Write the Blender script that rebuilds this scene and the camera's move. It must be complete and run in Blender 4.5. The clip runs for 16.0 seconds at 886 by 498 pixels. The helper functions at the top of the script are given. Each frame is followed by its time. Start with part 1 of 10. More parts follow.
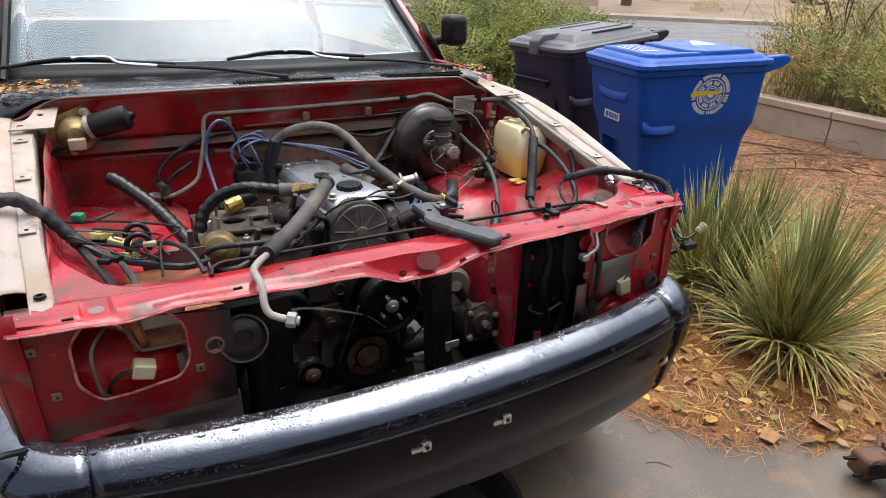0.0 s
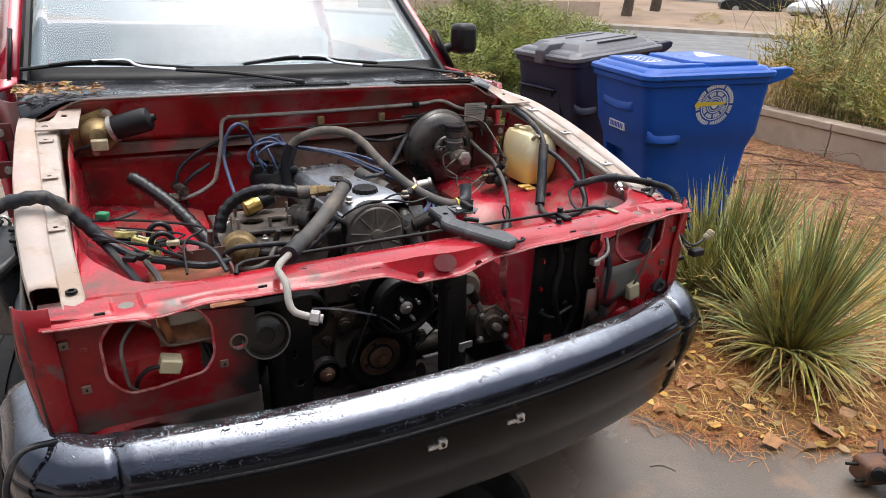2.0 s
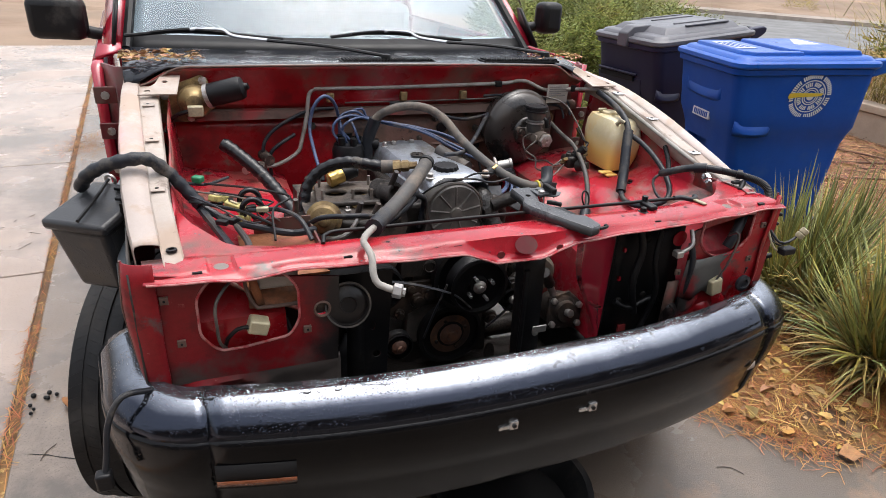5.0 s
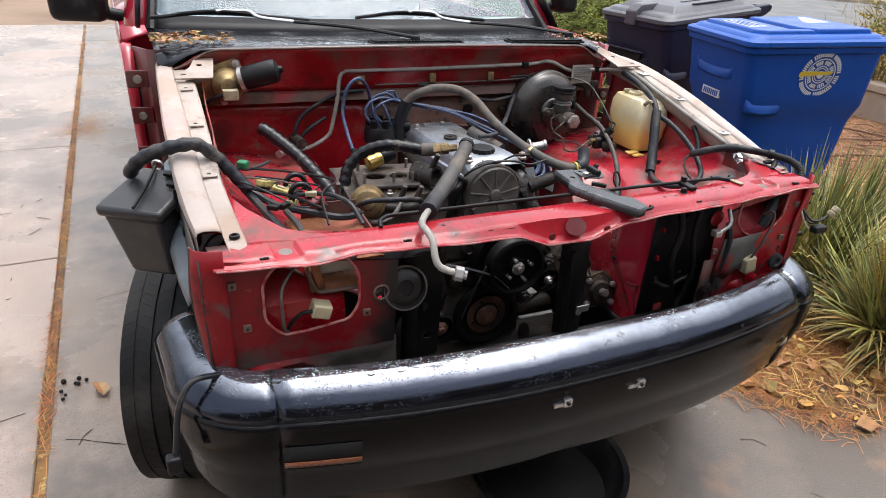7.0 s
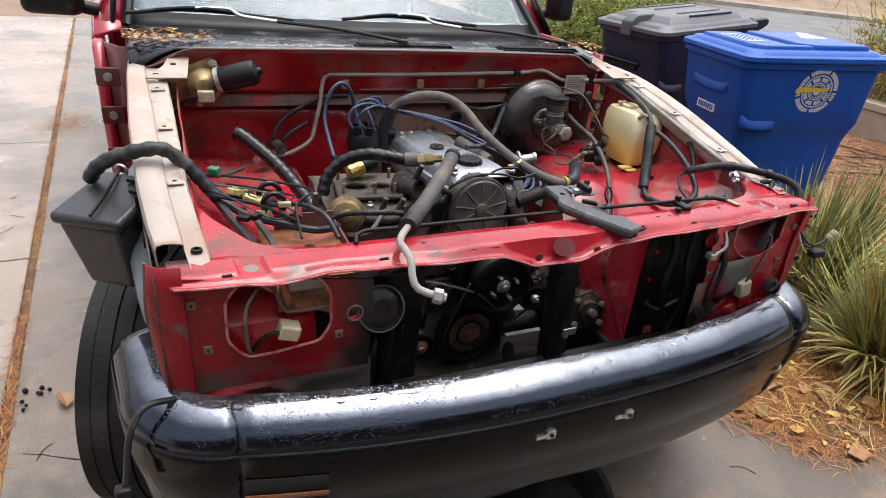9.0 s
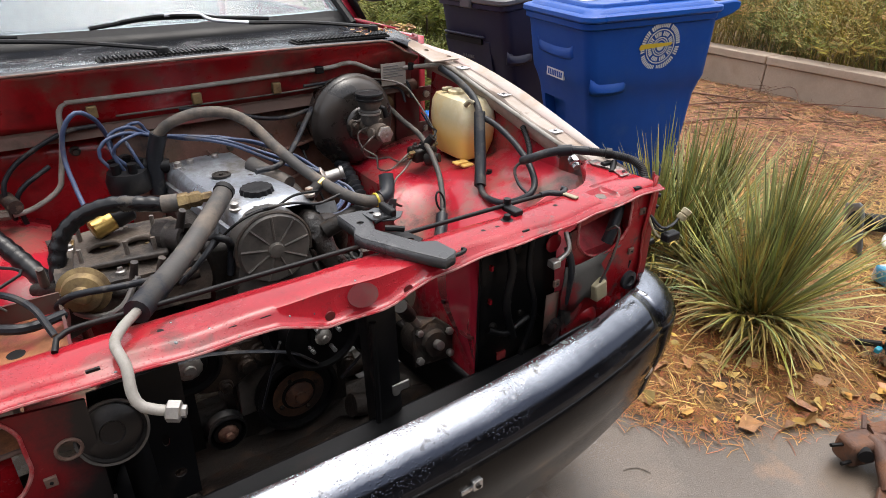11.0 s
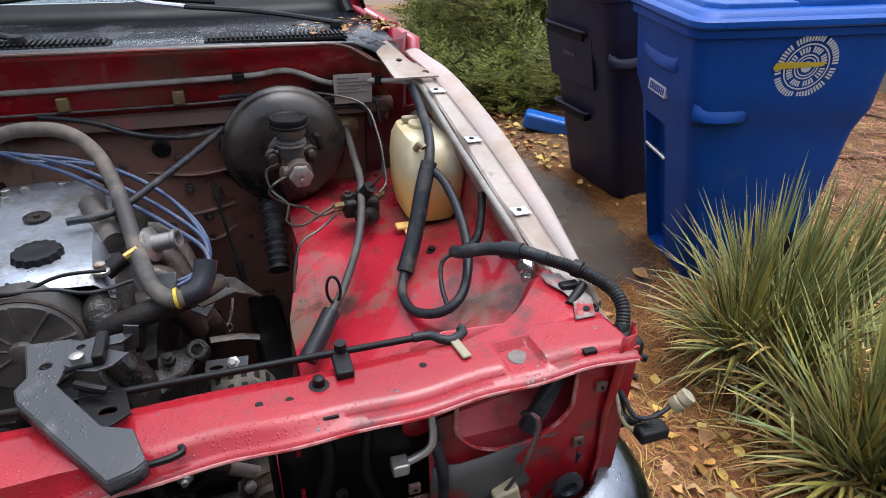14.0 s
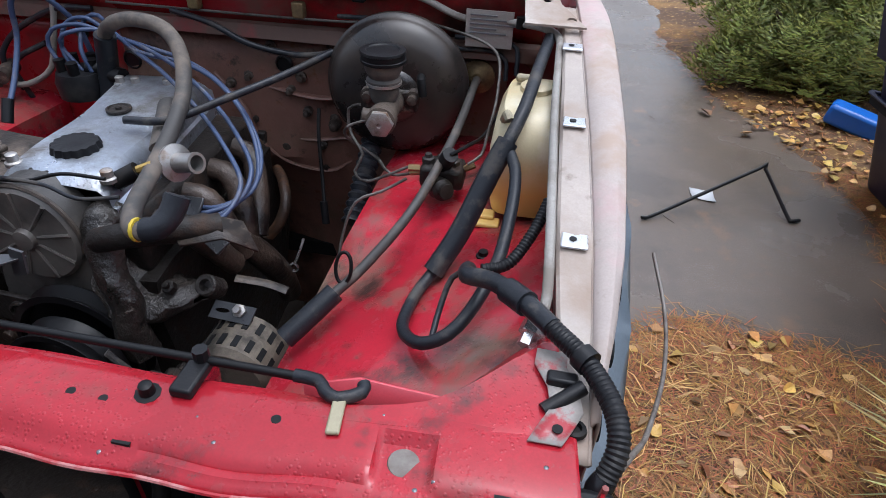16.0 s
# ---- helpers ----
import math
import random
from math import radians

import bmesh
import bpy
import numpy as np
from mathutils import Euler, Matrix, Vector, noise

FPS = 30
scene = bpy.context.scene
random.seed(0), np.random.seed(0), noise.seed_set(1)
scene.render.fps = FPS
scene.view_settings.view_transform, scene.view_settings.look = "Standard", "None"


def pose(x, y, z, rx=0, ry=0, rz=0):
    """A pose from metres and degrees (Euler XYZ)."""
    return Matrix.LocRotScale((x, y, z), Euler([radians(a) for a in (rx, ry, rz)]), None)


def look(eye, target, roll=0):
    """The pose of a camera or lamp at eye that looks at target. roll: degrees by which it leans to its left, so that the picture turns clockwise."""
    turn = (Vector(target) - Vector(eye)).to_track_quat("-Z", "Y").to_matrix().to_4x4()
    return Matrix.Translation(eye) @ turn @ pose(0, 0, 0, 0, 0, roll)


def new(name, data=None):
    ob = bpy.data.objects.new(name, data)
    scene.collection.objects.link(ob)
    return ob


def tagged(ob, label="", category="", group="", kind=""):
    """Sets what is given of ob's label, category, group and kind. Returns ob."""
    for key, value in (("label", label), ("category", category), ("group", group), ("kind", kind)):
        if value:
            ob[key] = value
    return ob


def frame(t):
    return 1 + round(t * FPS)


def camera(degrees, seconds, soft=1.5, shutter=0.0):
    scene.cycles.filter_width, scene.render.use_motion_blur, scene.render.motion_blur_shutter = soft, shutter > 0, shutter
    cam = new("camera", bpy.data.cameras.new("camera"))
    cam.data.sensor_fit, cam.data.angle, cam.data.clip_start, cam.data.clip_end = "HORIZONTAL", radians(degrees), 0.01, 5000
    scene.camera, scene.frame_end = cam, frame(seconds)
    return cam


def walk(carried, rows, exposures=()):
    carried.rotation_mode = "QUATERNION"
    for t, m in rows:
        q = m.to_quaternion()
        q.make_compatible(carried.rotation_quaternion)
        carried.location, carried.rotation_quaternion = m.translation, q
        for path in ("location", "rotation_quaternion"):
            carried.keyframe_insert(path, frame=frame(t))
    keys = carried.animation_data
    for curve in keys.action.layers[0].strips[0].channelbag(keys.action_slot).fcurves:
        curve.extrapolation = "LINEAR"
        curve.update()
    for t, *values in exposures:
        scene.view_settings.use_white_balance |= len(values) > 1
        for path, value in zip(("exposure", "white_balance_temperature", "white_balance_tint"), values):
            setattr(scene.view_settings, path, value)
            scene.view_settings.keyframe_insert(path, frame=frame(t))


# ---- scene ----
cam = camera(71.6, 16.0, soft=0.7)
PATH = [
    (0, (-0.556, -1.105, 1.516), (0.313, 0.502, 0.703), 1.6),
    (0.5, (-0.578, -1.111, 1.518), (0.319, 0.488, 0.719), 2.1),
    (1, (-0.6, -1.11, 1.521), (0.296, 0.491, 0.724), 2.4),
    (1.5, (-0.614, -1.112, 1.52), (0.275, 0.492, 0.723), 3.5),
    (2, (-0.612, -1.117, 1.519), (0.267, 0.495, 0.727), 2.4),
    (2.5, (-0.608, -1.127, 1.514), (0.282, 0.484, 0.731), 3.4),
    (3, (-0.558, -1.153, 1.513), (0.415, 0.425, 0.762), 1.7),
    (3.5, (-0.527, -1.149, 1.505), (0.54, 0.363, 0.748), 3.1),
    (4, (-0.575, -1.121, 1.506), (0.315, 0.498, 0.74), 3.8),
    (4.5, (-0.625, -1.118, 1.507), (0.096, 0.552, 0.675), 4.0),
    (4.7, (-0.639, -1.109, 1.513), (0.057, 0.564, 0.666), 3.5),
    (6.8, (-0.791, -1.06, 1.518), (-0.031, 0.549, 0.605), 3.5),
    (7, (-0.804, -1.05, 1.52), (-0.072, 0.57, 0.604), 3.6),
    (7.5, (-0.827, -1.018, 1.51), (-0.111, 0.612, 0.599), 5.8),
    (8, (-0.823, -1.011, 1.515), (-0.112, 0.624, 0.609), 7.2),
    (8.2, (-0.816, -1.004, 1.511), (-0.1, 0.629, 0.605), 6.7),
    (10.3, (-0.527, -0.919, 1.515), (0.365, 0.63, 0.618), 1.4),
    (10.5, (-0.484, -0.901, 1.505), (0.432, 0.632, 0.603), -0.2),
    (11, (-0.389, -0.801, 1.493), (0.622, 0.65, 0.559), 0.6),
    (11.5, (-0.3, -0.659, 1.502), (0.927, 0.638, 0.601), 4.4),
    (12, (-0.175, -0.635, 1.498), (1.084, 0.59, 0.542), 3.8),
    (12.5, (-0.004, -0.674, 1.513), (1.111, 0.706, 0.59), -1.1),
    (13, (0.132, -0.638, 1.49), (1.115, 0.793, 0.497), -2.9),
    (13.5, (0.253, -0.548, 1.492), (1.244, 0.872, 0.49), 2.5),
    (14, (0.333, -0.507, 1.48), (0.909, 1.121, 0.471), 1.8),
    (14.5, (0.538, -0.56, 1.445), (0.644, 1.16, 0.43), -0.3),
    (15, (0.617, -0.524, 1.44), (0.524, 1.176, 0.391), -1.0),
    (15.5, (0.635, -0.4, 1.434), (0.622, 1.292, 0.367), 3.0),
    (16, (0.72, -0.261, 1.416), (0.451, 1.334, 0.239), 2.2),
]
walk(cam, [(t, look(eye, target, roll)) for t, eye, target, roll in PATH], [(0, 0.13, 6500, 10), (3.0, 0.13, 6550, 10), (7.0, 0.18, 6420, 10), (11.5, 0.15, 6700, 10), (13.0, 0.12, 6600, 10), (14.3, -0.07, 5850, 10), (15.2, -0.09, 5780, 10), (16, -0.24, 5720, 10)])

# ---- light and sky: wet, overcast day ----
world = bpy.data.worlds.new("overcast_sky")
scene.world = world
world.use_nodes = True
wn, wl = world.node_tree.nodes, world.node_tree.links
sky = wn.new("ShaderNodeTexSky")
sky.sky_type, sky.sun_disc = "NISHITA", False
sky.sun_elevation, sky.sun_rotation = radians(78), radians(60)
sky.air_density, sky.dust_density, sky.ozone_density = 1.0, 4.0, 1.0
hsv = wn.new("ShaderNodeHueSaturation")
hsv.inputs["Saturation"].default_value = 0.30
hsv.inputs["Value"].default_value = 2.0
wl.new(sky.outputs["Color"], hsv.inputs["Color"])
# overcast: the zenith is about three times as bright as the horizon
wc, ws, wr, wx = wn.new("ShaderNodeTexCoord"), wn.new("ShaderNodeSeparateXYZ"), wn.new("ShaderNodeMapRange"), wn.new("ShaderNodeVectorMath")
wl.new(wc.outputs["Generated"], ws.inputs[0])
wl.new(ws.outputs["Z"], wr.inputs["Value"])
wr.inputs["From Min"].default_value, wr.inputs["From Max"].default_value = 0.0, 1.0
wr.inputs["To Min"].default_value, wr.inputs["To Max"].default_value = 1.0, 1.50
wx.operation = "SCALE"
wl.new(hsv.outputs["Color"], wx.inputs[0])
wl.new(wr.outputs["Result"], wx.inputs["Scale"])
wl.new(wx.outputs["Vector"], wn["Background"].inputs["Color"])
wn["Background"].inputs["Strength"].default_value = 0.15
sun = new("sun", bpy.data.lights.new("sun", "SUN"))
sun.data.energy, sun.data.angle, sun.data.color = 0.5, radians(40), (1.0, 0.97, 0.93)
sun.matrix_world = look((1.3, -1.2, 7), (0, 0.4, 0))
WET = 0.74  # everything is soaked: wet surfaces are darker than dry ones

# ---- helpers of this scene ----
V = Vector


def part(name, bm, material, parent=None, label="", smooth=True, solid=0.0, bevel=0.0, segs=2):
    """Links a bmesh as one mesh object under parent."""
    bmesh.ops.recalc_face_normals(bm, faces=bm.faces)
    me = bpy.data.meshes.new(name)
    bm.to_mesh(me)
    bm.free()
    me.materials.append(material)
    if smooth:
        me.polygons.foreach_set("use_smooth", [True] * len(me.polygons))
        me.set_sharp_from_angle(angle=radians(38))
    ob = new(name, me)
    if parent:
        ob.parent = parent
    if label:
        ob["label"] = label
    if solid:
        m = ob.modifiers.new("solid", "SOLIDIFY")
        m.thickness, m.offset = solid, 0
    if bevel:
        m = ob.modifiers.new("bevel", "BEVEL")
        m.width, m.segments, m.limit_method, m.angle_limit = bevel, segs, "ANGLE", radians(35)
        m.harden_normals = False
    return ob


def thing(name, label, category, group="", kind="", at=(0, 0, 0)):
    ob = new(name)
    ob.empty_display_size = 0.05
    ob.location = at
    return tagged(ob, label, category, group, kind)


def box(x0, x1, y0, y1, z0, z1, m=None, bm=None):
    bm = bm or bmesh.new()
    g = bmesh.ops.create_cube(bm, size=1)
    vs = g["verts"]
    for v in vs:
        v.co = V(((x0 + x1) / 2 + v.co.x * (x1 - x0), (y0 + y1) / 2 + v.co.y * (y1 - y0), (z0 + z1) / 2 + v.co.z * (z1 - z0)))
        if m:
            v.co = m @ v.co
    return bm


def lathe(profile, m=None, n=24, bm=None, cap=True):
    """Turns a profile of (radius, height) round the z axis of m."""
    bm = bm or bmesh.new()
    m = m or Matrix()
    rings = []
    for r, h in profile:
        rings.append([bm.verts.new(m @ V((r * math.cos(2 * math.pi * i / n), r * math.sin(2 * math.pi * i / n), h))) for i in range(n)])
    for a, b in zip(rings, rings[1:]):
        for i in range(n):
            bm.faces.new((a[i], a[(i + 1) % n], b[(i + 1) % n], b[i]))
    if cap:
        bm.faces.new(rings[0][::-1])
        bm.faces.new(rings[-1])
    return bm


def aim(p, q):
    """A frame at p whose z axis points at q."""
    p, q = V(p), V(q)
    return Matrix.Translation(p) @ (q - p).to_track_quat("Z", "Y").to_matrix().to_4x4()


def rod(p, q, r, n=12, bm=None, r2=None):
    return lathe([(r, 0), (r if r2 is None else r2, (V(q) - V(p)).length)], aim(p, q), n, bm)


def curve_points(pts, step=0.012):
    pts = [V(p) for p in pts]
    out = []
    for i in range(len(pts) - 1):
        a = pts[i - 1] if i else 2 * pts[0] - pts[1]
        b, c = pts[i], pts[i + 1]
        d = pts[i + 2] if i + 2 < len(pts) else 2 * c - b
        n = max(2, int((c - b).length / step))
        for k in range(n):
            t = k / n
            out.append(0.5 * (2 * b + (c - a) * t + (2 * a - 5 * b + 4 * c - d) * t * t + (3 * b - a - 3 * c + d) * t ** 3))
    out.append(pts[-1])
    return out


def tube(pts, r, n=10, bm=None, step=0.012, ridge=0.0, pitch=0.02, taper=1.0, flat=1.0):
    """A hose through the points. ridge: depth of its rings, pitch: their spacing."""
    bm = bm or bmesh.new()
    if ridge:
        step = min(step, pitch / 4)
    line = curve_points(pts, step)
    up = V((0, 0, 1))
    t0 = (line[1] - line[0]).normalized()
    u = t0.cross(up)
    u = (u if u.length > 0.05 else t0.cross(V((1, 0, 0)))).normalized()
    rings, run = [], 0.0
    for i, p in enumerate(line):
        t = (line[min(i + 1, len(line) - 1)] - line[max(i - 1, 0)]).normalized()
        u = (u - t * u.dot(t)).normalized()
        w = t.cross(u)
        if i:
            run += (p - line[i - 1]).length
        rr = r * (1 + (taper - 1) * i / (len(line) - 1))
        if ridge:
            rr -= ridge * (0.5 + 0.5 * math.cos(2 * math.pi * run / pitch))
        rings.append([bm.verts.new(p + rr * (u * math.cos(2 * math.pi * k / n) + w * flat * math.sin(2 * math.pi * k / n))) for k in range(n)])
    for a, b in zip(rings, rings[1:]):
        for k in range(n):
            bm.faces.new((a[k], a[(k + 1) % n], b[(k + 1) % n], b[k]))
    bm.faces.new(rings[0][::-1])
    bm.faces.new(rings[-1])
    return bm


def sheet(rows, bm=None):
    """A skin over rows of points, each row the same length."""
    bm = bm or bmesh.new()
    g = [[bm.verts.new(p) for p in r] for r in rows]
    for a, b in zip(g, g[1:]):
        for i in range(len(a) - 1):
            bm.faces.new((a[i], a[i + 1], b[i + 1], b[i]))
    return bm


def plate(outline, holes, m, depth, bm=None):
    """A flat plate with holes in the xy plane of m, depth thick along its z."""
    bm = bm or bmesh.new()
    edges = []
    for loop in [outline, *holes]:
        vs = [bm.verts.new(V((p[0], p[1], 0))) for p in loop]
        edges += [bm.edges.new((vs[i], vs[(i + 1) % len(vs)])) for i in range(len(vs))]
    g = bmesh.ops.triangle_fill(bm, edges=edges, use_beauty=True)
    faces = [f for f in g["geom"] if isinstance(f, bmesh.types.BMFace)]
    ext = bmesh.ops.extrude_face_region(bm, geom=faces)
    for v in ext["geom"]:
        if isinstance(v, bmesh.types.BMVert):
            v.co.z += depth
    bm.transform(m)
    return bm


def ring(cx, cy, rx, ry=None, n=20, turn=0.0):
    ry = rx if ry is None else ry
    return [(cx + rx * math.cos(2 * math.pi * i / n + turn), cy + ry * math.sin(2 * math.pi * i / n + turn)) for i in range(n)]


FACING = Matrix(((1, 0, 0, 0), (0, 0, -1, 0), (0, 1, 0, 0), (0, 0, 0, 1)))  # plate's xy to world xz, its z to -y


def facing(y):
    return Matrix.Translation((0, y, 0)) @ FACING


def jitter(bm, amount, scale, seed=0.0):
    for v in bm.verts:
        v.co += noise.noise_vector(v.co * scale + V((seed, seed, seed))) * amount
    return bm


def skew(p):
    """The truck stands a little askew: its own axes to the place's."""
    return V((p[0] - 0.07 * p[1], p[1], p[2]))


# ---- materials ----
def material(name, base, rough=0.5, metal=0.0, spots=(), bump=0.0, bump_scale=80.0, vary=0.12, vary_scale=3.0, coat=0.0, spec=0.5, wet=0.0, per_object=0.0, per_island=0.0, drops=0.0, ior=1.5, band=None, inner=None, fade=None):
    """Principled material: base colour with slow and fine variation; spots: (colour, scale, low, high) layers; drops: water beads' relief."""
    k_ = 1.0 if metal > 0.5 else WET
    base, spots = tuple(c * k_ for c in base), [(tuple(c * k_ for c in s[0]), *s[1:]) for s in spots]
    mat = bpy.data.materials.new(name)
    mat.use_nodes = True
    n, l = mat.node_tree.nodes, mat.node_tree.links
    p = n["Principled BSDF"]
    p.inputs["Metallic"].default_value = metal
    p.inputs["Specular IOR Level"].default_value = spec
    p.inputs["Coat Weight"].default_value = coat
    p.inputs["IOR"].default_value = ior
    p.inputs["Coat Roughness"].default_value = 0.08
    co = n.new("ShaderNodeTexCoord")

    def tex(scale, detail=5.0, rough_=0.6):
        t = n.new("ShaderNodeTexNoise")
        t.inputs["Scale"].default_value, t.inputs["Detail"].default_value, t.inputs["Roughness"].default_value = scale, detail, rough_
        l.new(co.outputs["Object"], t.inputs["Vector"])
        return t.outputs["Fac"]

    def span(value, a, b, c, d):
        r = n.new("ShaderNodeMapRange")
        for k, v in zip(("From Min", "From Max", "To Min", "To Max"), (a, b, c, d)):
            r.inputs[k].default_value = v
        l.new(value, r.inputs["Value"])
        return r.outputs["Result"]

    def mixer(fac, a, b, mode="MIX"):
        m = n.new("ShaderNodeMix")
        m.data_type, m.blend_type = "RGBA", mode
        if isinstance(fac, float):
            m.inputs[0].default_value = fac
        else:
            l.new(fac, m.inputs[0])
        for s, v in ((6, a), (7, b)):
            if isinstance(v, tuple):
                m.inputs[s].default_value = (*v[:3], 1)
            else:
                l.new(v, m.inputs[s])
        return m.outputs[2]

    dark = tuple(c * (1 - vary * 1.6) for c in base)
    light = tuple(min(1, c * (1 + vary)) for c in base)
    col = mixer(span(tex(vary_scale), 0.3, 0.7, 0, 1), dark, light)
    fine = tex(bump_scale, 3.0)
    col = mixer(span(fine, 0.3, 0.7, 0, min(1.0, vary * 1.5)), col, tuple(c * 0.6 for c in base))
    col = mixer(span(tex(bump_scale * 4.5, 2.0), 0.35, 0.65, 0, min(0.7, vary * 1.4)), col, tuple(c * 0.55 for c in base))
    rough_out = span(tex(vary_scale * 2.3), 0.3, 0.7, max(0.02, rough - 0.08), min(1, rough + 0.1))
    for spot in spots:
        colour, scale, lo, hi = spot[:4]
        f = span(tex(scale, 8.0, 0.65), lo, hi, 0, 1)
        col = mixer(f, col, colour)
        m = n.new("ShaderNodeMix")
        l.new(f, m.inputs[0])
        l.new(rough_out, m.inputs[2])
        m.inputs[3].default_value = spot[4] if len(spot) > 4 else 0.8
        rough_out = m.outputs[0]
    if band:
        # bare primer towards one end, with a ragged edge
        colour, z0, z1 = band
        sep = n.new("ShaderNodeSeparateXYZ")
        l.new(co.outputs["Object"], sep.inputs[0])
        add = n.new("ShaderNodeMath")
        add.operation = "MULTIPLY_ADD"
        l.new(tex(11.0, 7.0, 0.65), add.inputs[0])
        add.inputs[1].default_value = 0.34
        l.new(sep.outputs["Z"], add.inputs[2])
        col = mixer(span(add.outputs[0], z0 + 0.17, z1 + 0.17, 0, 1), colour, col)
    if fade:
        # blends to a second colour lower down: tank fluid, bumper's painted sky reflection
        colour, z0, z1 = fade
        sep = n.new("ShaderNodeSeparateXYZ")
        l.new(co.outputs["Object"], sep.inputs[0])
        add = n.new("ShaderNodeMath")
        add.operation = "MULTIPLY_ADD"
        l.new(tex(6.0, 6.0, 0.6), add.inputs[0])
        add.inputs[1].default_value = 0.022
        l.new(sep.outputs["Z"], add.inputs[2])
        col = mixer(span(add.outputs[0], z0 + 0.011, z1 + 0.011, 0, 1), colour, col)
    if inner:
        # blends to a given dark colour towards the middle of the truck, with a ragged edge
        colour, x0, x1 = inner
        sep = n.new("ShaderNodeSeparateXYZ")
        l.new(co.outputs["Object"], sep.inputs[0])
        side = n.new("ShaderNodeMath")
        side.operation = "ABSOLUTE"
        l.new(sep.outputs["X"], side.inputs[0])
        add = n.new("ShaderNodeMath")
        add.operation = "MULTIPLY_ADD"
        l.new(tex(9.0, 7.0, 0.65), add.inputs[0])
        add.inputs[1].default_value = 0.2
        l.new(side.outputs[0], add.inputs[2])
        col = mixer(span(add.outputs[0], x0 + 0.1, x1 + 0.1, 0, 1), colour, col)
    if per_object or per_island:
        src = n.new("ShaderNodeObjectInfo").outputs["Random"] if per_object else n.new("ShaderNodeNewGeometry").outputs["Random Per Island"]
        h = n.new("ShaderNodeHueSaturation")
        amt = per_object or per_island
        l.new(span(src, 0, 1, 1 - amt, 1 + amt), h.inputs["Value"])
        w = n.new("ShaderNodeMath")
        w.operation = "FRACT"
        mul = n.new("ShaderNodeMath")
        mul.operation = "MULTIPLY"
        mul.inputs[1].default_value = 7.31
        l.new(src, mul.inputs[0])
        l.new(mul.outputs[0], w.inputs[0])
        l.new(span(w.outputs[0], 0, 1, 0.5 - amt * 0.06, 0.5 + amt * 0.06), h.inputs["Hue"])
        l.new(col, h.inputs["Color"])
        col = h.outputs["Color"]
    l.new(col, p.inputs["Base Color"])
    l.new(rough_out, p.inputs["Roughness"])
    if wet:
        f = span(tex(1.1, 3.0), 0.42, 0.6, 0, 1)
        m = n.new("ShaderNodeMix")
        l.new(f, m.inputs[0])
        l.new(rough_out, m.inputs[2])
        m.inputs[3].default_value = wet
        l.new(m.outputs[0], p.inputs["Roughness"])
    height = None
    if bump:
        b = n.new("ShaderNodeBump")
        b.inputs["Strength"].default_value, b.inputs["Distance"].default_value = bump, 0.004
        l.new(fine, b.inputs["Height"])
        height = b.outputs["Normal"]
    if drops:
        v = n.new("ShaderNodeTexVoronoi")
        v.inputs["Scale"].default_value = drops
        v.inputs["Randomness"].default_value = 1.0
        l.new(co.outputs["Object"], v.inputs["Vector"])
        g = n.new("ShaderNodeMath")
        g.operation = "MULTIPLY"
        l.new(span(v.outputs["Distance"], 0.12, 0.36, 1, 0), g.inputs[0])
        l.new(span(tex(9.0, 2.0), 0.45, 0.55, 0, 1), g.inputs[1])
        b = n.new("ShaderNodeBump")
        b.inputs["Strength"].default_value, b.inputs["Distance"].default_value = 0.55, 0.0011
        l.new(g.outputs[0], b.inputs["Height"])
        if height:
            l.new(height, b.inputs["Normal"])
        height = b.outputs["Normal"]
    if height:
        l.new(height, p.inputs["Normal"])
    return mat


RED = material("red_paint_wet", (0.49, 0.020, 0.034), 0.24, spots=(((0.15, 0.075, 0.058), 4.2, 0.53, 0.68, 0.6), ((0.45, 0.12, 0.11), 7.0, 0.66, 0.74, 0.45), ((0.05, 0.024, 0.020), 6.5, 0.54, 0.64, 0.4), ((0.10, 0.045, 0.036), 42.0, 0.66, 0.73, 0.7), ((0.30, 0.27, 0.24), 16.0, 0.69, 0.73, 0.6)), vary=0.25, vary_scale=4, coat=0.48, spec=0.2, drops=180.0)
WING = material("red_wing_paint_with_grime", (0.58, 0.024, 0.046), 0.24, spots=(((0.23, 0.145, 0.11), 5.0, 0.48, 0.64, 0.5), ((0.07, 0.035, 0.028), 9.0, 0.54, 0.66, 0.5), ((0.14, 0.11, 0.09), 11.0, 0.62, 0.70, 0.6), ((0.05, 0.03, 0.025), 40.0, 0.66, 0.74, 0.7)), vary=0.25, vary_scale=4, coat=0.48, spec=0.2, drops=180.0)
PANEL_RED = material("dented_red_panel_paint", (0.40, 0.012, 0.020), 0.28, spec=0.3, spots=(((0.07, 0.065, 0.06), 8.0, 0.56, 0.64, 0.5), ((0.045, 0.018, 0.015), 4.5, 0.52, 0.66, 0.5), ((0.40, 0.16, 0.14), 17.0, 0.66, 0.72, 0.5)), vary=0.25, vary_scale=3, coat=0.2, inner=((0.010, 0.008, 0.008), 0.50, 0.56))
RED_DULL = material("red_paint_dusty", (0.15, 0.006, 0.010), 0.42, spots=(((0.10, 0.060, 0.045), 5.0, 0.50, 0.66, 0.85), ((0.035, 0.02, 0.018), 2.2, 0.56, 0.70, 0.8)), vary=0.25, vary_scale=3)
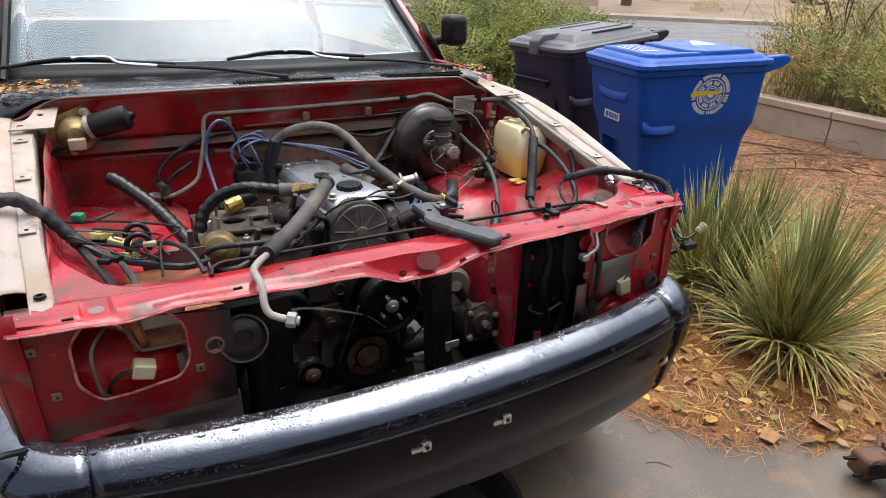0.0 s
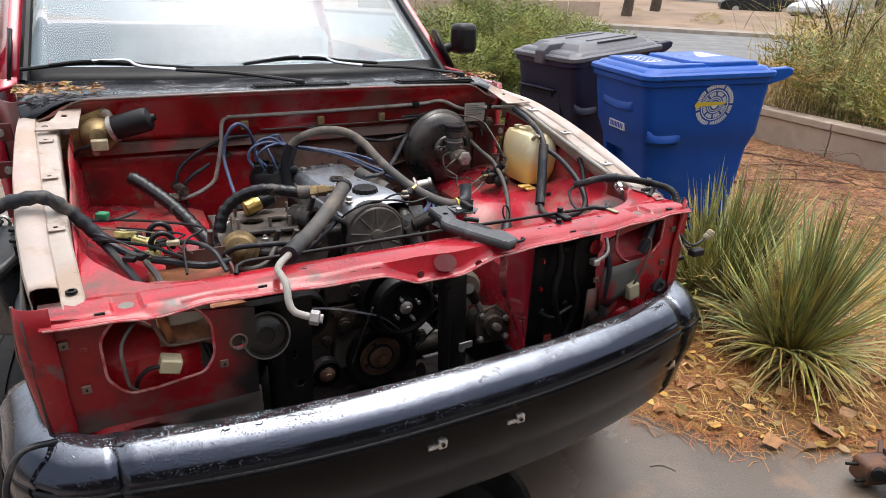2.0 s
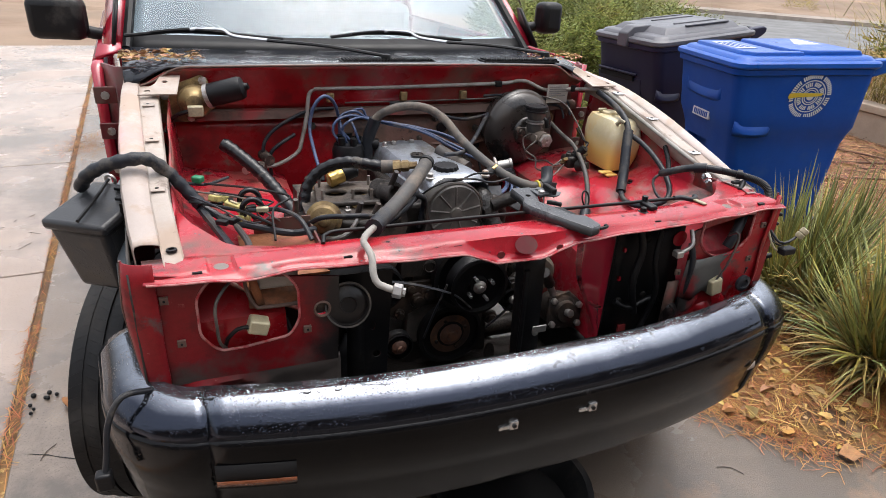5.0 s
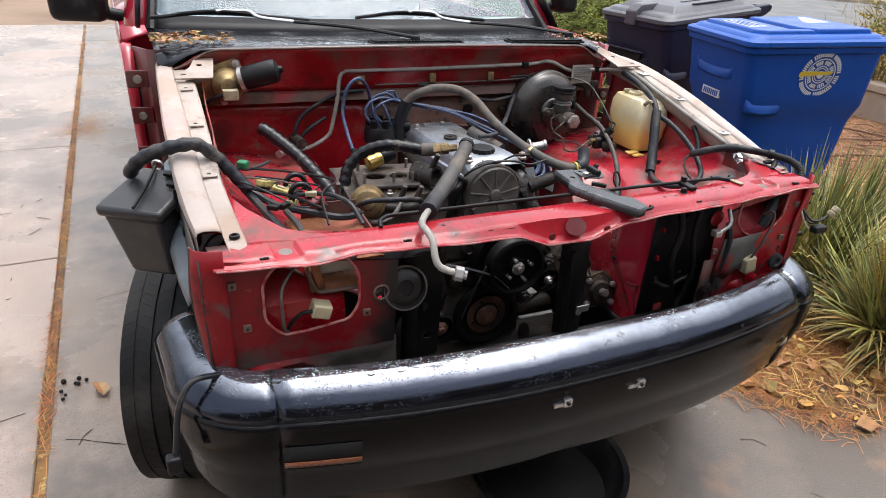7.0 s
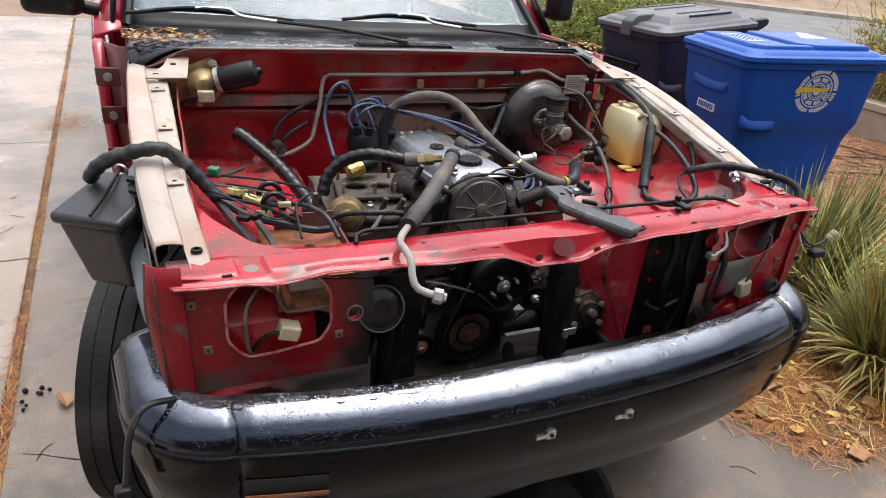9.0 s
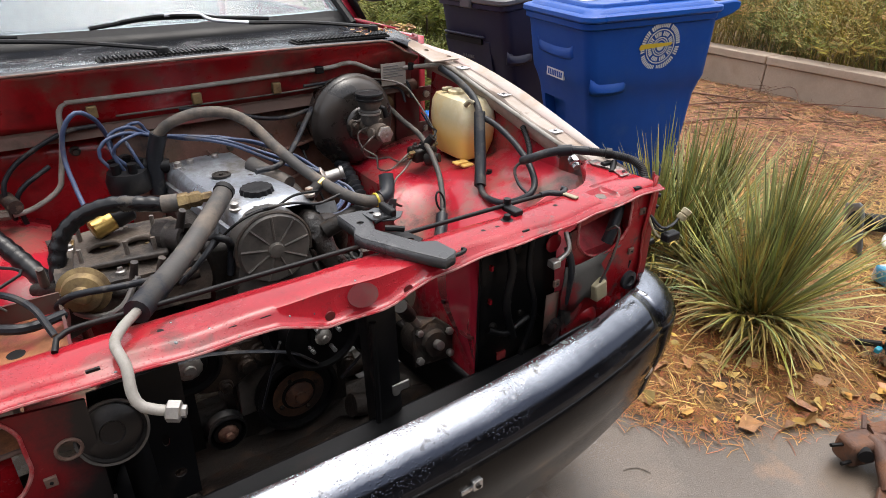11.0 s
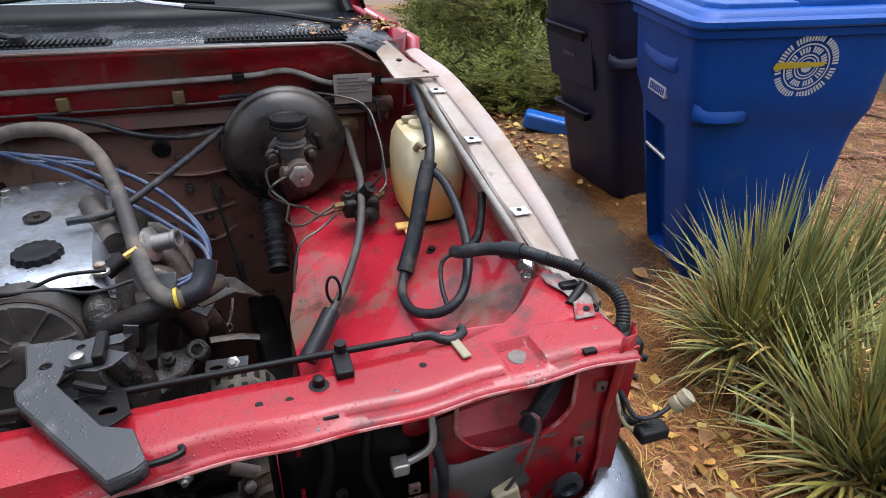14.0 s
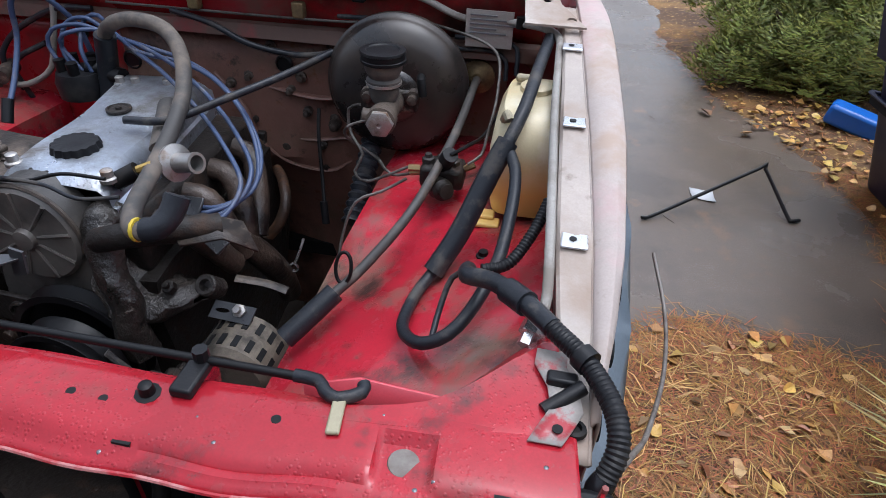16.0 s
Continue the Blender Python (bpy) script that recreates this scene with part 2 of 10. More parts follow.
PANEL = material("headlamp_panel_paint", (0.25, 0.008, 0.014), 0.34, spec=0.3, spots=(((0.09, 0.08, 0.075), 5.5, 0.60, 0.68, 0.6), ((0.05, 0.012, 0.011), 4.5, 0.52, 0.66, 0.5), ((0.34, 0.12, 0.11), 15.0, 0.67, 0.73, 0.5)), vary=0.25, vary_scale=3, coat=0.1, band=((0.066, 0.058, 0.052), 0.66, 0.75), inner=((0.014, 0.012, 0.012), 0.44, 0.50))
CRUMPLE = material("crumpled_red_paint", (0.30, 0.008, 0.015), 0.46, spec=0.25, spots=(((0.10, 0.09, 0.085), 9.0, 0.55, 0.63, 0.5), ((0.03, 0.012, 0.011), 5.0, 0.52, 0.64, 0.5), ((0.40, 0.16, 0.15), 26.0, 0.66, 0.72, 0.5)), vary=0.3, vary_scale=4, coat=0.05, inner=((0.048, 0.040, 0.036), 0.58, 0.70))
PRIMER = material("grey_primer", (0.105, 0.104, 0.098), 0.68, spots=(((0.26, 0.010, 0.016), 8.0, 0.51, 0.60, 0.45), ((0.05, 0.04, 0.035), 8.0, 0.58, 0.7, 0.8)), vary=0.2)
WORN_PRIMER = material("worn_pale_primer", (0.40, 0.36, 0.33), 0.5, spots=(((0.40, 0.03, 0.04), 18.0, 0.56, 0.64, 0.4), ((0.12, 0.09, 0.07), 11.0, 0.58, 0.70, 0.7)), vary=0.2)
RED_GRIME = material("red_paint_grimy", (0.34, 0.165, 0.122), 0.5, spots=(((0.022, 0.014, 0.011), 3.0, 0.50, 0.64, 0.6), ((0.17, 0.105, 0.072), 8.0, 0.52, 0.66, 0.6), ((0.18, 0.075, 0.035), 24.0, 0.60, 0.69, 0.9), ((0.012, 0.008, 0.007), 14.0, 0.60, 0.70, 0.5)), vary=0.35, bump=0.4, bump_scale=60)
RED_FIRE = material("red_bulkhead_paint", (0.47, 0.012, 0.020), 0.27, spec=0.3, spots=(((0.19, 0.105, 0.078), 4.0, 0.50, 0.66, 0.8), ((0.04, 0.012, 0.010), 2.6, 0.54, 0.68, 0.5), ((0.24, 0.14, 0.10), 13.0, 0.64, 0.72, 0.8)), vary=0.3, coat=0.4)
BUCKET = material("faded_red_bucket_paint", (0.78, 0.085, 0.115), 0.42, spots=(((0.20, 0.05, 0.045), 6.0, 0.56, 0.72, 0.6), ((0.62, 0.20, 0.19), 9.0, 0.62, 0.72, 0.5)), vary=0.15)
RED_BODY = material("red_body_paint", (0.50, 0.020, 0.045), 0.18, vary=0.08, coat=0.8)
BEIGE = material("beige_primer_rail", (0.50, 0.425, 0.37), 0.45, spots=(((0.22, 0.17, 0.14), 9.0, 0.60, 0.68, 0.7), ((0.36, 0.27, 0.21), 4.0, 0.48, 0.64, 0.8), ((0.62, 0.34, 0.33), 2.0, 0.62, 0.7, 0.5), ((0.16, 0.10, 0.07), 16.0, 0.66, 0.74, 0.9)), vary=0.15, bump=0.1)
PINK_EDGE = material("worn_pale_red_edge", (0.55, 0.22, 0.21), 0.5, spots=(((0.40, 0.02, 0.03), 22.0, 0.48, 0.58, 0.4),), vary=0.2)
TAN = material("dusty_tan_strip", (0.17, 0.10, 0.078), 0.7, spots=(((0.28, 0.03, 0.03), 5.0, 0.55, 0.66, 0.5), ((0.08, 0.05, 0.04), 8.0, 0.6, 0.7, 0.9)), vary=0.2)
RUST = material("rusty_tray", (0.52, 0.19, 0.075), 0.75, spots=(((0.12, 0.06, 0.035), 9.0, 0.5, 0.66, 0.95), ((0.36, 0.03, 0.03), 3.5, 0.52, 0.6, 0.5)), vary=0.3, bump=0.4)
# sky reflection along the upper edge is put into the metal's colour
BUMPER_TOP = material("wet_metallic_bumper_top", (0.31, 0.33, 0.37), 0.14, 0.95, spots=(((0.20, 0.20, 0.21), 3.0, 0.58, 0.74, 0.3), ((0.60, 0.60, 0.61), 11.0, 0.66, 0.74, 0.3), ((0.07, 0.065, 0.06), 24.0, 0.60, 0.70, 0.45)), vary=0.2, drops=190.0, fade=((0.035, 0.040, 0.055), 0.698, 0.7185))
BLACK_WET = material("wet_black_bumper_face", (0.005, 0.005, 0.006), 0.16, 0.0, spots=(((0.014, 0.012, 0.011), 5.0, 0.58, 0.74, 0.3), ((0.04, 0.04, 0.04), 30.0, 0.72, 0.78, 0.5)), vary=0.3, drops=150.0, ior=1.33, spec=0.35)
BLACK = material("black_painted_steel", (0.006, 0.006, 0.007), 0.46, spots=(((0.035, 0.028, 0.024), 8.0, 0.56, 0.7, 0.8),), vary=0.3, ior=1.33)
BLACK_PL = material("dusty_black_plastic", (0.012, 0.012, 0.014), 0.42, spots=(((0.075, 0.068, 0.06), 5.0, 0.58, 0.78, 0.8),), vary=0.3, bump=0.1, bump_scale=200, ior=1.33)
SERVO = material("dusty_black_servo_paint", (0.017, 0.016, 0.017), 0.18, spots=(((0.070, 0.056, 0.046), 3.0, 0.50, 0.70, 0.45), ((0.014, 0.012, 0.011), 8.0, 0.58, 0.66, 0.3), ((0.11, 0.085, 0.065), 17.0, 0.64, 0.72, 0.7)), vary=0.3)
DUSTY_BLACK = material("dust_covered_black", (0.018, 0.016, 0.016), 0.36, ior=1.4, spots=(((0.085, 0.07, 0.058), 4.0, 0.46, 0.66, 0.85), ((0.15, 0.12, 0.095), 18.0, 0.64, 0.74, 0.9)), vary=0.3, bump=0.12, bump_scale=150)
BOX_PL = material("weathered_box_plastic", (0.040, 0.041, 0.045), 0.34, ior=1.4, spots=(((0.12, 0.105, 0.085), 6.0, 0.56, 0.74, 0.8),), vary=0.3, bump=0.12, bump_scale=160, drops=150)
COWL = material("dusty_black_cowl", (0.022, 0.026, 0.036), 0.16, spots=(((0.06, 0.06, 0.065), 6.0, 0.5, 0.7, 0.4),), vary=0.3, drops=150)
RUBBER = material("worn_rubber_hose", (0.026, 0.029, 0.036), 0.36, spots=(((0.13, 0.115, 0.10), 14.0, 0.52, 0.66, 0.8), ((0.016, 0.016, 0.018), 7.0, 0.54, 0.66, 0.4)), vary=0.25, bump=0.15, bump_scale=150, ior=1.33)
RUBBER_GREY = material("dusty_grey_hose", (0.066, 0.060, 0.056), 0.6, spots=(((0.19, 0.155, 0.125), 10.0, 0.5, 0.66, 0.9), ((0.03, 0.03, 0.03), 7.0, 0.58, 0.68, 0.6)), vary=0.25, bump=0.15)
TYRE = material("tyre_rubber", (0.010, 0.010, 0.011), 0.55, spots=(((0.045, 0.042, 0.039), 6.0, 0.52, 0.7, 0.8),), vary=0.25, bump=0.12, bump_scale=180, ior=1.33)
GREASE = material("greasy_cast_iron", (0.030, 0.025, 0.022), 0.5, spots=(((0.070, 0.042, 0.028), 14.0, 0.54, 0.68, 0.85), ((0.15, 0.14, 0.13), 22.0, 0.66, 0.74, 0.4)), vary=0.3, bump=0.6, bump_scale=90, ior=1.33)
DUSTY_CAST = material("dusty_brown_castings", (0.13, 0.10, 0.078), 0.55, spots=(((0.020, 0.015, 0.013), 9.0, 0.46, 0.58, 0.6), ((0.26, 0.20, 0.15), 24.0, 0.60, 0.72, 0.7)), vary=0.3, bump=0.5, bump_scale=90)
COVER = material("dusty_grey_cover_plastic", (0.085, 0.078, 0.072), 0.42, spots=(((0.16, 0.14, 0.12), 5.0, 0.48, 0.66, 0.7), ((0.03, 0.027, 0.025), 9.0, 0.56, 0.68, 0.5)), vary=0.25, bump=0.12, bump_scale=150)
TAPE = material("wrapped_black_tape", (0.012, 0.012, 0.014), 0.26, spots=(((0.10, 0.085, 0.07), 18.0, 0.60, 0.70, 0.7),), vary=0.3, ior=1.4)
OILY = material("oil_caked_casting", (0.050, 0.042, 0.036), 0.36, spots=(((0.085, 0.068, 0.055), 16.0, 0.52, 0.66, 0.7), ((0.008, 0.007, 0.006), 8.0, 0.50, 0.64, 0.25), ((0.16, 0.14, 0.12), 60.0, 0.64, 0.72, 0.6)), vary=0.35, bump=0.8, bump_scale=130)
ALU = material("wet_cast_aluminium", (0.50, 0.545, 0.62), 0.30, 0.75, spots=(((0.16, 0.15, 0.14), 7.0, 0.46, 0.64, 0.55), ((0.07, 0.06, 0.055), 18.0, 0.62, 0.70, 0.8), ((0.66, 0.68, 0.72), 40.0, 0.66, 0.72, 0.3)), vary=0.2, bump=0.2, drops=150)
LINE = material("grimy_brake_line", (0.17, 0.155, 0.14), 0.45, 0.4, spots=(((0.05, 0.042, 0.036), 16.0, 0.48, 0.62, 0.7),), vary=0.2)
STEEL = material("dull_steel_line", (0.42, 0.40, 0.38), 0.42, 0.8, spots=(((0.22, 0.14, 0.09), 20.0, 0.56, 0.7, 0.85),), vary=0.2)
ALT = material("dirty_alternator_casting", (0.24, 0.20, 0.155), 0.5, 0.2, spots=(((0.06, 0.05, 0.04), 12.0, 0.48, 0.62, 0.7),), vary=0.25, bump=0.3)
ZINC = material("gold_zinc_bracket", (0.34, 0.245, 0.115), 0.42, 0.6, spots=(((0.12, 0.08, 0.045), 10.0, 0.46, 0.62, 0.8),), vary=0.2)
BRASS = material("gold_solenoid", (0.62, 0.42, 0.13), 0.32, 0.85, vary=0.2, spots=(((0.16, 0.10, 0.05), 22.0, 0.56, 0.66, 0.7),))
CREAM = material("cream_plastic", (0.48, 0.42, 0.27), 0.5, vary=0.2, spots=(((0.16, 0.13, 0.09), 18.0, 0.55, 0.7, 0.8),))
TANK = material("yellowed_plastic_tank", (0.80, 0.68, 0.42), 0.34, spots=(((0.76, 0.50, 0.18), 4.5, 0.56, 0.70, 0.3), ((0.84, 0.78, 0.62), 6.0, 0.50, 0.65, 0.5), ((0.25, 0.19, 0.10), 13.0, 0.69, 0.77, 0.8)), vary=0.12, fade=((0.78, 0.50, 0.14), 0.925, 0.99))
WIRE_BLUE = material("blue_ignition_lead", (0.060, 0.095, 0.20), 0.45, spots=(((0.18, 0.17, 0.17), 15.0, 0.56, 0.7, 0.8),), vary=0.2)
WHITE_PL = material("white_plastic", (0.66, 0.65, 0.62), 0.4, vary=0.06, spots=(((0.5, 0.42, 0.33), 14.0, 0.66, 0.76, 0.8),))
CHROME = material("bright_worn_metal", (0.75, 0.75, 0.76), 0.25, 0.9, vary=0.1)
BIN_BLUE = material("blue_bin_plastic", (0.004, 0.075, 0.40), 0.46, spec=0.22, spots=(((0.02, 0.09, 0.36), 5.0, 0.55, 0.7, 0.6),), vary=0.12, bump=0.06, bump_scale=220)
BIN_DARK = material("dark_bin_plastic", (0.022, 0.022, 0.056), 0.46, spec=0.3, vary=0.15, bump=0.08, bump_scale=220)
BIN_LID = material("grey_bin_lid", (0.10, 0.10, 0.115), 0.4, vary=0.15, drops=130)
BIN_BLUE_LID = material("blue_bin_lid", (0.006, 0.095, 0.46), 0.34, spec=0.28, vary=0.1, drops=130)
FLANGE = material("chalky_pink_flange", (0.53, 0.445, 0.40), 0.48, spots=(((0.26, 0.21, 0.18), 10.0, 0.58, 0.68, 0.7), ((0.45, 0.34, 0.27), 5.0, 0.50, 0.62, 0.7), ((0.60, 0.38, 0.37), 3.0, 0.55, 0.70, 0.5), ((0.25, 0.16, 0.12), 30.0, 0.68, 0.74, 0.8)), vary=0.12, bump=0.1)
GREY_BLUE = material("grey_blue_sheet", (0.17, 0.205, 0.24), 0.42, spots=(((0.30, 0.30, 0.30), 8.0, 0.54, 0.66, 0.6),), vary=0.2)
CONCRETE = material("wet_concrete", (0.47, 0.365, 0.300), 0.42, spots=(((0.17, 0.145, 0.125), 150.0, 0.56, 0.64, 0.6), ((0.33, 0.22, 0.14), 1.4, 0.60, 0.72, 0.5), ((0.20, 0.160, 0.130), 0.8, 0.48, 0.62, 0.10), ((0.10, 0.085, 0.075), 7.0, 0.68, 0.76, 0.6), ((0.40, 0.36, 0.33), 2.4, 0.62, 0.74, 0.5)), vary=0.16, vary_scale=1.3, bump=0.35, bump_scale=230, wet=0.12)
CONCRETE_WET = material("soaked_concrete", (0.205, 0.160, 0.124), 0.30, spots=(((0.12, 0.10, 0.085), 150.0, 0.56, 0.64, 0.6), ((0.13, 0.105, 0.085), 1.3, 0.46, 0.60, 0.08), ((0.25, 0.16, 0.10), 2.2, 0.60, 0.72, 0.5), ((0.08, 0.065, 0.055), 8.0, 0.66, 0.75, 0.6)), vary=0.18, vary_scale=1.3, bump=0.35, bump_scale=230, wet=0.10)
CONCRETE_DAMP = material("damp_concrete", (0.31, 0.240, 0.185), 0.40, spots=(((0.12, 0.10, 0.085), 150.0, 0.56, 0.64, 0.6), ((0.13, 0.105, 0.085), 1.3, 0.46, 0.60, 0.08), ((0.25, 0.16, 0.10), 2.2, 0.60, 0.72, 0.5), ((0.08, 0.065, 0.055), 8.0, 0.66, 0.75, 0.6)), vary=0.18, vary_scale=1.3, bump=0.35, bump_scale=230, wet=0.10)
CONC_WALL = material("weathered_concrete_wall", (0.64, 0.50, 0.39), 0.75, spots=(((0.42, 0.31, 0.23), 2.0, 0.52, 0.70, 0.85),), vary=0.2, vary_scale=2, bump=0.4, bump_scale=60)
SOIL = material("damp_soil_and_needles", (0.155, 0.080, 0.038), 0.85, spots=(((0.29, 0.155, 0.048), 2.2, 0.46, 0.62, 0.9), ((0.15, 0.085, 0.055), 4.5, 0.56, 0.68, 0.75), ((0.55, 0.36, 0.13), 26.0, 0.56, 0.66, 0.9)), vary=0.35, vary_scale=1.5, bump=0.9, bump_scale=120)
NEEDLE = material("fallen_pine_needles", (0.38, 0.155, 0.035), 0.6, vary=0.1, per_island=0.5)
LEAF_DRY = material("fallen_dry_leaves", (0.52, 0.29, 0.11), 0.5, vary=0.35, vary_scale=30, per_island=0.5, spots=(((0.40, 0.20, 0.05), 9.0, 0.5, 0.66, 0.6),))
YUCCA = material("yucca_blades", (0.43, 0.46, 0.17), 0.32, vary=0.3, vary_scale=6, per_island=0.6, spots=(((0.60, 0.47, 0.13), 3.0, 0.58, 0.70, 0.6),))
YUCCA_OLIVE = material("yellowing_yucca_blades", (0.54, 0.43, 0.11), 0.42, vary=0.3, vary_scale=6, per_island=0.5)
YUCCA_DRY = material("dry_yucca_blades", (0.66, 0.45, 0.15), 0.6, vary=0.25, per_island=0.45)
JUNIPER = material("juniper_foliage", (0.27, 0.31, 0.045), 0.6, vary=0.4, vary_scale=2.5, per_island=0.5, spots=(((0.36, 0.30, 0.07), 1.6, 0.56, 0.70, 0.7),))
BARK = material("grey_bark", (0.12, 0.085, 0.06), 0.85, vary=0.3, bump=0.8, bump_scale=40)
SCRUB = material("rabbitbrush_stems", (0.44, 0.35, 0.065), 0.65, vary=0.3, vary_scale=1.2, per_island=0.5)
SCRUB_GREEN = material("green_brush_stems", (0.30, 0.33, 0.085), 0.65, vary=0.3, vary_scale=1.2, per_island=0.5)
ASPHALT = material("damp_asphalt", (0.12, 0.115, 0.11), 0.5, vary=0.2, vary_scale=0.5, bump=0.3)
DIRT_FAR = material("tan_yard_dirt", (0.33, 0.225, 0.15), 0.9, vary=0.25, vary_scale=0.3, spots=(((0.20, 0.12, 0.07), 0.5, 0.5, 0.65, 0.9),))
IRON_RUST = material("rusted_cast_iron", (0.12, 0.055, 0.035), 0.6, spots=(((0.18, 0.08, 0.042), 12.0, 0.48, 0.62, 0.85), ((0.04, 0.028, 0.024), 7.0, 0.55, 0.66, 0.5)), vary=0.3, bump=0.6, bump_scale=110)
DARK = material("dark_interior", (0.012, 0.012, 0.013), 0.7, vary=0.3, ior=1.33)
PLASTER = material("pale_house_wall", (0.62, 0.58, 0.53), 0.85, vary=0.08)
STUCCO = material("brown_stucco", (0.36, 0.285, 0.225), 0.9, vary=0.12, bump=0.3, bump_scale=90)
RUST_DARK = material("dark_rusty_disc", (0.085, 0.040, 0.022), 0.6, spots=(((0.16, 0.075, 0.035), 20.0, 0.50, 0.62, 0.8), ((0.02, 0.014, 0.012), 9.0, 0.5, 0.64, 0.5)), vary=0.3, bump=0.4, bump_scale=110)
BROWN_CAST = material("oily_brown_casting", (0.085, 0.057, 0.042), 0.46, spots=(((0.012, 0.009, 0.008), 9.0, 0.46, 0.60, 0.35), ((0.12, 0.085, 0.06), 26.0, 0.60, 0.70, 0.7)), vary=0.3, bump=0.6, bump_scale=90)
OXIDE = material("oxidised_pipe", (0.40, 0.375, 0.34), 0.55, spots=(((0.22, 0.19, 0.16), 12.0, 0.5, 0.64, 0.8),), vary=0.2)
WORN_STEEL = material("worn_dark_steel", (0.055, 0.057, 0.062), 0.30, spots=(((0.15, 0.15, 0.155), 9.0, 0.58, 0.70, 0.4), ((0.03, 0.028, 0.026), 6.0, 0.55, 0.68, 0.6)), vary=0.25, drops=170)
DULL_PIPE = material("dull_dirty_pipe", (0.30, 0.27, 0.24), 0.48, 0.4, spots=(((0.10, 0.07, 0.055), 9.0, 0.48, 0.66, 0.85),), vary=0.2)
TWIG = material("reddish_dead_twigs", (0.26, 0.135, 0.080), 0.75, vary=0.3, per_island=0.4)
GREY_PL = material("scuffed_grey_plastic", (0.20, 0.21, 0.225), 0.42, vary=0.25, spots=(((0.36, 0.35, 0.33), 7.0, 0.55, 0.68, 0.6),))
LABEL = material("silver_label", (0.48, 0.45, 0.42), 0.45, 0.3, vary=0.15)
YELLOW = material("yellow_paint_mark", (0.75, 0.55, 0.04), 0.5, vary=0.15)
WHITE_INK = material("white_print", (0.72, 0.74, 0.76), 0.5, vary=0.06)
BARS = material("print_bars", (0.16, 0.16, 0.17), 0.6, vary=0.05)
ORANGE = material("amber_lens", (0.30, 0.085, 0.03), 0.25, vary=0.2, coat=0.5)
CABIN = material("grey_cloth", (0.30, 0.31, 0.33), 0.8, vary=0.1)
BLUE_ITEM = material("bright_blue_plastic", (0.02, 0.16, 0.62), 0.35, vary=0.08)
glass = bpy.data.materials.new("sky_hazed_windscreen_glass")
glass.use_nodes = True
gn, gl = glass.node_tree.nodes, glass.node_tree.links
gp = gn["Principled BSDF"]
gp.inputs["Transmission Weight"].default_value, gp.inputs["Roughness"].default_value, gp.inputs["IOR"].default_value = 1.0, 0.0, 1.34
gp.inputs["Base Color"].default_value = (0.70, 0.77, 0.80, 1)
gp.inputs["Specular IOR Level"].default_value = 0.3
# pale diffuse layer: haze on the glass with sky reflection painted in
sky_haze = gn.new("ShaderNodeBsdfDiffuse")
sky_haze.inputs["Color"].default_value = (0.62, 0.76, 0.84, 1)
gm_ = gn.new("ShaderNodeMixShader")
gt = gn.new("ShaderNodeTexNoise")
gt.inputs["Scale"].default_value = 2.5
gr = gn.new("ShaderNodeMapRange")
gr.inputs["To Min"].default_value, gr.inputs["To Max"].default_value = 0.07, 0.11
gl.new(gt.outputs["Fac"], gr.inputs["Value"])
gl.new(gr.outputs["Result"], gm_.inputs[0])
gl.new(gp.outputs[0], gm_.inputs[1])
gl.new(sky_haze.outputs[0], gm_.inputs[2])
gl.new(gm_.outputs[0], gn["Material Output"].inputs["Surface"])

# ---- ground, driveway, bed, wall, street ----
AX, AY = V((0.998, 0.064, 0)), V((-0.064, 0.998, 0))  # across and along the driveway


def drive(u, v, z=0.0):
    return V((-1.33, 0.57, 0)) + AX * u + AY * (v - 0.57) + V((0, 0, z))


def smooth_step(a, b, x):
    t = min(1, max(0, (x - a) / (b - a)))
    return t * t * (3 - 2 * t)


bm = bmesh.new()
bmesh.ops.create_grid(bm, x_segments=2, y_segments=2, size=900)
for v in bm.verts:
    v.co.z = -0.06
tagged(part("ground", bm, DIRT_FAR), "tan bare earth of the yards around", "ground", kind="structure")

driveway = thing("driveway", "wet grey concrete driveway slabs with needle-filled joints", "driveway", kind="structure")
CUTS = (-4.2, -1.6, 0.25, 2.10, 3.92, 8.45, 9.9)
for u0, u1 in ((-3.05, -0.017), (0.015, 1.36), (1.364, 3.60)):
    cuts = CUTS if u0 < 0 else (-4.2, -1.6, 0.25, 8.45, 9.9)
    for v0, v1 in zip(cuts, cuts[1:]):
        if u0 > 1 and v0 < 0:
            continue
        if u0 > 0 and v0 < 0:
            lo, hi = u0, 9.5
        else:
            lo, hi = u0, u1
        g = 0.006
        bm = box(0, 1, 0, 1, -0.1, 0)
        for v in bm.verts:
            v.co = drive(lo + v.co.x * (hi - lo), v0 + g + v.co.y * (v1 - v0 - 2 * g), v.co.z)
        part("slab", bm, CONCRETE if u0 < 0 or v0 < -2 else CONCRETE_DAMP if u0 < 1 and v0 > 0 else CONCRETE_WET, driveway, bevel=0.006)

CR = random.Random(12)
cracks = bmesh.new()
for x, y, yaw, n in ((-1.25, 1.62, 20, 16), (-2.6, 1.15, 8, 14), (-1.28, 0.75, -12, 9), (-2.4, 3.0, 70, 12), (0.5, -0.62, 25, 9)):
    q, d = V((x, y, 0.0012)), radians(yaw)
    prev = None
    for k in range(n):
        w = 0.0014 * (1 - k / n) + 0.0006
        s_ = V((-math.sin(d), math.cos(d), 0)) * w * CR.uniform(0.6, 1.6)
        cur = [cracks.verts.new(q + s_), cracks.verts.new(q - s_)]
        if prev:
            cracks.faces.new((prev[0], prev[1], cur[1], cur[0]))
        prev = cur
        d += CR.uniform(-0.35, 0.35)
        q = q + V((math.cos(d), math.sin(d), 0)) * CR.uniform(0.03, 0.07)
part("crack", cracks, DARK, driveway)

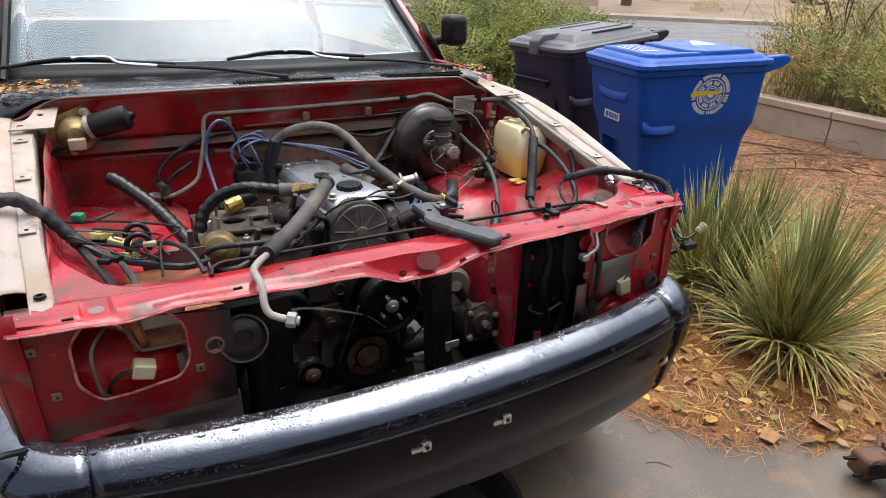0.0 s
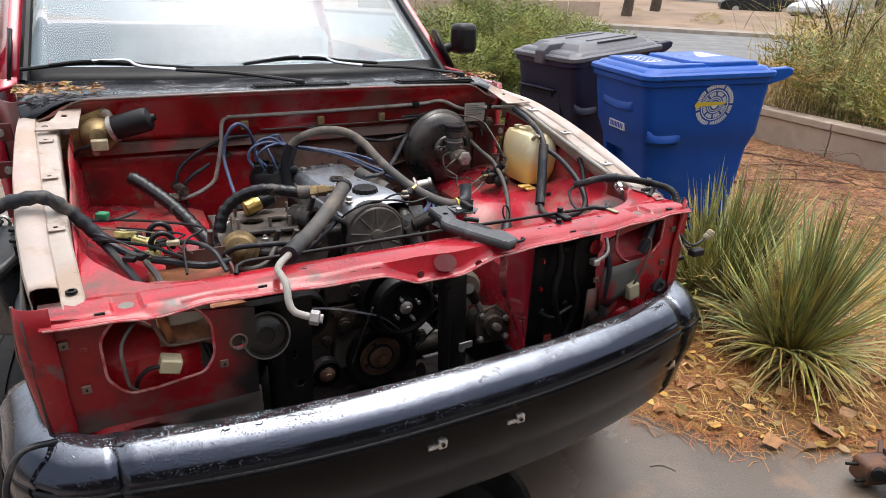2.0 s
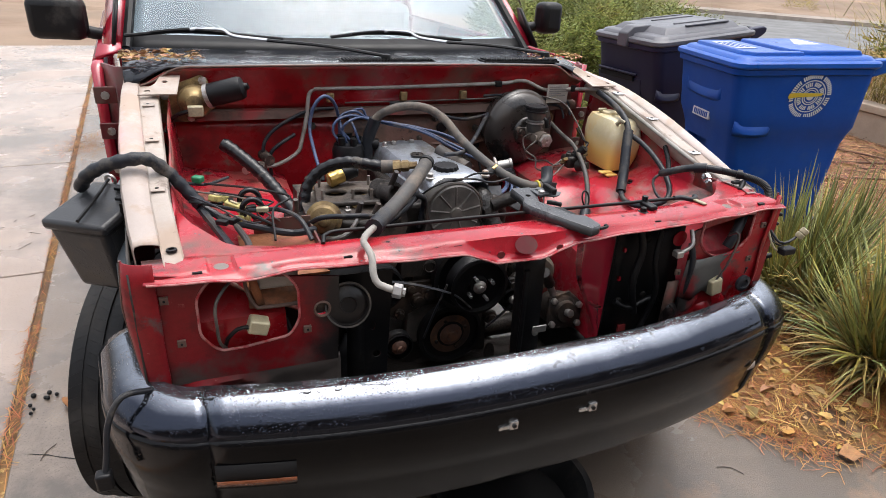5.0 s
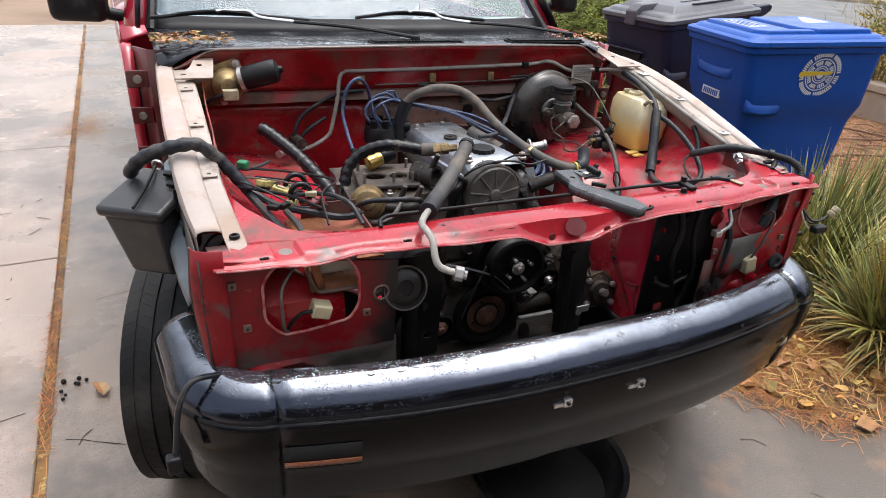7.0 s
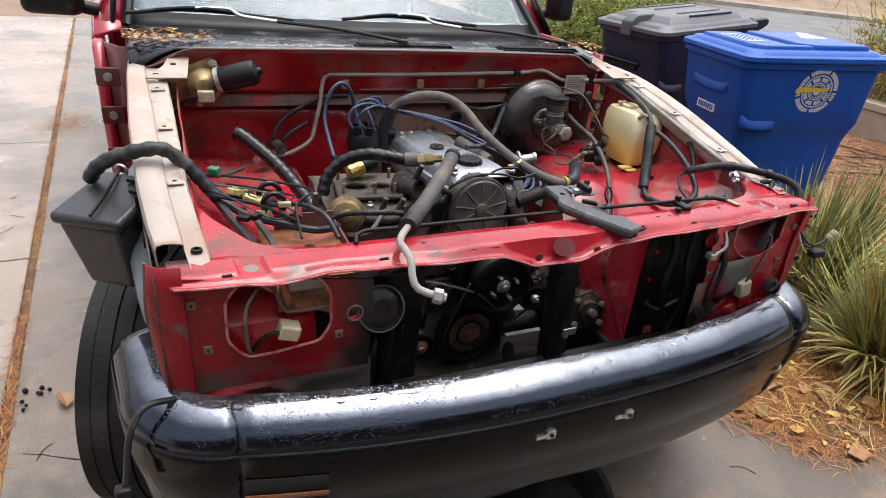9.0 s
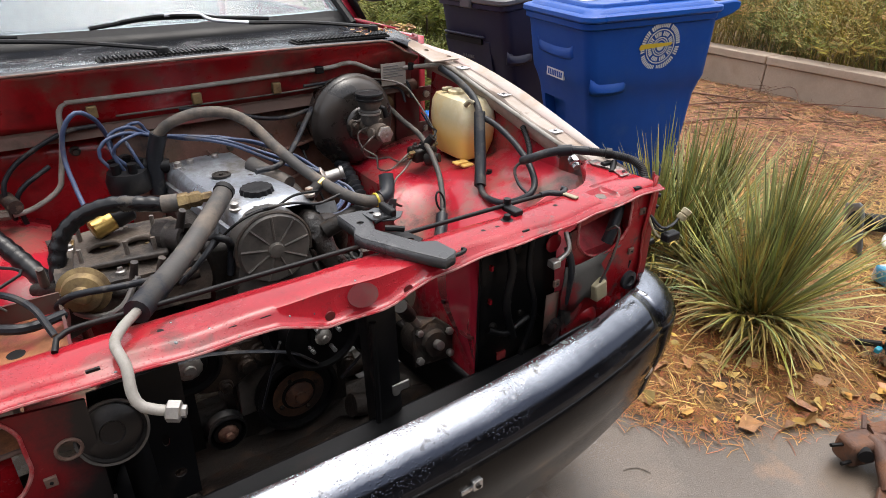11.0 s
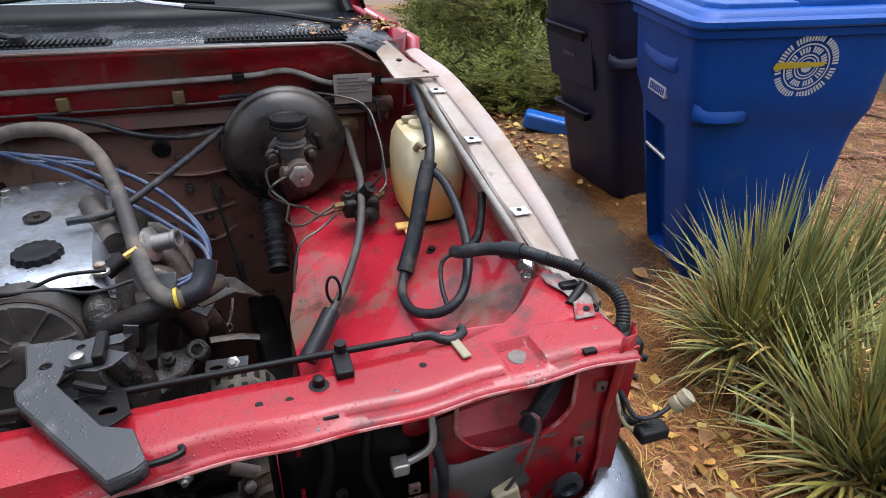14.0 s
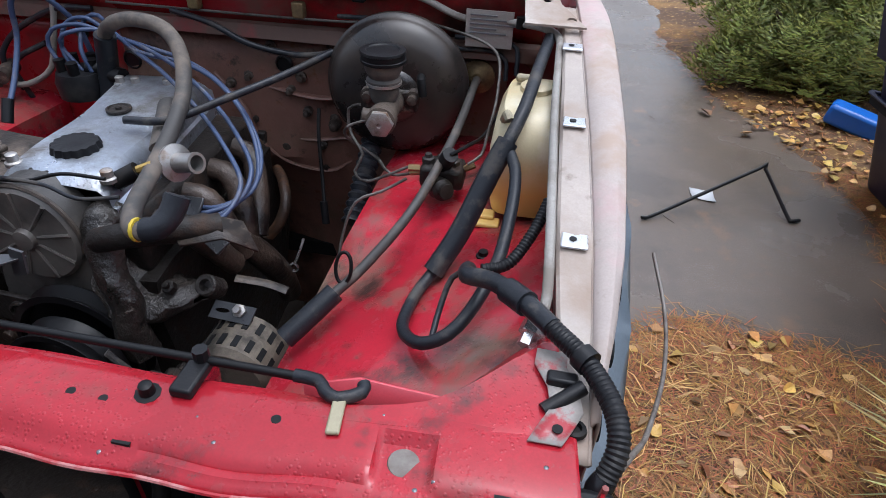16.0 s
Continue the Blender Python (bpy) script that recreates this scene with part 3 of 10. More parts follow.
EDGE = [(1.55, 9.0), (1.50, 4.6), (1.72, 3.5), (2.06, 2.85), (2.24, 2.3), (2.14, 1.75), (1.98, 1.30), (1.68, 1.34), (1.28, 1.42), (1.02, 1.2), (0.92, 0.7), (1.06, 0.22), (1.26, -0.06), (1.49, -0.16), (1.66, -0.26), (1.88, -0.27), (2.05, -0.42), (2.8, -1.0), (6.5, -1.9)]


def inside(x, y):
    """How far a place lies inside the bed, in metres; negative outside."""
    best, poly, c = 9.0, EDGE + [(9, -1.9), (9, 9)], False
    for i in range(len(poly)):
        ax, ay = poly[i - 1]
        bx, by = poly[i]
        if (ay > y) != (by > y) and x < (bx - ax) * (y - ay) / (by - ay) + ax:
            c = not c
        t = max(0, min(1, ((x - ax) * (bx - ax) + (y - ay) * (by - ay)) / ((bx - ax) ** 2 + (by - ay) ** 2)))
        best = min(best, math.hypot(x - ax - t * (bx - ax), y - ay - t * (by - ay)))
    return best if c else -best


def bed_z(x, y):
    d = inside(x, y) + 0.10 * noise.noise(V((x * 5, y * 5, 0))) + 0.04 * noise.noise(V((x * 17, y * 17, 3)))
    rise = 0.11 * math.exp(-((x - 3.95) / 0.5) ** 2 - ((y - 0.85) / 0.36) ** 2) + 0.035 * smooth_step(0.0, 0.35, d) + 0.05 * smooth_step(0.5, 2.5, d)
    return rise - 0.025 + 0.03 * smooth_step(-0.02, 0.04, d) + 0.018 * noise.noise(V((x * 3, y * 3, 1))) * smooth_step(0.1, 0.5, d) + 0.006 * noise.noise(V((x * 23, y * 23, 1)))


rows = []
for j in range(150):
    y = -2.0 + 10.6 * j / 149
    row = []
    for i in range(110):
        x = 0.7 + 5.10 * (i / 109) ** 1.15
        row.append(V((x, y, bed_z(x, y))))
    rows.append(row)
tagged(part("planting_bed", sheet(rows), SOIL), "brown earth bed strewn with needles and leaves", "garden bed", kind="structure")

# low retaining wall with the raised ground behind it
wall = thing("retaining_wall", "low weathered concrete wall edging the neighbouring yard", "wall", kind="structure")
WALL_LINE = [(5.40, -2.5), (5.40, -0.4), (5.43, 0.9), (5.50, 2.35), (5.62, 4.2), (5.8, 6.5), (6.1, 9.2)]
for (x0, y0), (x1, y1) in zip(WALL_LINE, WALL_LINE[1:]):
    a, b = V((x0, y0, 0)), V((x1, y1, 0))
    d = (b - a).normalized()
    s = V((d.y, -d.x, 0))
    bm = bmesh.new()
    for p, q in ((-0.1, 0.355), (0.359, 0.43)):
        o = 0.0 if p < 0 else 0.025
        vs = []
        for e in (a + d * 0.006, b - d * 0.006):
            for w in (-o, 0.18 + o):
                for z in (p, q):
                    vs.append(e + s * w + V((0, 0, z)))
        for f in ((0, 1, 3, 2), (4, 6, 7, 5), (0, 4, 5, 1), (2, 3, 7, 6), (1, 5, 7, 3), (0, 2, 6, 4)):
            if f == (0, 1, 3, 2):
                vv = [bm.verts.new(c) for c in vs]
            bm.faces.new([vv[k] for k in f])
    part("wall_block", bm, CONC_WALL, wall, bevel=0.008)
rows = []
for k in range(30):
    y = -2.5 + 11.7 * k / 29
    x0 = np.interp(y, [p[1] for p in WALL_LINE], [p[0] for p in WALL_LINE])
    rows.append([V((x0 + 0.15 + 14 * (i / 19) ** 1.6, y, 0.36 - 0.4 * (i / 19) + 0.05 * noise.noise(V((i, y, 2))))) for i in range(20)])
tagged(part("raised_yard", sheet(rows), SOIL), "raised neighbouring yard of dry litter", "ground", kind="structure")

RN, RD = V((0.73, 0.68, 0)).normalized(), V((0.68, -0.73, 0)).normalized()


def street_at(n, d, z):
    return RN * n + RD * d + V((0, 0, z))


tagged(part("street", sheet([[street_at(n, d, -0.045) for d in (-120, 120)] for n in (16.6, 28.9)]), ASPHALT), "damp grey asphalt street", "road", kind="structure")
KERB_CONC = material("grey_kerb_concrete", (0.36, 0.30, 0.25), 0.8, vary=0.25, vary_scale=0.6, spots=(((0.20, 0.16, 0.13), 1.5, 0.5, 0.65, 0.8),))
KERB = [(28.9, -0.06), (28.95, 0.10), (29.15, 0.11), (30.4, 0.13), (30.45, 0.0)]
tagged(part("kerb", sheet([[street_at(n, d, z) for d in np.linspace(-120, 120, 60)] for n, z in KERB]), KERB_CONC), "pale concrete kerb and pavement across the street", "kerb", kind="structure")
YARD = [(30.4, 0.08), (33, 0.25), (37, 0.5), (45, 0.8), (70, 1.2), (140, 1.6)]
tagged(part("far_yards", sheet([[street_at(n, d, z + 0.05 * noise.noise(V((n, d * 0.3, 0)))) for d in np.linspace(-120, 120, 80)] for n, z in YARD]), DIRT_FAR), "bare tan front yards across the street", "ground", kind="structure")

# unseen house front with its eave, added behind the camera to block sky and bounce light
house = thing("unseen_house_front", "unseen tan stucco house front added behind the camera to block sky and bounce light", "house", kind="structure")
part("wall", box(-9, 9, -3.95, -3.7, -0.1, 2.62), STUCCO, house)
part("roof", sheet([[V((x, -2.55, 2.46)), V((x, -2.55, 2.62)), V((x, -7.4, 4.6)), V((x, -11.8, 2.7))] for x in (-9.4, 9.4)]), STUCCO, house, solid=0.06)
part("soffit", box(-9.4, 9.4, -3.7, -2.57, 2.50, 2.53), STUCCO, house)

# ---- pickup truck ----
truck = thing("pickup_truck", "red pickup truck with its bonnet, wings, grille and headlights taken off", "truck")


def tpart(name, bm, mat, label="", **k):
    for v in bm.verts:
        v.co = skew(v.co)
    return part(name, bm, mat, truck, label, **k)


def unskew(bm):
    for v in bm.verts:
        v.co.x += 0.07 * v.co.y
    return bm


# radiator support: a pressed bar with a thin lip that dips in the middle
def bar_z(x):
    return 0.948 + 0.014 * smooth_step(0.42, 0.76, x)


LIP_X = (-0.80, -0.68, -0.61, -0.52, -0.37, -0.24, -0.14, -0.10, -0.06, 0.057, 0.10, 0.15, 0.30, 0.57, 0.64, 0.72, 0.83)
LIP_Z = (0.945, 0.942, 0.934, 0.942, 0.938, 0.934, 0.929, 0.913, 0.896, 0.900, 0.915, 0.928, 0.934, 0.947, 0.948, 0.957, 0.958)


def lip_z(x):
    return float(np.interp(x, LIP_X, LIP_Z))


rows = []
NX = 420
for i in range(NX):
    x = -0.785 + 1.578 * i / (NX - 1)
    z, lip = bar_z(x), lip_z(x)
    pad = 0.009 * smooth_step(0.615, 0.622, abs(x)) * (1 - smooth_step(0.666, 0.673, abs(x)))
    wave = 0.003 * math.sin(x * 17) + 0.002 * math.sin(x * 41)
    back = 0.0015 * math.sin(x * 29)
    rows.append([V((x, 0.10, z - 0.05)), V((x, 0.105 + back, z - 0.004)), V((x, 0.095, z)), V((x, 0.078, z + 0.001)), V((x, 0.068, z + 0.001 - pad)), V((x, 0.036 - wave, z + 0.002 - pad)), V((x, 0.026 - wave, z - 0.001 - pad * 0.6)), V((x, 0.021 - wave, min(z - 0.006, lip + 0.012))), V((x, 0.013 - wave, lip + 0.002)), V((x, 0.009 - wave, lip - 0.001)), V((x, 0.000 - wave, lip - 0.002))])
tpart("radiator_support", sheet(rows), RED, "red radiator support bar with water drops", solid=0.003)
line = [V((x, -0.001 - 0.003 * math.sin(x * 17) - 0.002 * math.sin(x * 41), lip_z(x) - 0.002)) for x in np.linspace(-0.78, 0.788, 60)]
tpart("lip_edge", tube(line, 0.0022, 6, step=0.03), PINK_EDGE, "worn pale edge of the bar's lip")
for s in (-1, 1):
    # corner gusset sweeping back to the wing rail
    gx, gy = ((0.52, 0.586, 0.623, 0.648, 0.674, 0.694, 0.723, 0.754), (0.094, 0.100, 0.109, 0.119, 0.140, 0.161, 0.196, 0.227)) if s > 0 else ((0.50, 0.553, 0.596, 0.636, 0.663, 0.701, 0.720, 0.728), (0.088, 0.092, 0.110, 0.149, 0.202, 0.275, 0.34, 0.40))
    rows = []
    for i in range(30):
        x = gx[0] + (gx[-1] + (0.012 if s > 0 else 0.0) - gx[0]) * i / 29
        yb = float(np.interp(x, gx, gy))
        row = []
        for k in range(9):
            y = 0.078 + (yb - 0.078) * k / 8
            row.append(V((s * x, y, bar_z(s * x) + 0.0016 + 0.010 * smooth_step(0.11, 0.30, y) - 0.003 * math.sin(math.pi * k / 8) * smooth_step(0.6, 0.7, x) - 0.010 * (k == 8) - 0.006 * (k == 0) - 0.004 * (i == 0))))
        rows.append(row)
    tpart("corner_gusset", unskew(sheet(rows)), RED, solid=0.003)
    tpart("bare_disc", lathe([(0.015, 0), (0.014, 0.0012)], Matrix.Translation((s * 0.644, 0.050, bar_z(s * 0.644) - 0.0066)), 24), DULL_PIPE)
for x, y in ((-0.515, 0.086), (-0.478, 0.055), (-0.30, 0.060), (0.315, 0.062), (0.35, 0.060), (0.52, 0.07)):
    tpart("bar_hole", lathe([(0.005, 0), (0.005, 0.0006)], Matrix.Translation((x, y, bar_z(x) + 0.0022)), 14), DARK)
for x in (-0.69, -0.40, -0.21, -0.155, 0.39, 0.732):
    zc = (bar_z(x) + lip_z(x)) / 2 + 0.001
    tpart("bar_slot", box(x - 0.009, x + 0.009, 0.0205, 0.03, zc - 0.004, zc + 0.003, None), DARK)
tpart("bar_bolt", lathe([(0.013, 0), (0.013, 0.003), (0.008, 0.004), (0.007, 0.014), (0.004, 0.016)], Matrix.Translation((0.388, 0.075, bar_z(0.39))), 10), BLACK)
for x in (-0.055, 0.098):
    tpart("lip_bolt", lathe([(0.009, 0), (0.009, 0.003), (0.005, 0.004)], Matrix.Translation((x, 0.006, 0.915)) @ FACING, 10), RED_DULL)
n_ = V((0, -0.048, 0.030)).normalized()
slope = Matrix(((1, 0, 0, 0.012), (0, -n_.z * -1, n_.y, 0.0125), (0, -n_.y, n_.z, 0.9285), (0, 0, 0, 1)))
tpart("bare_patch", plate(ring(0, 0, 0.029, 0.021, 24), [], slope, 0.0012), RED_DULL, "round patch of dull worn paint")


rows = [[V((x + 0.01 * math.sin(y * 60), y, bar_z(x) + 0.0052 + 0.010 * smooth_step(0.11, 0.30, y))) for x in (0.752, 0.762, 0.772, 0.782)] for y in (0.085, 0.105, 0.125, 0.150, 0.175, 0.195)]
tpart("bare_corner", unskew(jitter(sheet(rows), 0.002, 30)), WORN_PRIMER, "bare grey primer at the corner", solid=0.002)
tpart("corner_hole", unskew(lathe([(0.005, 0), (0.005, 0.0008)], Matrix.Translation((0.768, 0.10, bar_z(0.768) + 0.0085)), 12)), DARK)


# wing rails: sloping beige top strip, outer fold and side wall
def rail_z(y):
    t = (y - 0.055) / 0.83
    return 0.946 + 0.165 * smooth_step(0, 1, t * 0.9 + 0.05) + 0.014 * t


RAIL = {  # inner edge, crease and outer edge of each rail along the truck
    1: (((0.08, 0.21, 0.33, 0.48, 0.75, 0.90), (0.772, 0.765, 0.755, 0.747, 0.734, 0.722)),
        ((0.08, 0.20, 0.32, 0.40, 0.52, 0.60, 0.80, 0.95), (0.800, 0.800, 0.797, 0.793, 0.784, 0.776, 0.758, 0.745)),
        ((0.08, 0.16, 0.24, 0.34, 0.45, 0.53, 0.60, 0.78, 0.85, 1.0), (0.803, 0.810, 0.822, 0.831, 0.832, 0.831, 0.826, 0.813, 0.806, 0.782))),
    -1: (((0.055, 0.097, 0.322, 0.569, 0.85), (-0.711, -0.715, -0.737, -0.746, -0.757)),
         ((0.055, 0.30, 0.53, 0.85), (-0.749, -0.774, -0.788, -0.806)),
         ((0.055, 0.10, 0.20, 0.35, 0.57, 0.85), (-0.775, -0.801, -0.818, -0.835, -0.846, -0.850)))}


def rail_edge(s, k, y):
    ys, xs = RAIL[s][k]
    return float(np.interp(y, ys, xs))


def rail_point(s, y, dx=0.0):
    return V(((rail_edge(s, 0, y) + rail_edge(s, 1, y)) / 2 + s * dx, y, rail_z(y) + 0.005))


def rail_strip(s):
    """Inner strip: folded down inside, pressed with shallow steps, turned up at the crease."""
    rows, y0 = [], 0.055 if s < 0 else 0.082
    for i in range(61):
        y = y0 + (0.90 - y0) * i / 60
        z, a, b = rail_z(y), rail_edge(s, 0, y), rail_edge(s, 1, y)
        step = 0.003 * max(smooth_step(0.03, 0.022, abs(y - c)) for c in (0.345, 0.55, 0.735))
        rows.append([V((a - s * 0.001, y, z - 0.045)), V((a, y, z - 0.003)), V((a + s * 0.003, y, z + step)), V((a + (b - a) * 0.5, y, z + 0.001 + step)), V((b - s * 0.002, y, z + step * 0.5)), V((b, y, z + 0.003))])
    return sheet(rows)


def rail_flange(s):
    """Outer flange: bowed top and a side wall folded down."""
    rows, y0 = [], 0.135 if s < 0 else 0.12
    for i in range(41):
        y = y0 + (0.985 - y0) * i / 40
        z, b, c = rail_z(min(y, 0.93)) + 0.1 * max(0, y - 0.93), rail_edge(s, 1, y), rail_edge(s, 2, y)
        wob = 0.0015 * noise.noise(V((y * 9, s, 0)))
        lift = 0.004 + 0.006 * math.sin(math.pi * min(1, (y - y0) / 0.6))
        rows.append([V((b, y, z + 0.002)), V((b + (c - b) * 0.06, y, z + 0.006)), V((b + (c - b) * 0.3, y, z + 0.006 + lift * 0.7 + wob)), V((b + (c - b) * 0.7, y, z + 0.006 + lift + wob)), V((b + (c - b) * 0.93, y, z + 0.004 + lift * 0.6)), V((c, y, z - 0.002)), V((c - s * 0.001, y, z - 0.03)), V((c - s * 0.004, y, z - 0.10))])
    return sheet(rows)


for s in (-1, 1):
    tpart("wing_rail", unskew(rail_strip(s)), BEIGE, "bare beige inner wing rail", solid=0.003)
    tpart("rail_flange", unskew(rail_flange(s)), FLANGE, "pale dusty outer flange of the rail", solid=0.003)
    for y in (0.345, 0.55, 0.735):
        p = rail_point(s, y)
        tpart("rail_clip", unskew(box(p.x - 0.018, p.x + 0.014, p.y - 0.016, p.y + 0.014, p.z - 0.001, p.z + 0.003)), CHROME if s > 0 else BEIGE, bevel=0.002)
        tpart("rail_nut", unskew(lathe([(0.0045, 0), (0.0045, 0.001), (0.002, 0.0012)], Matrix.Translation(p + V((-0.004, 0, 0.0032))), 12)), BLACK)
    rows = []
    for i in range(25):
        y = 0.12 + 0.46 * i / 24
        c, z = rail_edge(s, 2, y), rail_z(y)
        rows.append([V((c - s * 0.002, y, z - 0.095)), V((c + s * 0.008, y, z - 0.105)), V((c + s * (0.028 + 0.004 * math.sin(y * 40)), y, z - 0.125)), V((c + s * 0.034, y, z - 0.145))])
    tpart("outer_sheet", unskew(sheet(rows)), GREY_BLUE, "grey-blue outer sheet below the rail", solid=0.003)
    for y in (0.17, 0.26, 0.34):
        p = V((rail_edge(s, 2, y), y, rail_z(y)))
        tpart("rail_hole", unskew(rod(p + V((s * -0.004, 0, -0.06)), p + V((s * 0.006, 0, -0.06)), 0.017, 16)), DARK)
    p = rail_point(s, 0.112)
    tpart("rail_bolt_hole", unskew(lathe([(0.011, 0), (0.010, 0.004), (0.006, 0.005), (0.005, 0.001)], Matrix.Translation(p), 14)), BLACK)

    # inner wheel arch: from the rail down to the frame
    rows = []
    for i in range(21):
        t = i / 20
        y = 0.10 + 0.84 * t
        zt = rail_z(y) - 0.03
        flat = smooth_step(0.50, 0.64, y)
        edge = 0.430 if s < 0 else 0.360 + 0.04 * flat
        row = []
        for k in range(15):
            a = k / 14
            if a < 0.22:
                x, z = 0.755 - 0.02 * a / 0.22, zt - (zt - (0.918 - 0.062 * flat)) * (a / 0.22)
            elif a < 0.78:
                b = (a - 0.22) / 0.56
                x = 0.735 - (0.735 - edge) * b
                z = (0.918 - 0.185 * b ** 1.05) * (1 - flat) + (0.856 - 0.03 * b) * flat + 0.010 * math.sin(b * 9 + y * 7) * b * (1 - b) * 2
            else:
                b = (a - 0.78) / 0.22
                x, z = edge - 0.03 * b, (0.733 * (1 - flat) + 0.826 * flat) * (1 - b) + 0.36 * b
            row.append(V((s * x, y, z)))
        rows.append(row)
    bm = sheet(rows)
    for v in bm.verts:
        v.co.x += 0.02
    tpart("wheel_arch", unskew(jitter(bm, 0.006, 6)), WING, "red inner wing panel, wet and streaked", solid=0.004)
    for x, y, z in ((0.657, 0.474, 0.868), (0.497, 0.436, 0.772), (0.56, 0.34, 0.815)):
        tpart("arch_bolt", unskew(lathe([(0.011, 0), (0.011, 0.005), (0.008, 0.006), (0.007, 0.012)], Matrix.Translation((s * (x - 0.02) + 0.02, y, z)), 8)), BLACK)

# headlamp panels with round cut-outs
for s in (-1, 1):
    ix = 0.52
    out = [(0.808, 0.955), (ix, 0.905), (ix, 0.70), (ix + 0.02, 0.54), (0.74, 0.54), (0.808, 0.60)]
    cx = 0.603
    big = [(min(max(x, cx - 0.098), cx + 0.096), min(max(z, 0.768 + 0.13 * max(0, 0.62 - x)), 0.932)) for x, z in ring(cx, 0.852, 0.103, 0.103, 44)]
    small = ring(0.457 if s < 0 else 0.508, 0.832 if s < 0 else 0.885, 0.020 if s > 0 else 0.016, 0.017, 16)
    if s < 0:
        out = [(0.790, 0.955), (0.42, 0.905), (0.425, 0.70), (0.790, 0.70)]
        rows = []
        for k in range(19):
            z = 0.712 - 0.172 * k / 18
            row = []
            for i in range(41):
                x = 0.795 - 0.375 * i / 40
                f = smooth_step(0.705, 0.675, z)
                fold = 0.016 * math.exp(-((z - 0.672 - 0.03 * math.sin(x * 21)) / 0.012) ** 2) * smooth_step(0.56, 0.64, x)
                crush = 0.020 * noise.noise(V((x * 15, z * 22, 3.1))) + 0.009 * noise.noise(V((x * 38, z * 44, 7.7)))
                row.append(V((-x, 0.0255 - 0.0045 * smooth_step(0.710, 0.698, z) - f * (fold + crush * (0.35 + 0.65 * smooth_step(0.55, 0.66, x))) + 0.03 * smooth_step(0.60, 0.54, z), z)))
            rows.append(row)
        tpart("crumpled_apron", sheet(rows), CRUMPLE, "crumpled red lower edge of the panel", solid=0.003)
    if s > 0:
        big = [(min(max(x, 0.545), 0.716), min(max(z, 0.822), 0.938)) for x, z in ring(0.632, 0.912, 0.094, 0.092, 40)]
    o, hs = [(s * x, z) for x, z in out], [[(s * x, z) for x, z in h] for h in ((big, small) if s < 0 else (big,))]
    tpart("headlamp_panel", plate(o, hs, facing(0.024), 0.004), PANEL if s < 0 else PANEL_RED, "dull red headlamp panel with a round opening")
    for h in hs:
        tpart("opening_rim", tube([V((x, 0.019, z)) for x, z in h + h[:1]], 0.003, 6, step=0.03), TAN if len(h) < 20 else PINK_EDGE)
    for k in range(5 if s > 0 else 0):
        x = 0.50 + 0.055 * k
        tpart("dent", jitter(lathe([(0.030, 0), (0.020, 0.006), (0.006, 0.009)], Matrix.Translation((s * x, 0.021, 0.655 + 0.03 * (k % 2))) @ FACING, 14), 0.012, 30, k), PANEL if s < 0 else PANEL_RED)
    tpart("lamp_bucket", sheet([[V((s * x, y, z)) for x, y in ((0.525, 0.13), (0.58, 0.15), (0.70, 0.14), (0.80, 0.10))] for z in (0.935, 0.90)] + [[V((s * x, yy, zz)) for x in (0.525, 0.58, 0.70, 0.80)] for yy, zz in ((0.11, 0.86), (0.06, 0.815), (0.05, 0.75), (0.05, 0.62))]), BUCKET if s > 0 else RED_FIRE, "faded red lamp bucket", solid=0.003)
    side = sheet([[V((s * (0.808 if s < 0 else 0.775), y, z)) for y in (0.02, 0.10, 0.20, 0.30)] for z in (0.96, 0.85, 0.72, 0.60)])
    tpart("corner_panel", side, DUSTY_BLACK if s < 0 else PANEL_RED, solid=0.004)
    zs = (0.980, 0.93, 0.885, 0.84, 0.794, 0.76, 0.725, 0.68)
    wide = (0.796, 0.815, 0.823, 0.829, 0.820) if s < 0 else (0.772, 0.780, 0.788, 0.796, 0.806)
    flange = sheet([[V((s * (0.765 + (float(np.interp(z, (0.68, 0.725, 0.794, 0.885, 0.98), wide)) - 0.765) * math.sin(k * math.pi / 12)), 0.012 + 0.030 * (1 - math.cos(k * math.pi / 12)), z)) for k in range(7)] for z in zs])
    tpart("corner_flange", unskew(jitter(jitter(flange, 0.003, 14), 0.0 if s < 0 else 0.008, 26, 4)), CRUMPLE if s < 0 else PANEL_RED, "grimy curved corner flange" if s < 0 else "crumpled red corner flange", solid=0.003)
    edge = [V((s * (float(np.interp(z, (0.68, 0.725, 0.794, 0.885, 0.98), wide)) + 0.001), 0.043, z)) for z in zs]
    tpart("flange_edge", unskew(tube(edge, 0.003, 6, step=0.02, taper=0.7)), TAN, "pale rolled edge of the corner flange")
    # bolts, square holes and dents in the panel
    for x, z in ((0.735, 0.80), (0.49, 0.79), (0.755, 0.90)):
        tpart("panel_clip", box(s * x - 0.008, s * x + 0.008, 0.014, 0.020, z - 0.008, z + 0.008), TAN, bevel=0.001)
        tpart("clip_hole", rod((s * x, 0.0145, z), (s * x, 0.012, z), 0.0025, 8), DARK)
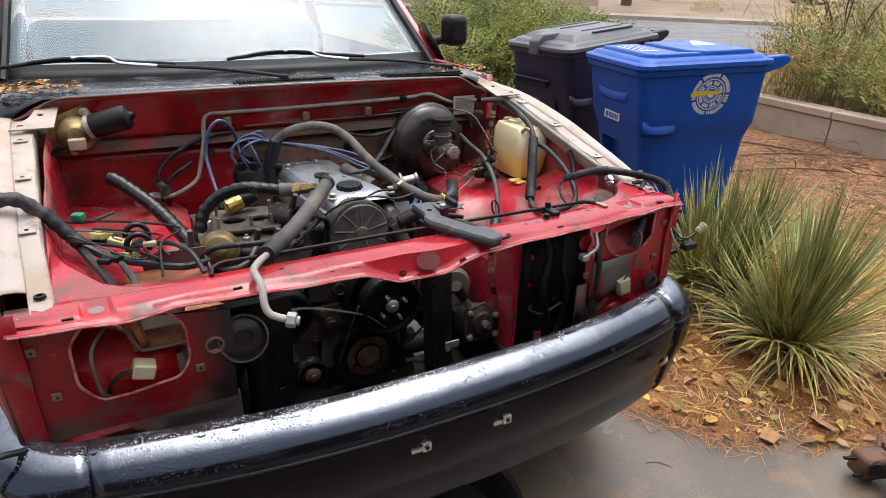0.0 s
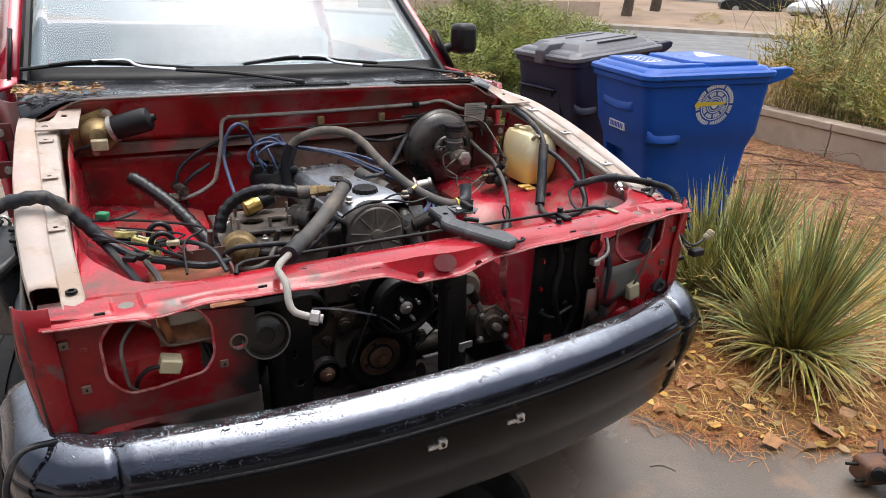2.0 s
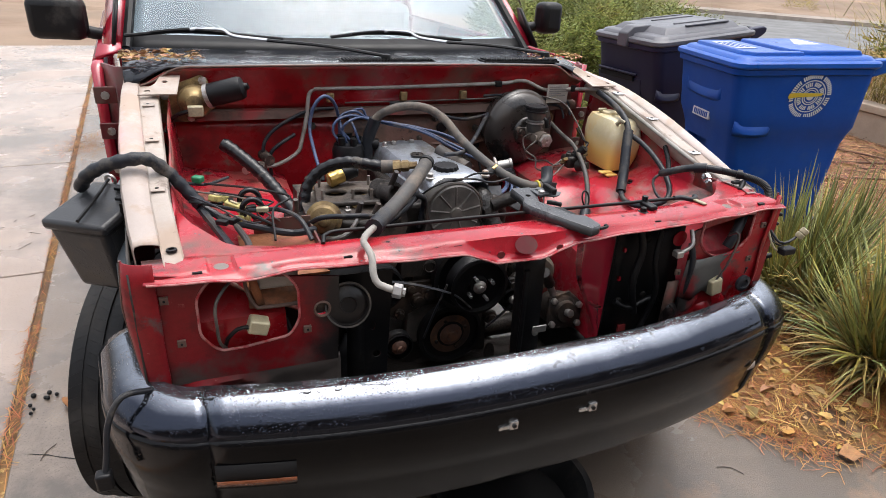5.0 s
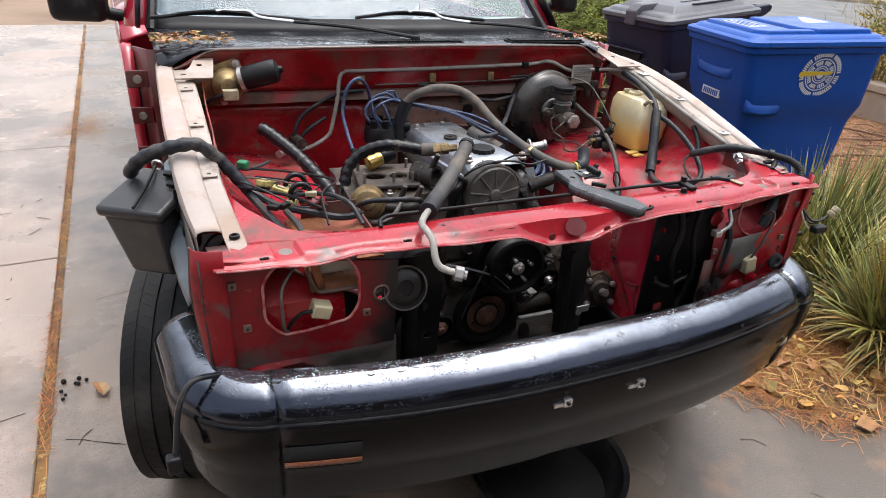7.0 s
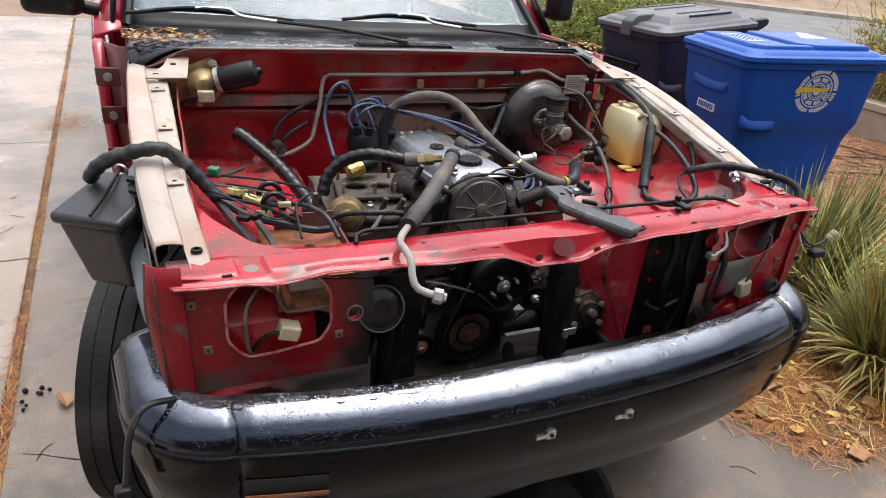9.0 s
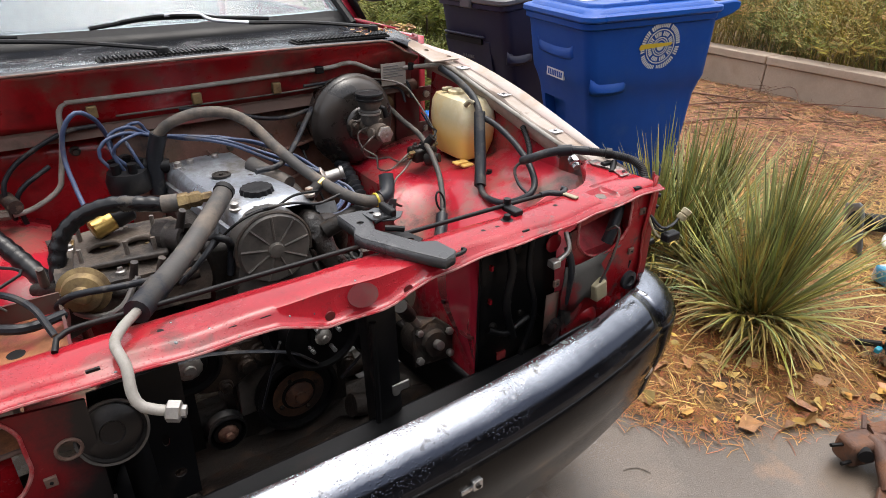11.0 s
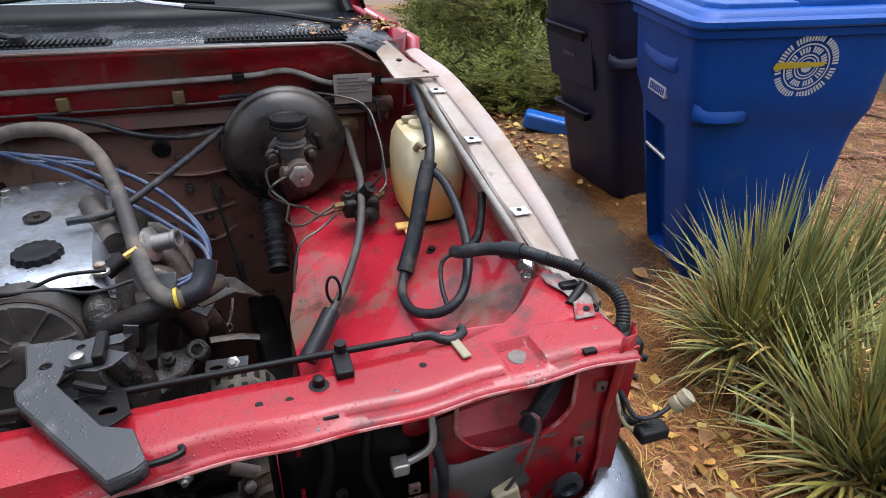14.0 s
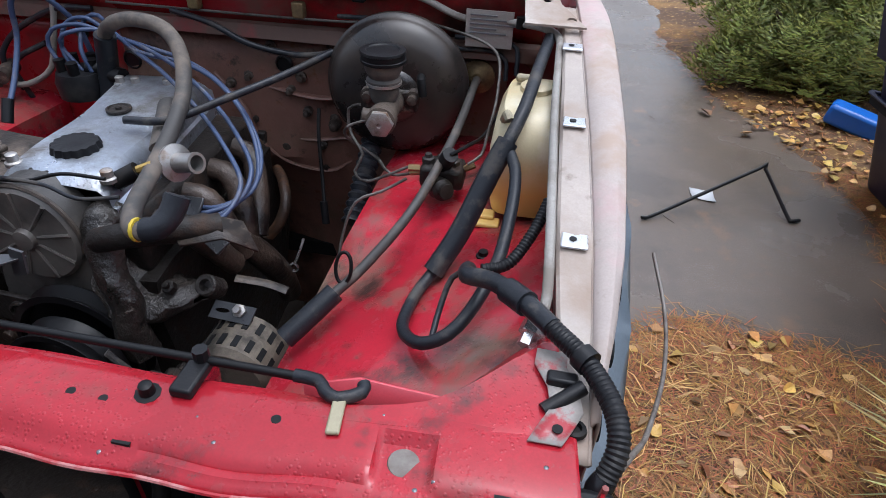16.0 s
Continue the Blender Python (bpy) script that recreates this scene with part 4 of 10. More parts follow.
# firewall and cowl
rows = []
for i in range(41):
    x = -0.76 + 1.52 * i / 40
    e = abs(x) / 0.76
    bow = 0.075 * e ** 2.2
    dip = 0.05 * smooth_step(0.84, 1.0, e)
    lower = -0.0 + 0.03 * math.sin(x * 6)
    rows.append([V((x, 0.86 + bow * 0.6, 1.187 - 0.014 * e ** 2 - dip)), V((x, 0.868 + bow * 0.6, 1.178 - 0.014 * e ** 2 - dip)), V((x, 0.90 + bow * 0.4, 1.12 - dip * 0.3)), V((x, 0.925 + bow * 0.3, 1.065)), V((x, 0.930 + bow * 0.3, 1.040))])
tpart("firewall_upper", sheet(rows), RED_FIRE, "red upper bulkhead with worn dusty paint", solid=0.004)
rows = []
for i in range(41):
    x = -0.76 + 1.52 * i / 40
    rows.append([V((x, 0.934, 1.045)), V((x, 0.918, 1.040)), V((x, 0.912, 1.016)), V((x, 0.950, 1.008))])
tpart("firewall_ledge", sheet(rows), TAN, "dusty brown ledge along the bulkhead", solid=0.003)
lower = []
for i in range(41):
    x = -0.76 + 1.52 * i / 40
    c = math.exp(-((x - 0.02) / 0.30) ** 2)
    lower.append([V((x, 0.952, 1.01)), V((x, 0.965 - 0.02 * c, 0.95)), V((x, 0.97 - 0.05 * c, 0.85)), V((x, 0.96 - 0.06 * c + 0.02 * noise.noise(V((x * 6, 1, 0))), 0.75)), V((x, 0.96 + 0.05 * c, 0.60)), V((x, 0.95 + 0.10 * c, 0.40)), V((x, 0.98, 0.25))])
tpart("firewall_lower", sheet(lower[:17]), RED_FIRE, "dark red lower bulkhead", solid=0.004)
tpart("firewall_lower", sheet(lower[16:]), RED_GRIME, "grimy brown lower bulkhead", solid=0.004)
rows = []
for i in range(41):
    x = -0.78 + 1.56 * i / 40
    e = abs(x) / 0.78
    bow = 0.075 * e ** 2.2
    rows.append([V((x, 0.862 + bow * 0.6, 1.190 - 0.014 * e ** 2 - 0.05 * smooth_step(0.84, 1.0, e))), V((x, 0.90 + bow * 0.5, 1.192 - 0.012 * e ** 2 - 0.02 * smooth_step(0.84, 1.0, e))), V((x, 1.02 + 0.05 * e * e, 1.180)), V((x, 1.16 + 0.07 * e * e, 1.172)), V((x, 1.27 + 0.09 * e * e, 1.178))])
tpart("cowl", sheet(rows), COWL, "dusty black cowl panel below the windscreen", solid=0.004)
line = [V((x, 0.858 + 0.045 * (abs(x) / 0.76) ** 2.2, 1.191 - 0.014 * (abs(x) / 0.76) ** 2 - 0.05 * smooth_step(0.82, 0.974, abs(x) / 0.76))) for x in np.linspace(-0.74, 0.74, 37)]
tpart("cowl_seal", tube(line, 0.0032, 8, step=0.03), TAN, "dusty folded edge of the cowl")
# windscreen, pillars, roof


def ws_point(u, v, off=0.0):
    x = (-0.76 + 1.52 * u) * (1 - v) + (-0.66 + 1.32 * u) * v
    bow = 0.075 * (1 - (2 * u - 1) ** 2)
    n = V((0, -0.686, 0.727))
    return V((x, 1.33 - bow + 0.44 * v, 1.185 + 0.415 * v)) + n * off


rows = [[ws_point(i / 24, j / 10) for i in range(25)] for j in range(11)]
w = tpart("windscreen", sheet(rows), glass, "wet pale windscreen reflecting the sky", solid=0.005)
w.visible_shadow = False
rows = [[ws_point(i / 24, v, 0.003) for i in range(25)] for v in (-0.06, 0.07)]
tpart("windscreen_band", sheet(rows), BLACK, "black lower band of the windscreen", solid=0.002)
for s in (0, 1):
    k = 1 if s else -1
    edge = [ws_point(s, v, 0.006) for v in (-0.04, 0.3, 0.6, 1.0)]
    tpart("windscreen_gasket", tube(edge, 0.016, 8, step=0.05), BLACK)
    rows = [[ws_point(s, v) + V((k * 0.012, 0.01, 0)), ws_point(s, v) + V((k * 0.05, 0.03, 0.012)), ws_point(s, v) + V((k * 0.075, 0.10, 0.0)), ws_point(s, v) + V((k * 0.07, 0.18, -0.02))] for v in (-0.08, 0.25, 0.5, 0.75, 1.05)]
    tpart("pillar", sheet(rows), RED_BODY, solid=0.01)
rows = [[V((x, y, 1.60 + 0.05 * (1 - (x / 0.72) ** 2) + 0.03 * smooth_step(1.74, 2.1, y) - 0.05 * smooth_step(2.6, 2.85, y))) for x in np.linspace(-0.70, 0.70, 15)] for y in (1.74, 1.82, 1.95, 2.2, 2.5, 2.72, 2.8)]
tpart("roof", sheet(rows), RED_BODY, solid=0.02)
for s in (-1, 1):
    # door with a window opening above the waist
    rows = [[V((s * (0.84 + 0.012 * math.sin((z - 0.45) * 3)), y, z)) for y in (1.02, 1.2, 1.5, 1.9, 2.3, 2.72)] for z in (0.45, 0.6, 0.8, 1.0, 1.16)]
    tpart("door", sheet(rows), RED_BODY, "red door", solid=0.03)
    tpart("waist", sheet([[V((s * 0.855, 1.16, 1.165)), V((s * 0.855, 2.72, 1.165))], [V((s * 0.78, 1.20, 1.185)), V((s * 0.78, 2.72, 1.185))]]), RED_BODY, solid=0.012)
    rows = [[V((s * 0.76, y, z)) for y in (0.93, 1.02)] for z in (0.3, 0.7, 1.17)]
    tpart("hinge_pillar", sheet([[V((s * 0.70, 0.95, z)), V((s * 0.80, 0.97, z)), V((s * 0.835, 1.04, z))] for z in (0.3, 0.7, 1.0, 1.17)]), RED_DULL, solid=0.01)
    tpart("rear_corner", sheet([[V((s * 0.82, 2.70, z)), V((s * (0.82 - 0.12 * max(0, z - 1.16) / 0.44), 2.80, z)), V((s * 0.4, 2.82, z))] for z in (0.4, 1.17)]), RED_BODY, solid=0.01)
    tpart("rear_pillar", sheet([[V((s * (0.80 - 0.22 * max(0, z - 1.16)), 2.66, z)), V((s * (0.78 - 0.22 * max(0, z - 1.16)), 2.82, z))] for z in (1.16, 1.4, 1.62)]), RED_BODY, solid=0.02)
tpart("cab_back", box(-0.80, 0.80, 2.79, 2.82, 0.4, 1.20), RED_BODY)
tpart("cab_floor", box(-0.78, 0.78, 0.99, 2.8, 0.42, 0.46), DARK)
tpart("dashboard", sheet([[V((x, y, z)) for x in np.linspace(-0.74, 0.74, 9)] for y, z in ((1.24, 1.165), (1.42, 1.165), (1.55, 1.15), (1.58, 1.10), (1.56, 0.8))]), DARK, solid=0.01)
tpart("bench_seat", box(-0.68, 0.68, 2.35, 2.62, 0.7, 1.27), CABIN, bevel=0.05)
# wheel and brakes


def wheel_parts(c, steer, group):
    m = Matrix.Translation(c) @ Matrix.Rotation(radians(steer), 4, "Z") @ Matrix.Rotation(radians(90), 4, "Y")
    hub = new("wheel")
    hub.parent = truck
    prof = [(0.21, -0.085), (0.27, -0.105), (0.325, -0.108), (0.348, -0.092), (0.352, -0.07), (0.352, 0.07), (0.348, 0.092), (0.325, 0.108), (0.27, 0.105), (0.21, 0.085)]
    part("tyre", lathe(prof, m, 64), TYRE, hub, "worn black road tyre")
    bm = bmesh.new()
    n = 76
    for row in range(5):
        z0, z1 = -0.098 + row * 0.040, -0.098 + row * 0.040 + 0.031
        for k in range(n):
            a0, a1 = 2 * math.pi * (k + 0.008) / n, 2 * math.pi * (k + 0.992) / n
            sh = (0.45 if row % 2 else -0.45) * 2 * math.pi / n
            r0 = 0.345
            r1 = 0.358 if 0 < row < 4 else 0.354
            vs = []
            for r in (r0, r1):
                for a, z in ((a0, z0), (a1, z0), (a1 + sh, z1), (a0 + sh, z1)):
                    vs.append(bm.verts.new(m @ V((r * math.cos(a), r * math.sin(a), z))))
            for f in ((4, 5, 6, 7), (0, 4, 7, 3), (1, 2, 6, 5), (0, 1, 5, 4), (3, 7, 6, 2)):
                bm.faces.new([vs[i] for i in f])
    tagged(part("tread_block", bm, TYRE, hub, smooth=False), kind="stuff")
    part("rim", lathe([(0.05, 0.02), (0.15, 0.01), (0.19, -0.03), (0.205, -0.08), (0.215, -0.088), (0.215, 0.088), (0.19, 0.07), (0.05, 0.06)], m, 32), STEEL, hub)
    return hub


wheel_parts(skew((-0.80, 0.60, 0.352)), -16, "")
wheel_parts(skew((0.74, 0.52, 0.352)), 16, "")
wheel_parts(skew((-0.72, 3.3, 0.352)), 0, "")
wheel_parts(skew((0.72, 3.3, 0.352)), 0, "")
for s in (-1, 1):
    tpart("frame_rail", box(s * 0.36, s * 0.44, 0.02, 4.2, 0.36, 0.50), BLACK, bevel=0.01)
tpart("cross_member", box(-0.44, 0.44, 0.28, 0.46, 0.26, 0.36), GREASE, bevel=0.02)
tpart("axle", rod((-0.7, 0.52, 0.36), (0.7, 0.52, 0.36), 0.035), GREASE)
tpart("lower_valance", box(-0.62, 0.62, -0.02, 0.06, 0.42, 0.60), BLACK, bevel=0.01)
tpart("truck_bed", box(-0.80, 0.80, 2.9, 4.7, 0.5, 1.15), RED_BODY, bevel=0.03)
# bumper
PROFILE = [(-0.048, 0.680), (-0.049, 0.714), (-0.053, 0.7185), (-0.067, 0.717), (-0.081, 0.7135), (-0.0945, 0.708), (-0.107, 0.701), (-0.1185, 0.692), (-0.1285, 0.6815), (-0.137, 0.670), (-0.1435, 0.657), (-0.147, 0.640), (-0.146, 0.59), (-0.138, 0.535), (-0.132, 0.518), (-0.128, 0.50), (-0.118, 0.435), (-0.108, 0.408), (-0.075, 0.392), (-0.02, 0.388)]


bumper = new("bumper")
bumper.parent = truck
bumper["label"] = "wet black wraparound bumper"


def bumper_skin(path, part_of, thin=False):
    rows = []
    for i, ((px, py), (nx, ny)) in enumerate(path):
        cut = -0.052 * smooth_step(0.25, 0.7, i / (len(path) - 1)) if thin else 0.0
        rows.append([skew((px + nx * -(min(d, cut) + 0.03), py + ny * -(min(d, cut) + 0.03), z)) for d, z in part_of])
    return sheet(rows)


mid = []
for x in np.linspace(-0.705, 0.705, 41):
    y = -0.122 + 0.085 * (abs(x) / 0.72) ** 2.4
    mid.append(((x, y + 0.04), (0.0 + 0.18 * x * abs(x), -1.0)))
K = 11  # the top band, painted bright as sky gleam, ends at the crease
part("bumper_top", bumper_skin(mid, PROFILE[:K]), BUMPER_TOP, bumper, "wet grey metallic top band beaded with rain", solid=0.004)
part("bumper_face", bumper_skin(mid, PROFILE[K - 1:]), BLACK_WET, bumper, "dull black wet bumper face", solid=0.004)
for s in (-1, 1):
    path = []
    for k in range(16):
        a = k / 15
        ang = radians(5 + 85 * smooth_step(0.0, 0.55, a))
        if a < 0.5:
            th = a / 0.5 * math.pi / 2
            px, py = 0.7035 + 0.0805 * math.sin(th), -0.002 + 0.098 * (1 - math.cos(th))
        else:
            px, py = 0.784 + 0.02 * (a - 0.5), 0.096 + 0.15 * (a - 0.5) / 0.5
        path.append(((s * px, py), (s * math.sin(ang), -math.cos(ang))))
    part("bumper_end", bumper_skin(path, PROFILE[K - 1:]), BLACK_WET, bumper, "wet black plastic bumper corner", solid=0.004)
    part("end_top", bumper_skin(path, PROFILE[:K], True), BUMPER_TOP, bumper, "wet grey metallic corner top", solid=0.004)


WATER = material("rain_water_beads", (0.10, 0.11, 0.12), 0.06, vary=0.05, spec=1.0, coat=0.6)
BEADS = random.Random(64)


def beads(obs, count, size, parent, out=(0, -0.6, 1)):
    """Rain beads strewn over the outer faces of some meshes, in clusters."""
    vs, fs, tris = [], [], []
    for ob in obs:
        me = ob.data
        for f in me.polygons:
            n = f.normal if f.normal.dot(V(out)) > 0 else -f.normal
            if n.dot(V(out).normalized()) > 0.25:
                p = [me.vertices[k].co for k in f.vertices]
                for k in range(1, len(p) - 1):
                    tris.append((p[0], p[k], p[k + 1], n))
    sums = np.cumsum([(b - a).cross(c - a).length for a, b, c, n in tris])
    while count > 0:
        a, b, c, n = tris[min(len(tris) - 1, int(np.searchsorted(sums, BEADS.random() * sums[-1])))]
        u, w = BEADS.random(), BEADS.random()
        if u + w > 1:
            u, w = 1 - u, 1 - w
        p = a + (b - a) * u + (c - a) * w
        count -= 1
        if noise.noise(p * 9) + 0.35 * noise.noise(p * 31) < -0.12:
            continue
        r = size * BEADS.uniform(0.45, 1.0) * (1.5 if BEADS.random() < 0.12 else 1.0)
        e = n.cross(V((0.31, 0.17, 0.93)))
        e = (e if e.length > 0.1 else n.cross(V((1, 0, 0)))).normalized()
        g, k = n.cross(e), len(vs)
        for q, h in ((1.0, 0.0), (0.7, 0.45)):
            for j in range(6):
                t = j * math.pi / 3
                vs.append(p + (e * math.cos(t) + g * math.sin(t)) * (r * q) + n * (r * h))
        vs.append(p + n * (r * 0.62))
        for j in range(6):
            m = (j + 1) % 6
            fs += [(k + j, k + m, k + 6 + m, k + 6 + j), (k + 6 + j, k + 6 + m, k + 12)]
    me = bpy.data.meshes.new("rain_beads")
    me.from_pydata(vs, [], fs)
    me.polygons.foreach_set("use_smooth", [True] * len(fs))
    me.materials.append(WATER)
    ob = tagged(new("rain_beads", me), "", kind="stuff")
    ob.parent = parent


beads([o for o in bumper.children if o.name.startswith(("bumper_top", "end_top"))], 1300, 0.0019, bumper)
beads([o for o in bumper.children if o.name.startswith(("bumper_face", "bumper_end"))], 5600, 0.0021, bumper, (0, -1, 0.35))
beads([o for o in truck.children if o.name.startswith(("radiator_support", "corner_gusset"))], 1500, 0.0024, truck, (0, -0.2, 1))
# ---- engine and what lies in the engine bay ----
engine = thing("engine", "greasy four-cylinder engine with a wet bare aluminium cam cover", "engine")


def cam_c(y):
    """Centre line of the cam cover."""
    return 0.012 - 0.055 * (y - 0.415) / 0.415


rows = []
for i in range(23):
    t = i / 22
    y = 0.412 + 0.415 * t
    c, hw = cam_c(y), 0.090 + 0.003 * t
    e = min(smooth_step(0, 0.05, t), smooth_step(0, 0.05, 1 - t))
    h = 0.950 - 0.012 * (1 - e) + 0.004 * math.sin(t * 9)
    rows.append([V((c - hw - 0.009, y, 0.875)), V((c - hw - 0.009, y, 0.908)), V((c - hw - 0.002, y, 0.911)), V((c - hw, y, 0.93)), V((c - hw + 0.005, y, h - 0.010)), V((c - hw + 0.015, y, h - 0.001)), V((c, y, h + 0.003)), V((c + hw - 0.015, y, h - 0.001)), V((c + hw - 0.005, y, h - 0.010)), V((c + hw, y, 0.93)), V((c + hw + 0.002, y, 0.911)), V((c + hw + 0.009, y, 0.908)), V((c + hw + 0.009, y, 0.875))])
bm = sheet(rows)
bmesh.ops.holes_fill(bm, edges=[e for e in bm.edges if e.is_boundary], sides=40)
part("cam_cover", bm, ALU, engine, "wet dull aluminium cam cover")
bm = lathe([(0.036, 0), (0.037, 0.006), (0.034, 0.016), (0.022, 0.018), (0.012, 0.016)], Matrix.Translation((0.0, 0.495, 0.951)), 84)
for v in bm.verts:
    d = (v.co.xy - V((0.0, 0.495)))
    if d.length > 0.033 and v.co.z < 0.972:
        v.co.xy = V((0.0, 0.495)) + d * (1 + 0.045 * math.cos(14 * math.atan2(d.y, d.x)))
part("oil_filler_cap", bm, BLACK_PL, engine, "black scalloped oil filler cap")
part("cover_plug", lathe([(0.022, 0), (0.022, 0.004), (0.018, 0.005), (0.016, 0.002), (0.006, 0.002), (0.005, 0.006)], Matrix.Translation((-0.033, 0.652, 0.951)), 20), GREASE, engine)
part("cover_plug", lathe([(0.02, 0), (0.02, 0.003), (0.016, 0.004), (0.012, 0.001)], Matrix.Translation((-0.015, 0.437, 0.948)), 20), GREASE, engine)
for x, y in ((-0.105, 0.765), (-0.074, 0.769), (-0.011, 0.775), (0.055, 0.66), (0.098, 0.43), (-0.068, 0.44)):
    part("cover_bolt", lathe([(0.013, 0), (0.013, 0.006), (0.009, 0.008), (0.009, 0.018), (0.006, 0.020)], Matrix.Translation((x, y, 0.946)), 6 if y > 0.7 else 12), STEEL, engine)
# block and head
part("cylinder_head", jitter(box(-0.15, 0.13, 0.42, 0.82, 0.78, 0.885), 0.006, 25), GREASE, engine, bevel=0.012)
bm = box(-0.15, 0.14, 0.40, 0.88, 0.36, 0.79)
bmesh.ops.subdivide_edges(bm, edges=bm.edges[:], cuts=7, use_grid_fill=True)
part("engine_block", jitter(bm, 0.016, 14), GREASE, engine)
part("sump", box(-0.13, 0.12, 0.38, 0.8, 0.25, 0.37), GREASE, engine, bevel=0.03)
part("bell_housing", lathe([(0.17, 0), (0.16, 0.05), (0.10, 0.2)], Matrix.Translation((-0.02, 0.86, 0.58)) @ Matrix.Rotation(radians(-90), 4, "X"), 20), GREASE, engine)
# timing cover with its round top
cm = Matrix.Translation((-0.016, 0.378, 0.870)) @ FACING
out = [(0.084 * math.cos(a), 0.084 * math.sin(a)) for a in np.linspace(radians(-20), radians(200), 26)]
out += [(-0.095, -0.10), (-0.12, -0.22), (-0.13, -0.42), (0.12, -0.42), (0.12, -0.22), (0.10, -0.10)]
part("timing_cover", plate(out, [], cm @ Matrix.Translation((0, 0, -0.045)), 0.045), COVER, engine, "dusty black timing cover", bevel=0.006)
bm = lathe([(0.079, 0), (0.081, 0.006), (0.076, 0.012), (0.03, 0.014), (0.018, 0.016), (0.016, 0.024), (0.007, 0.026)], cm, 40)
part("cover_dome", bm, COVER, engine, "round dusty timing cover dome")
for k in range(9):
    a = 2 * math.pi * k / 9 + 0.2
    p, q = cm @ V((0.02 * math.cos(a), 0.02 * math.sin(a), 0.014)), cm @ V((0.076 * math.cos(a), 0.076 * math.sin(a), 0.013))
    part("rib", rod(p, q, 0.0032, 6), COVER, engine)
rim = [cm @ V((0.083 * math.cos(a), 0.083 * math.sin(a), 0.004)) for a in np.linspace(radians(-15), radians(195), 30)]
part("cover_rim", tube(rim, 0.004, 6, step=0.02), DUSTY_CAST, engine)
for x, z in ((-0.10, 0.80), (0.085, 0.80), (-0.115, 0.70), (0.10, 0.70)):
    part("timing_bolt", lathe([(0.009, 0), (0.009, 0.004), (0.006, 0.006), (0.006, 0.010)], Matrix.Translation((x - 0.008, 0.385, z)) @ FACING, 12), GREASE, engine)


def pulley(name, c, r, depth, mat, hub_r=0.03, hub_mat=None, studs=0, grooves=2, label="", turn=0.0):
    m = Matrix.Translation(c) @ Matrix.Rotation(radians(turn), 4, "Z") @ FACING
    prof = [(hub_r * 1.02, -depth)]
    prof += [(r * 0.86, -depth), (r, -depth)]
    for g in range(grooves):
        a = -depth + (g + 0.5) * depth / grooves
        prof += [(r, a - depth / grooves * 0.45), (r * 0.87, a), (r, a + depth / grooves * 0.45)]
    prof += [(r, 0), (r * 0.9, 0.002), (r * 0.86, -0.012), (hub_r * 1.5, -0.016), (hub_r * 1.3, -0.004), (hub_r, -0.002)]
    ob = part(name, lathe(prof, m, 40), mat, engine, label)
    if hub_mat:
        part("hub", lathe([(hub_r, -0.012), (hub_r, 0.002), (hub_r * 0.7, 0.008), (hub_r * 0.45, 0.009), (hub_r * 0.42, 0.016), (0.004, 0.017)], m, 12), hub_mat, ob)
    for k in range(studs):
        a = 2 * math.pi * k / studs + 0.5
        part("stud", rod(m @ V((r * 0.42 * math.cos(a), r * 0.42 * math.sin(a), -0.005)), m @ V((r * 0.42 * math.cos(a), r * 0.42 * math.sin(a), 0.02)), 0.005, 8), CHROME, ob)
    return ob


pulley("crank_pulley", (-0.012, 0.345, 0.478), 0.102, 0.05, BLACK, 0.036, IRON_RUST, label="black crank pulley with a rusty hub")
crank_disc = part("damper_disc", lathe([(0.034, -0.012), (0.062, -0.010), (0.066, -0.004), (0.060, -0.002), (0.036, -0.004)], Matrix.Translation((-0.012, 0.345, 0.478)) @ FACING, 36), RUST_DARK, engine, "rusty damper disc")
for k in range(4):
    part("disc_bolt", lathe([(0.006, -0.004), (0.006, 0.003), (0.003, 0.004)], Matrix.Translation((-0.012 + 0.050 * math.cos(1.57 * k + 0.4), 0.345, 0.478 + 0.050 * math.sin(1.57 * k + 0.4))) @ FACING, 6), GREASE, crank_disc)
part("front_plate", jitter(plate([(-0.175, 0.685), (-0.045, 0.680), (-0.040, 0.738), (-0.172, 0.745)], [], facing(0.372), 0.010), 0.002, 30), GREASE, engine, bevel=0.003)
part("plate_boss", lathe([(0.020, 0), (0.020, 0.006), (0.016, 0.008), (0.014, 0.004), (0.006, 0.005)], Matrix.Translation((-0.087, 0.362, 0.713)) @ FACING, 20), GREASE, engine)
for x, z, r_ in ((-0.20, 0.735, 0.013), (-0.215, 0.60, 0.015), (-0.115, 0.60, 0.018), (-0.14, 0.645, 0.012), (0.10, 0.58, 0.014), (-0.08, 0.62, 0.020), (-0.17, 0.56, 0.012), (0.13, 0.50, 0.016)):
    part("block_boss", lathe([(r_ * 1.5, -0.012), (r_ * 1.3, 0.0), (r_, 0.002), (r_ * 0.9, 0.010), (r_ * 0.5, 0.011)], Matrix.Translation((x, 0.365, z)) @ FACING, 12), BROWN_CAST, engine)
part("water_pump", jitter(lathe([(0.060, -0.02), (0.070, 0.0), (0.055, 0.02), (0.040, 0.03)], Matrix.Translation((0.03, 0.375, 0.665)) @ FACING, 24), 0.006, 22), BROWN_CAST, engine)
part("front_casting", jitter(plate([(-0.22, 0.66), (-0.05, 0.66), (0.0, 0.60), (0.0, 0.57), (-0.10, 0.575), (-0.16, 0.54), (-0.23, 0.56)], [], facing(0.385), 0.012), 0.006, 18), BROWN_CAST, engine, "brown oily front casting", bevel=0.006)
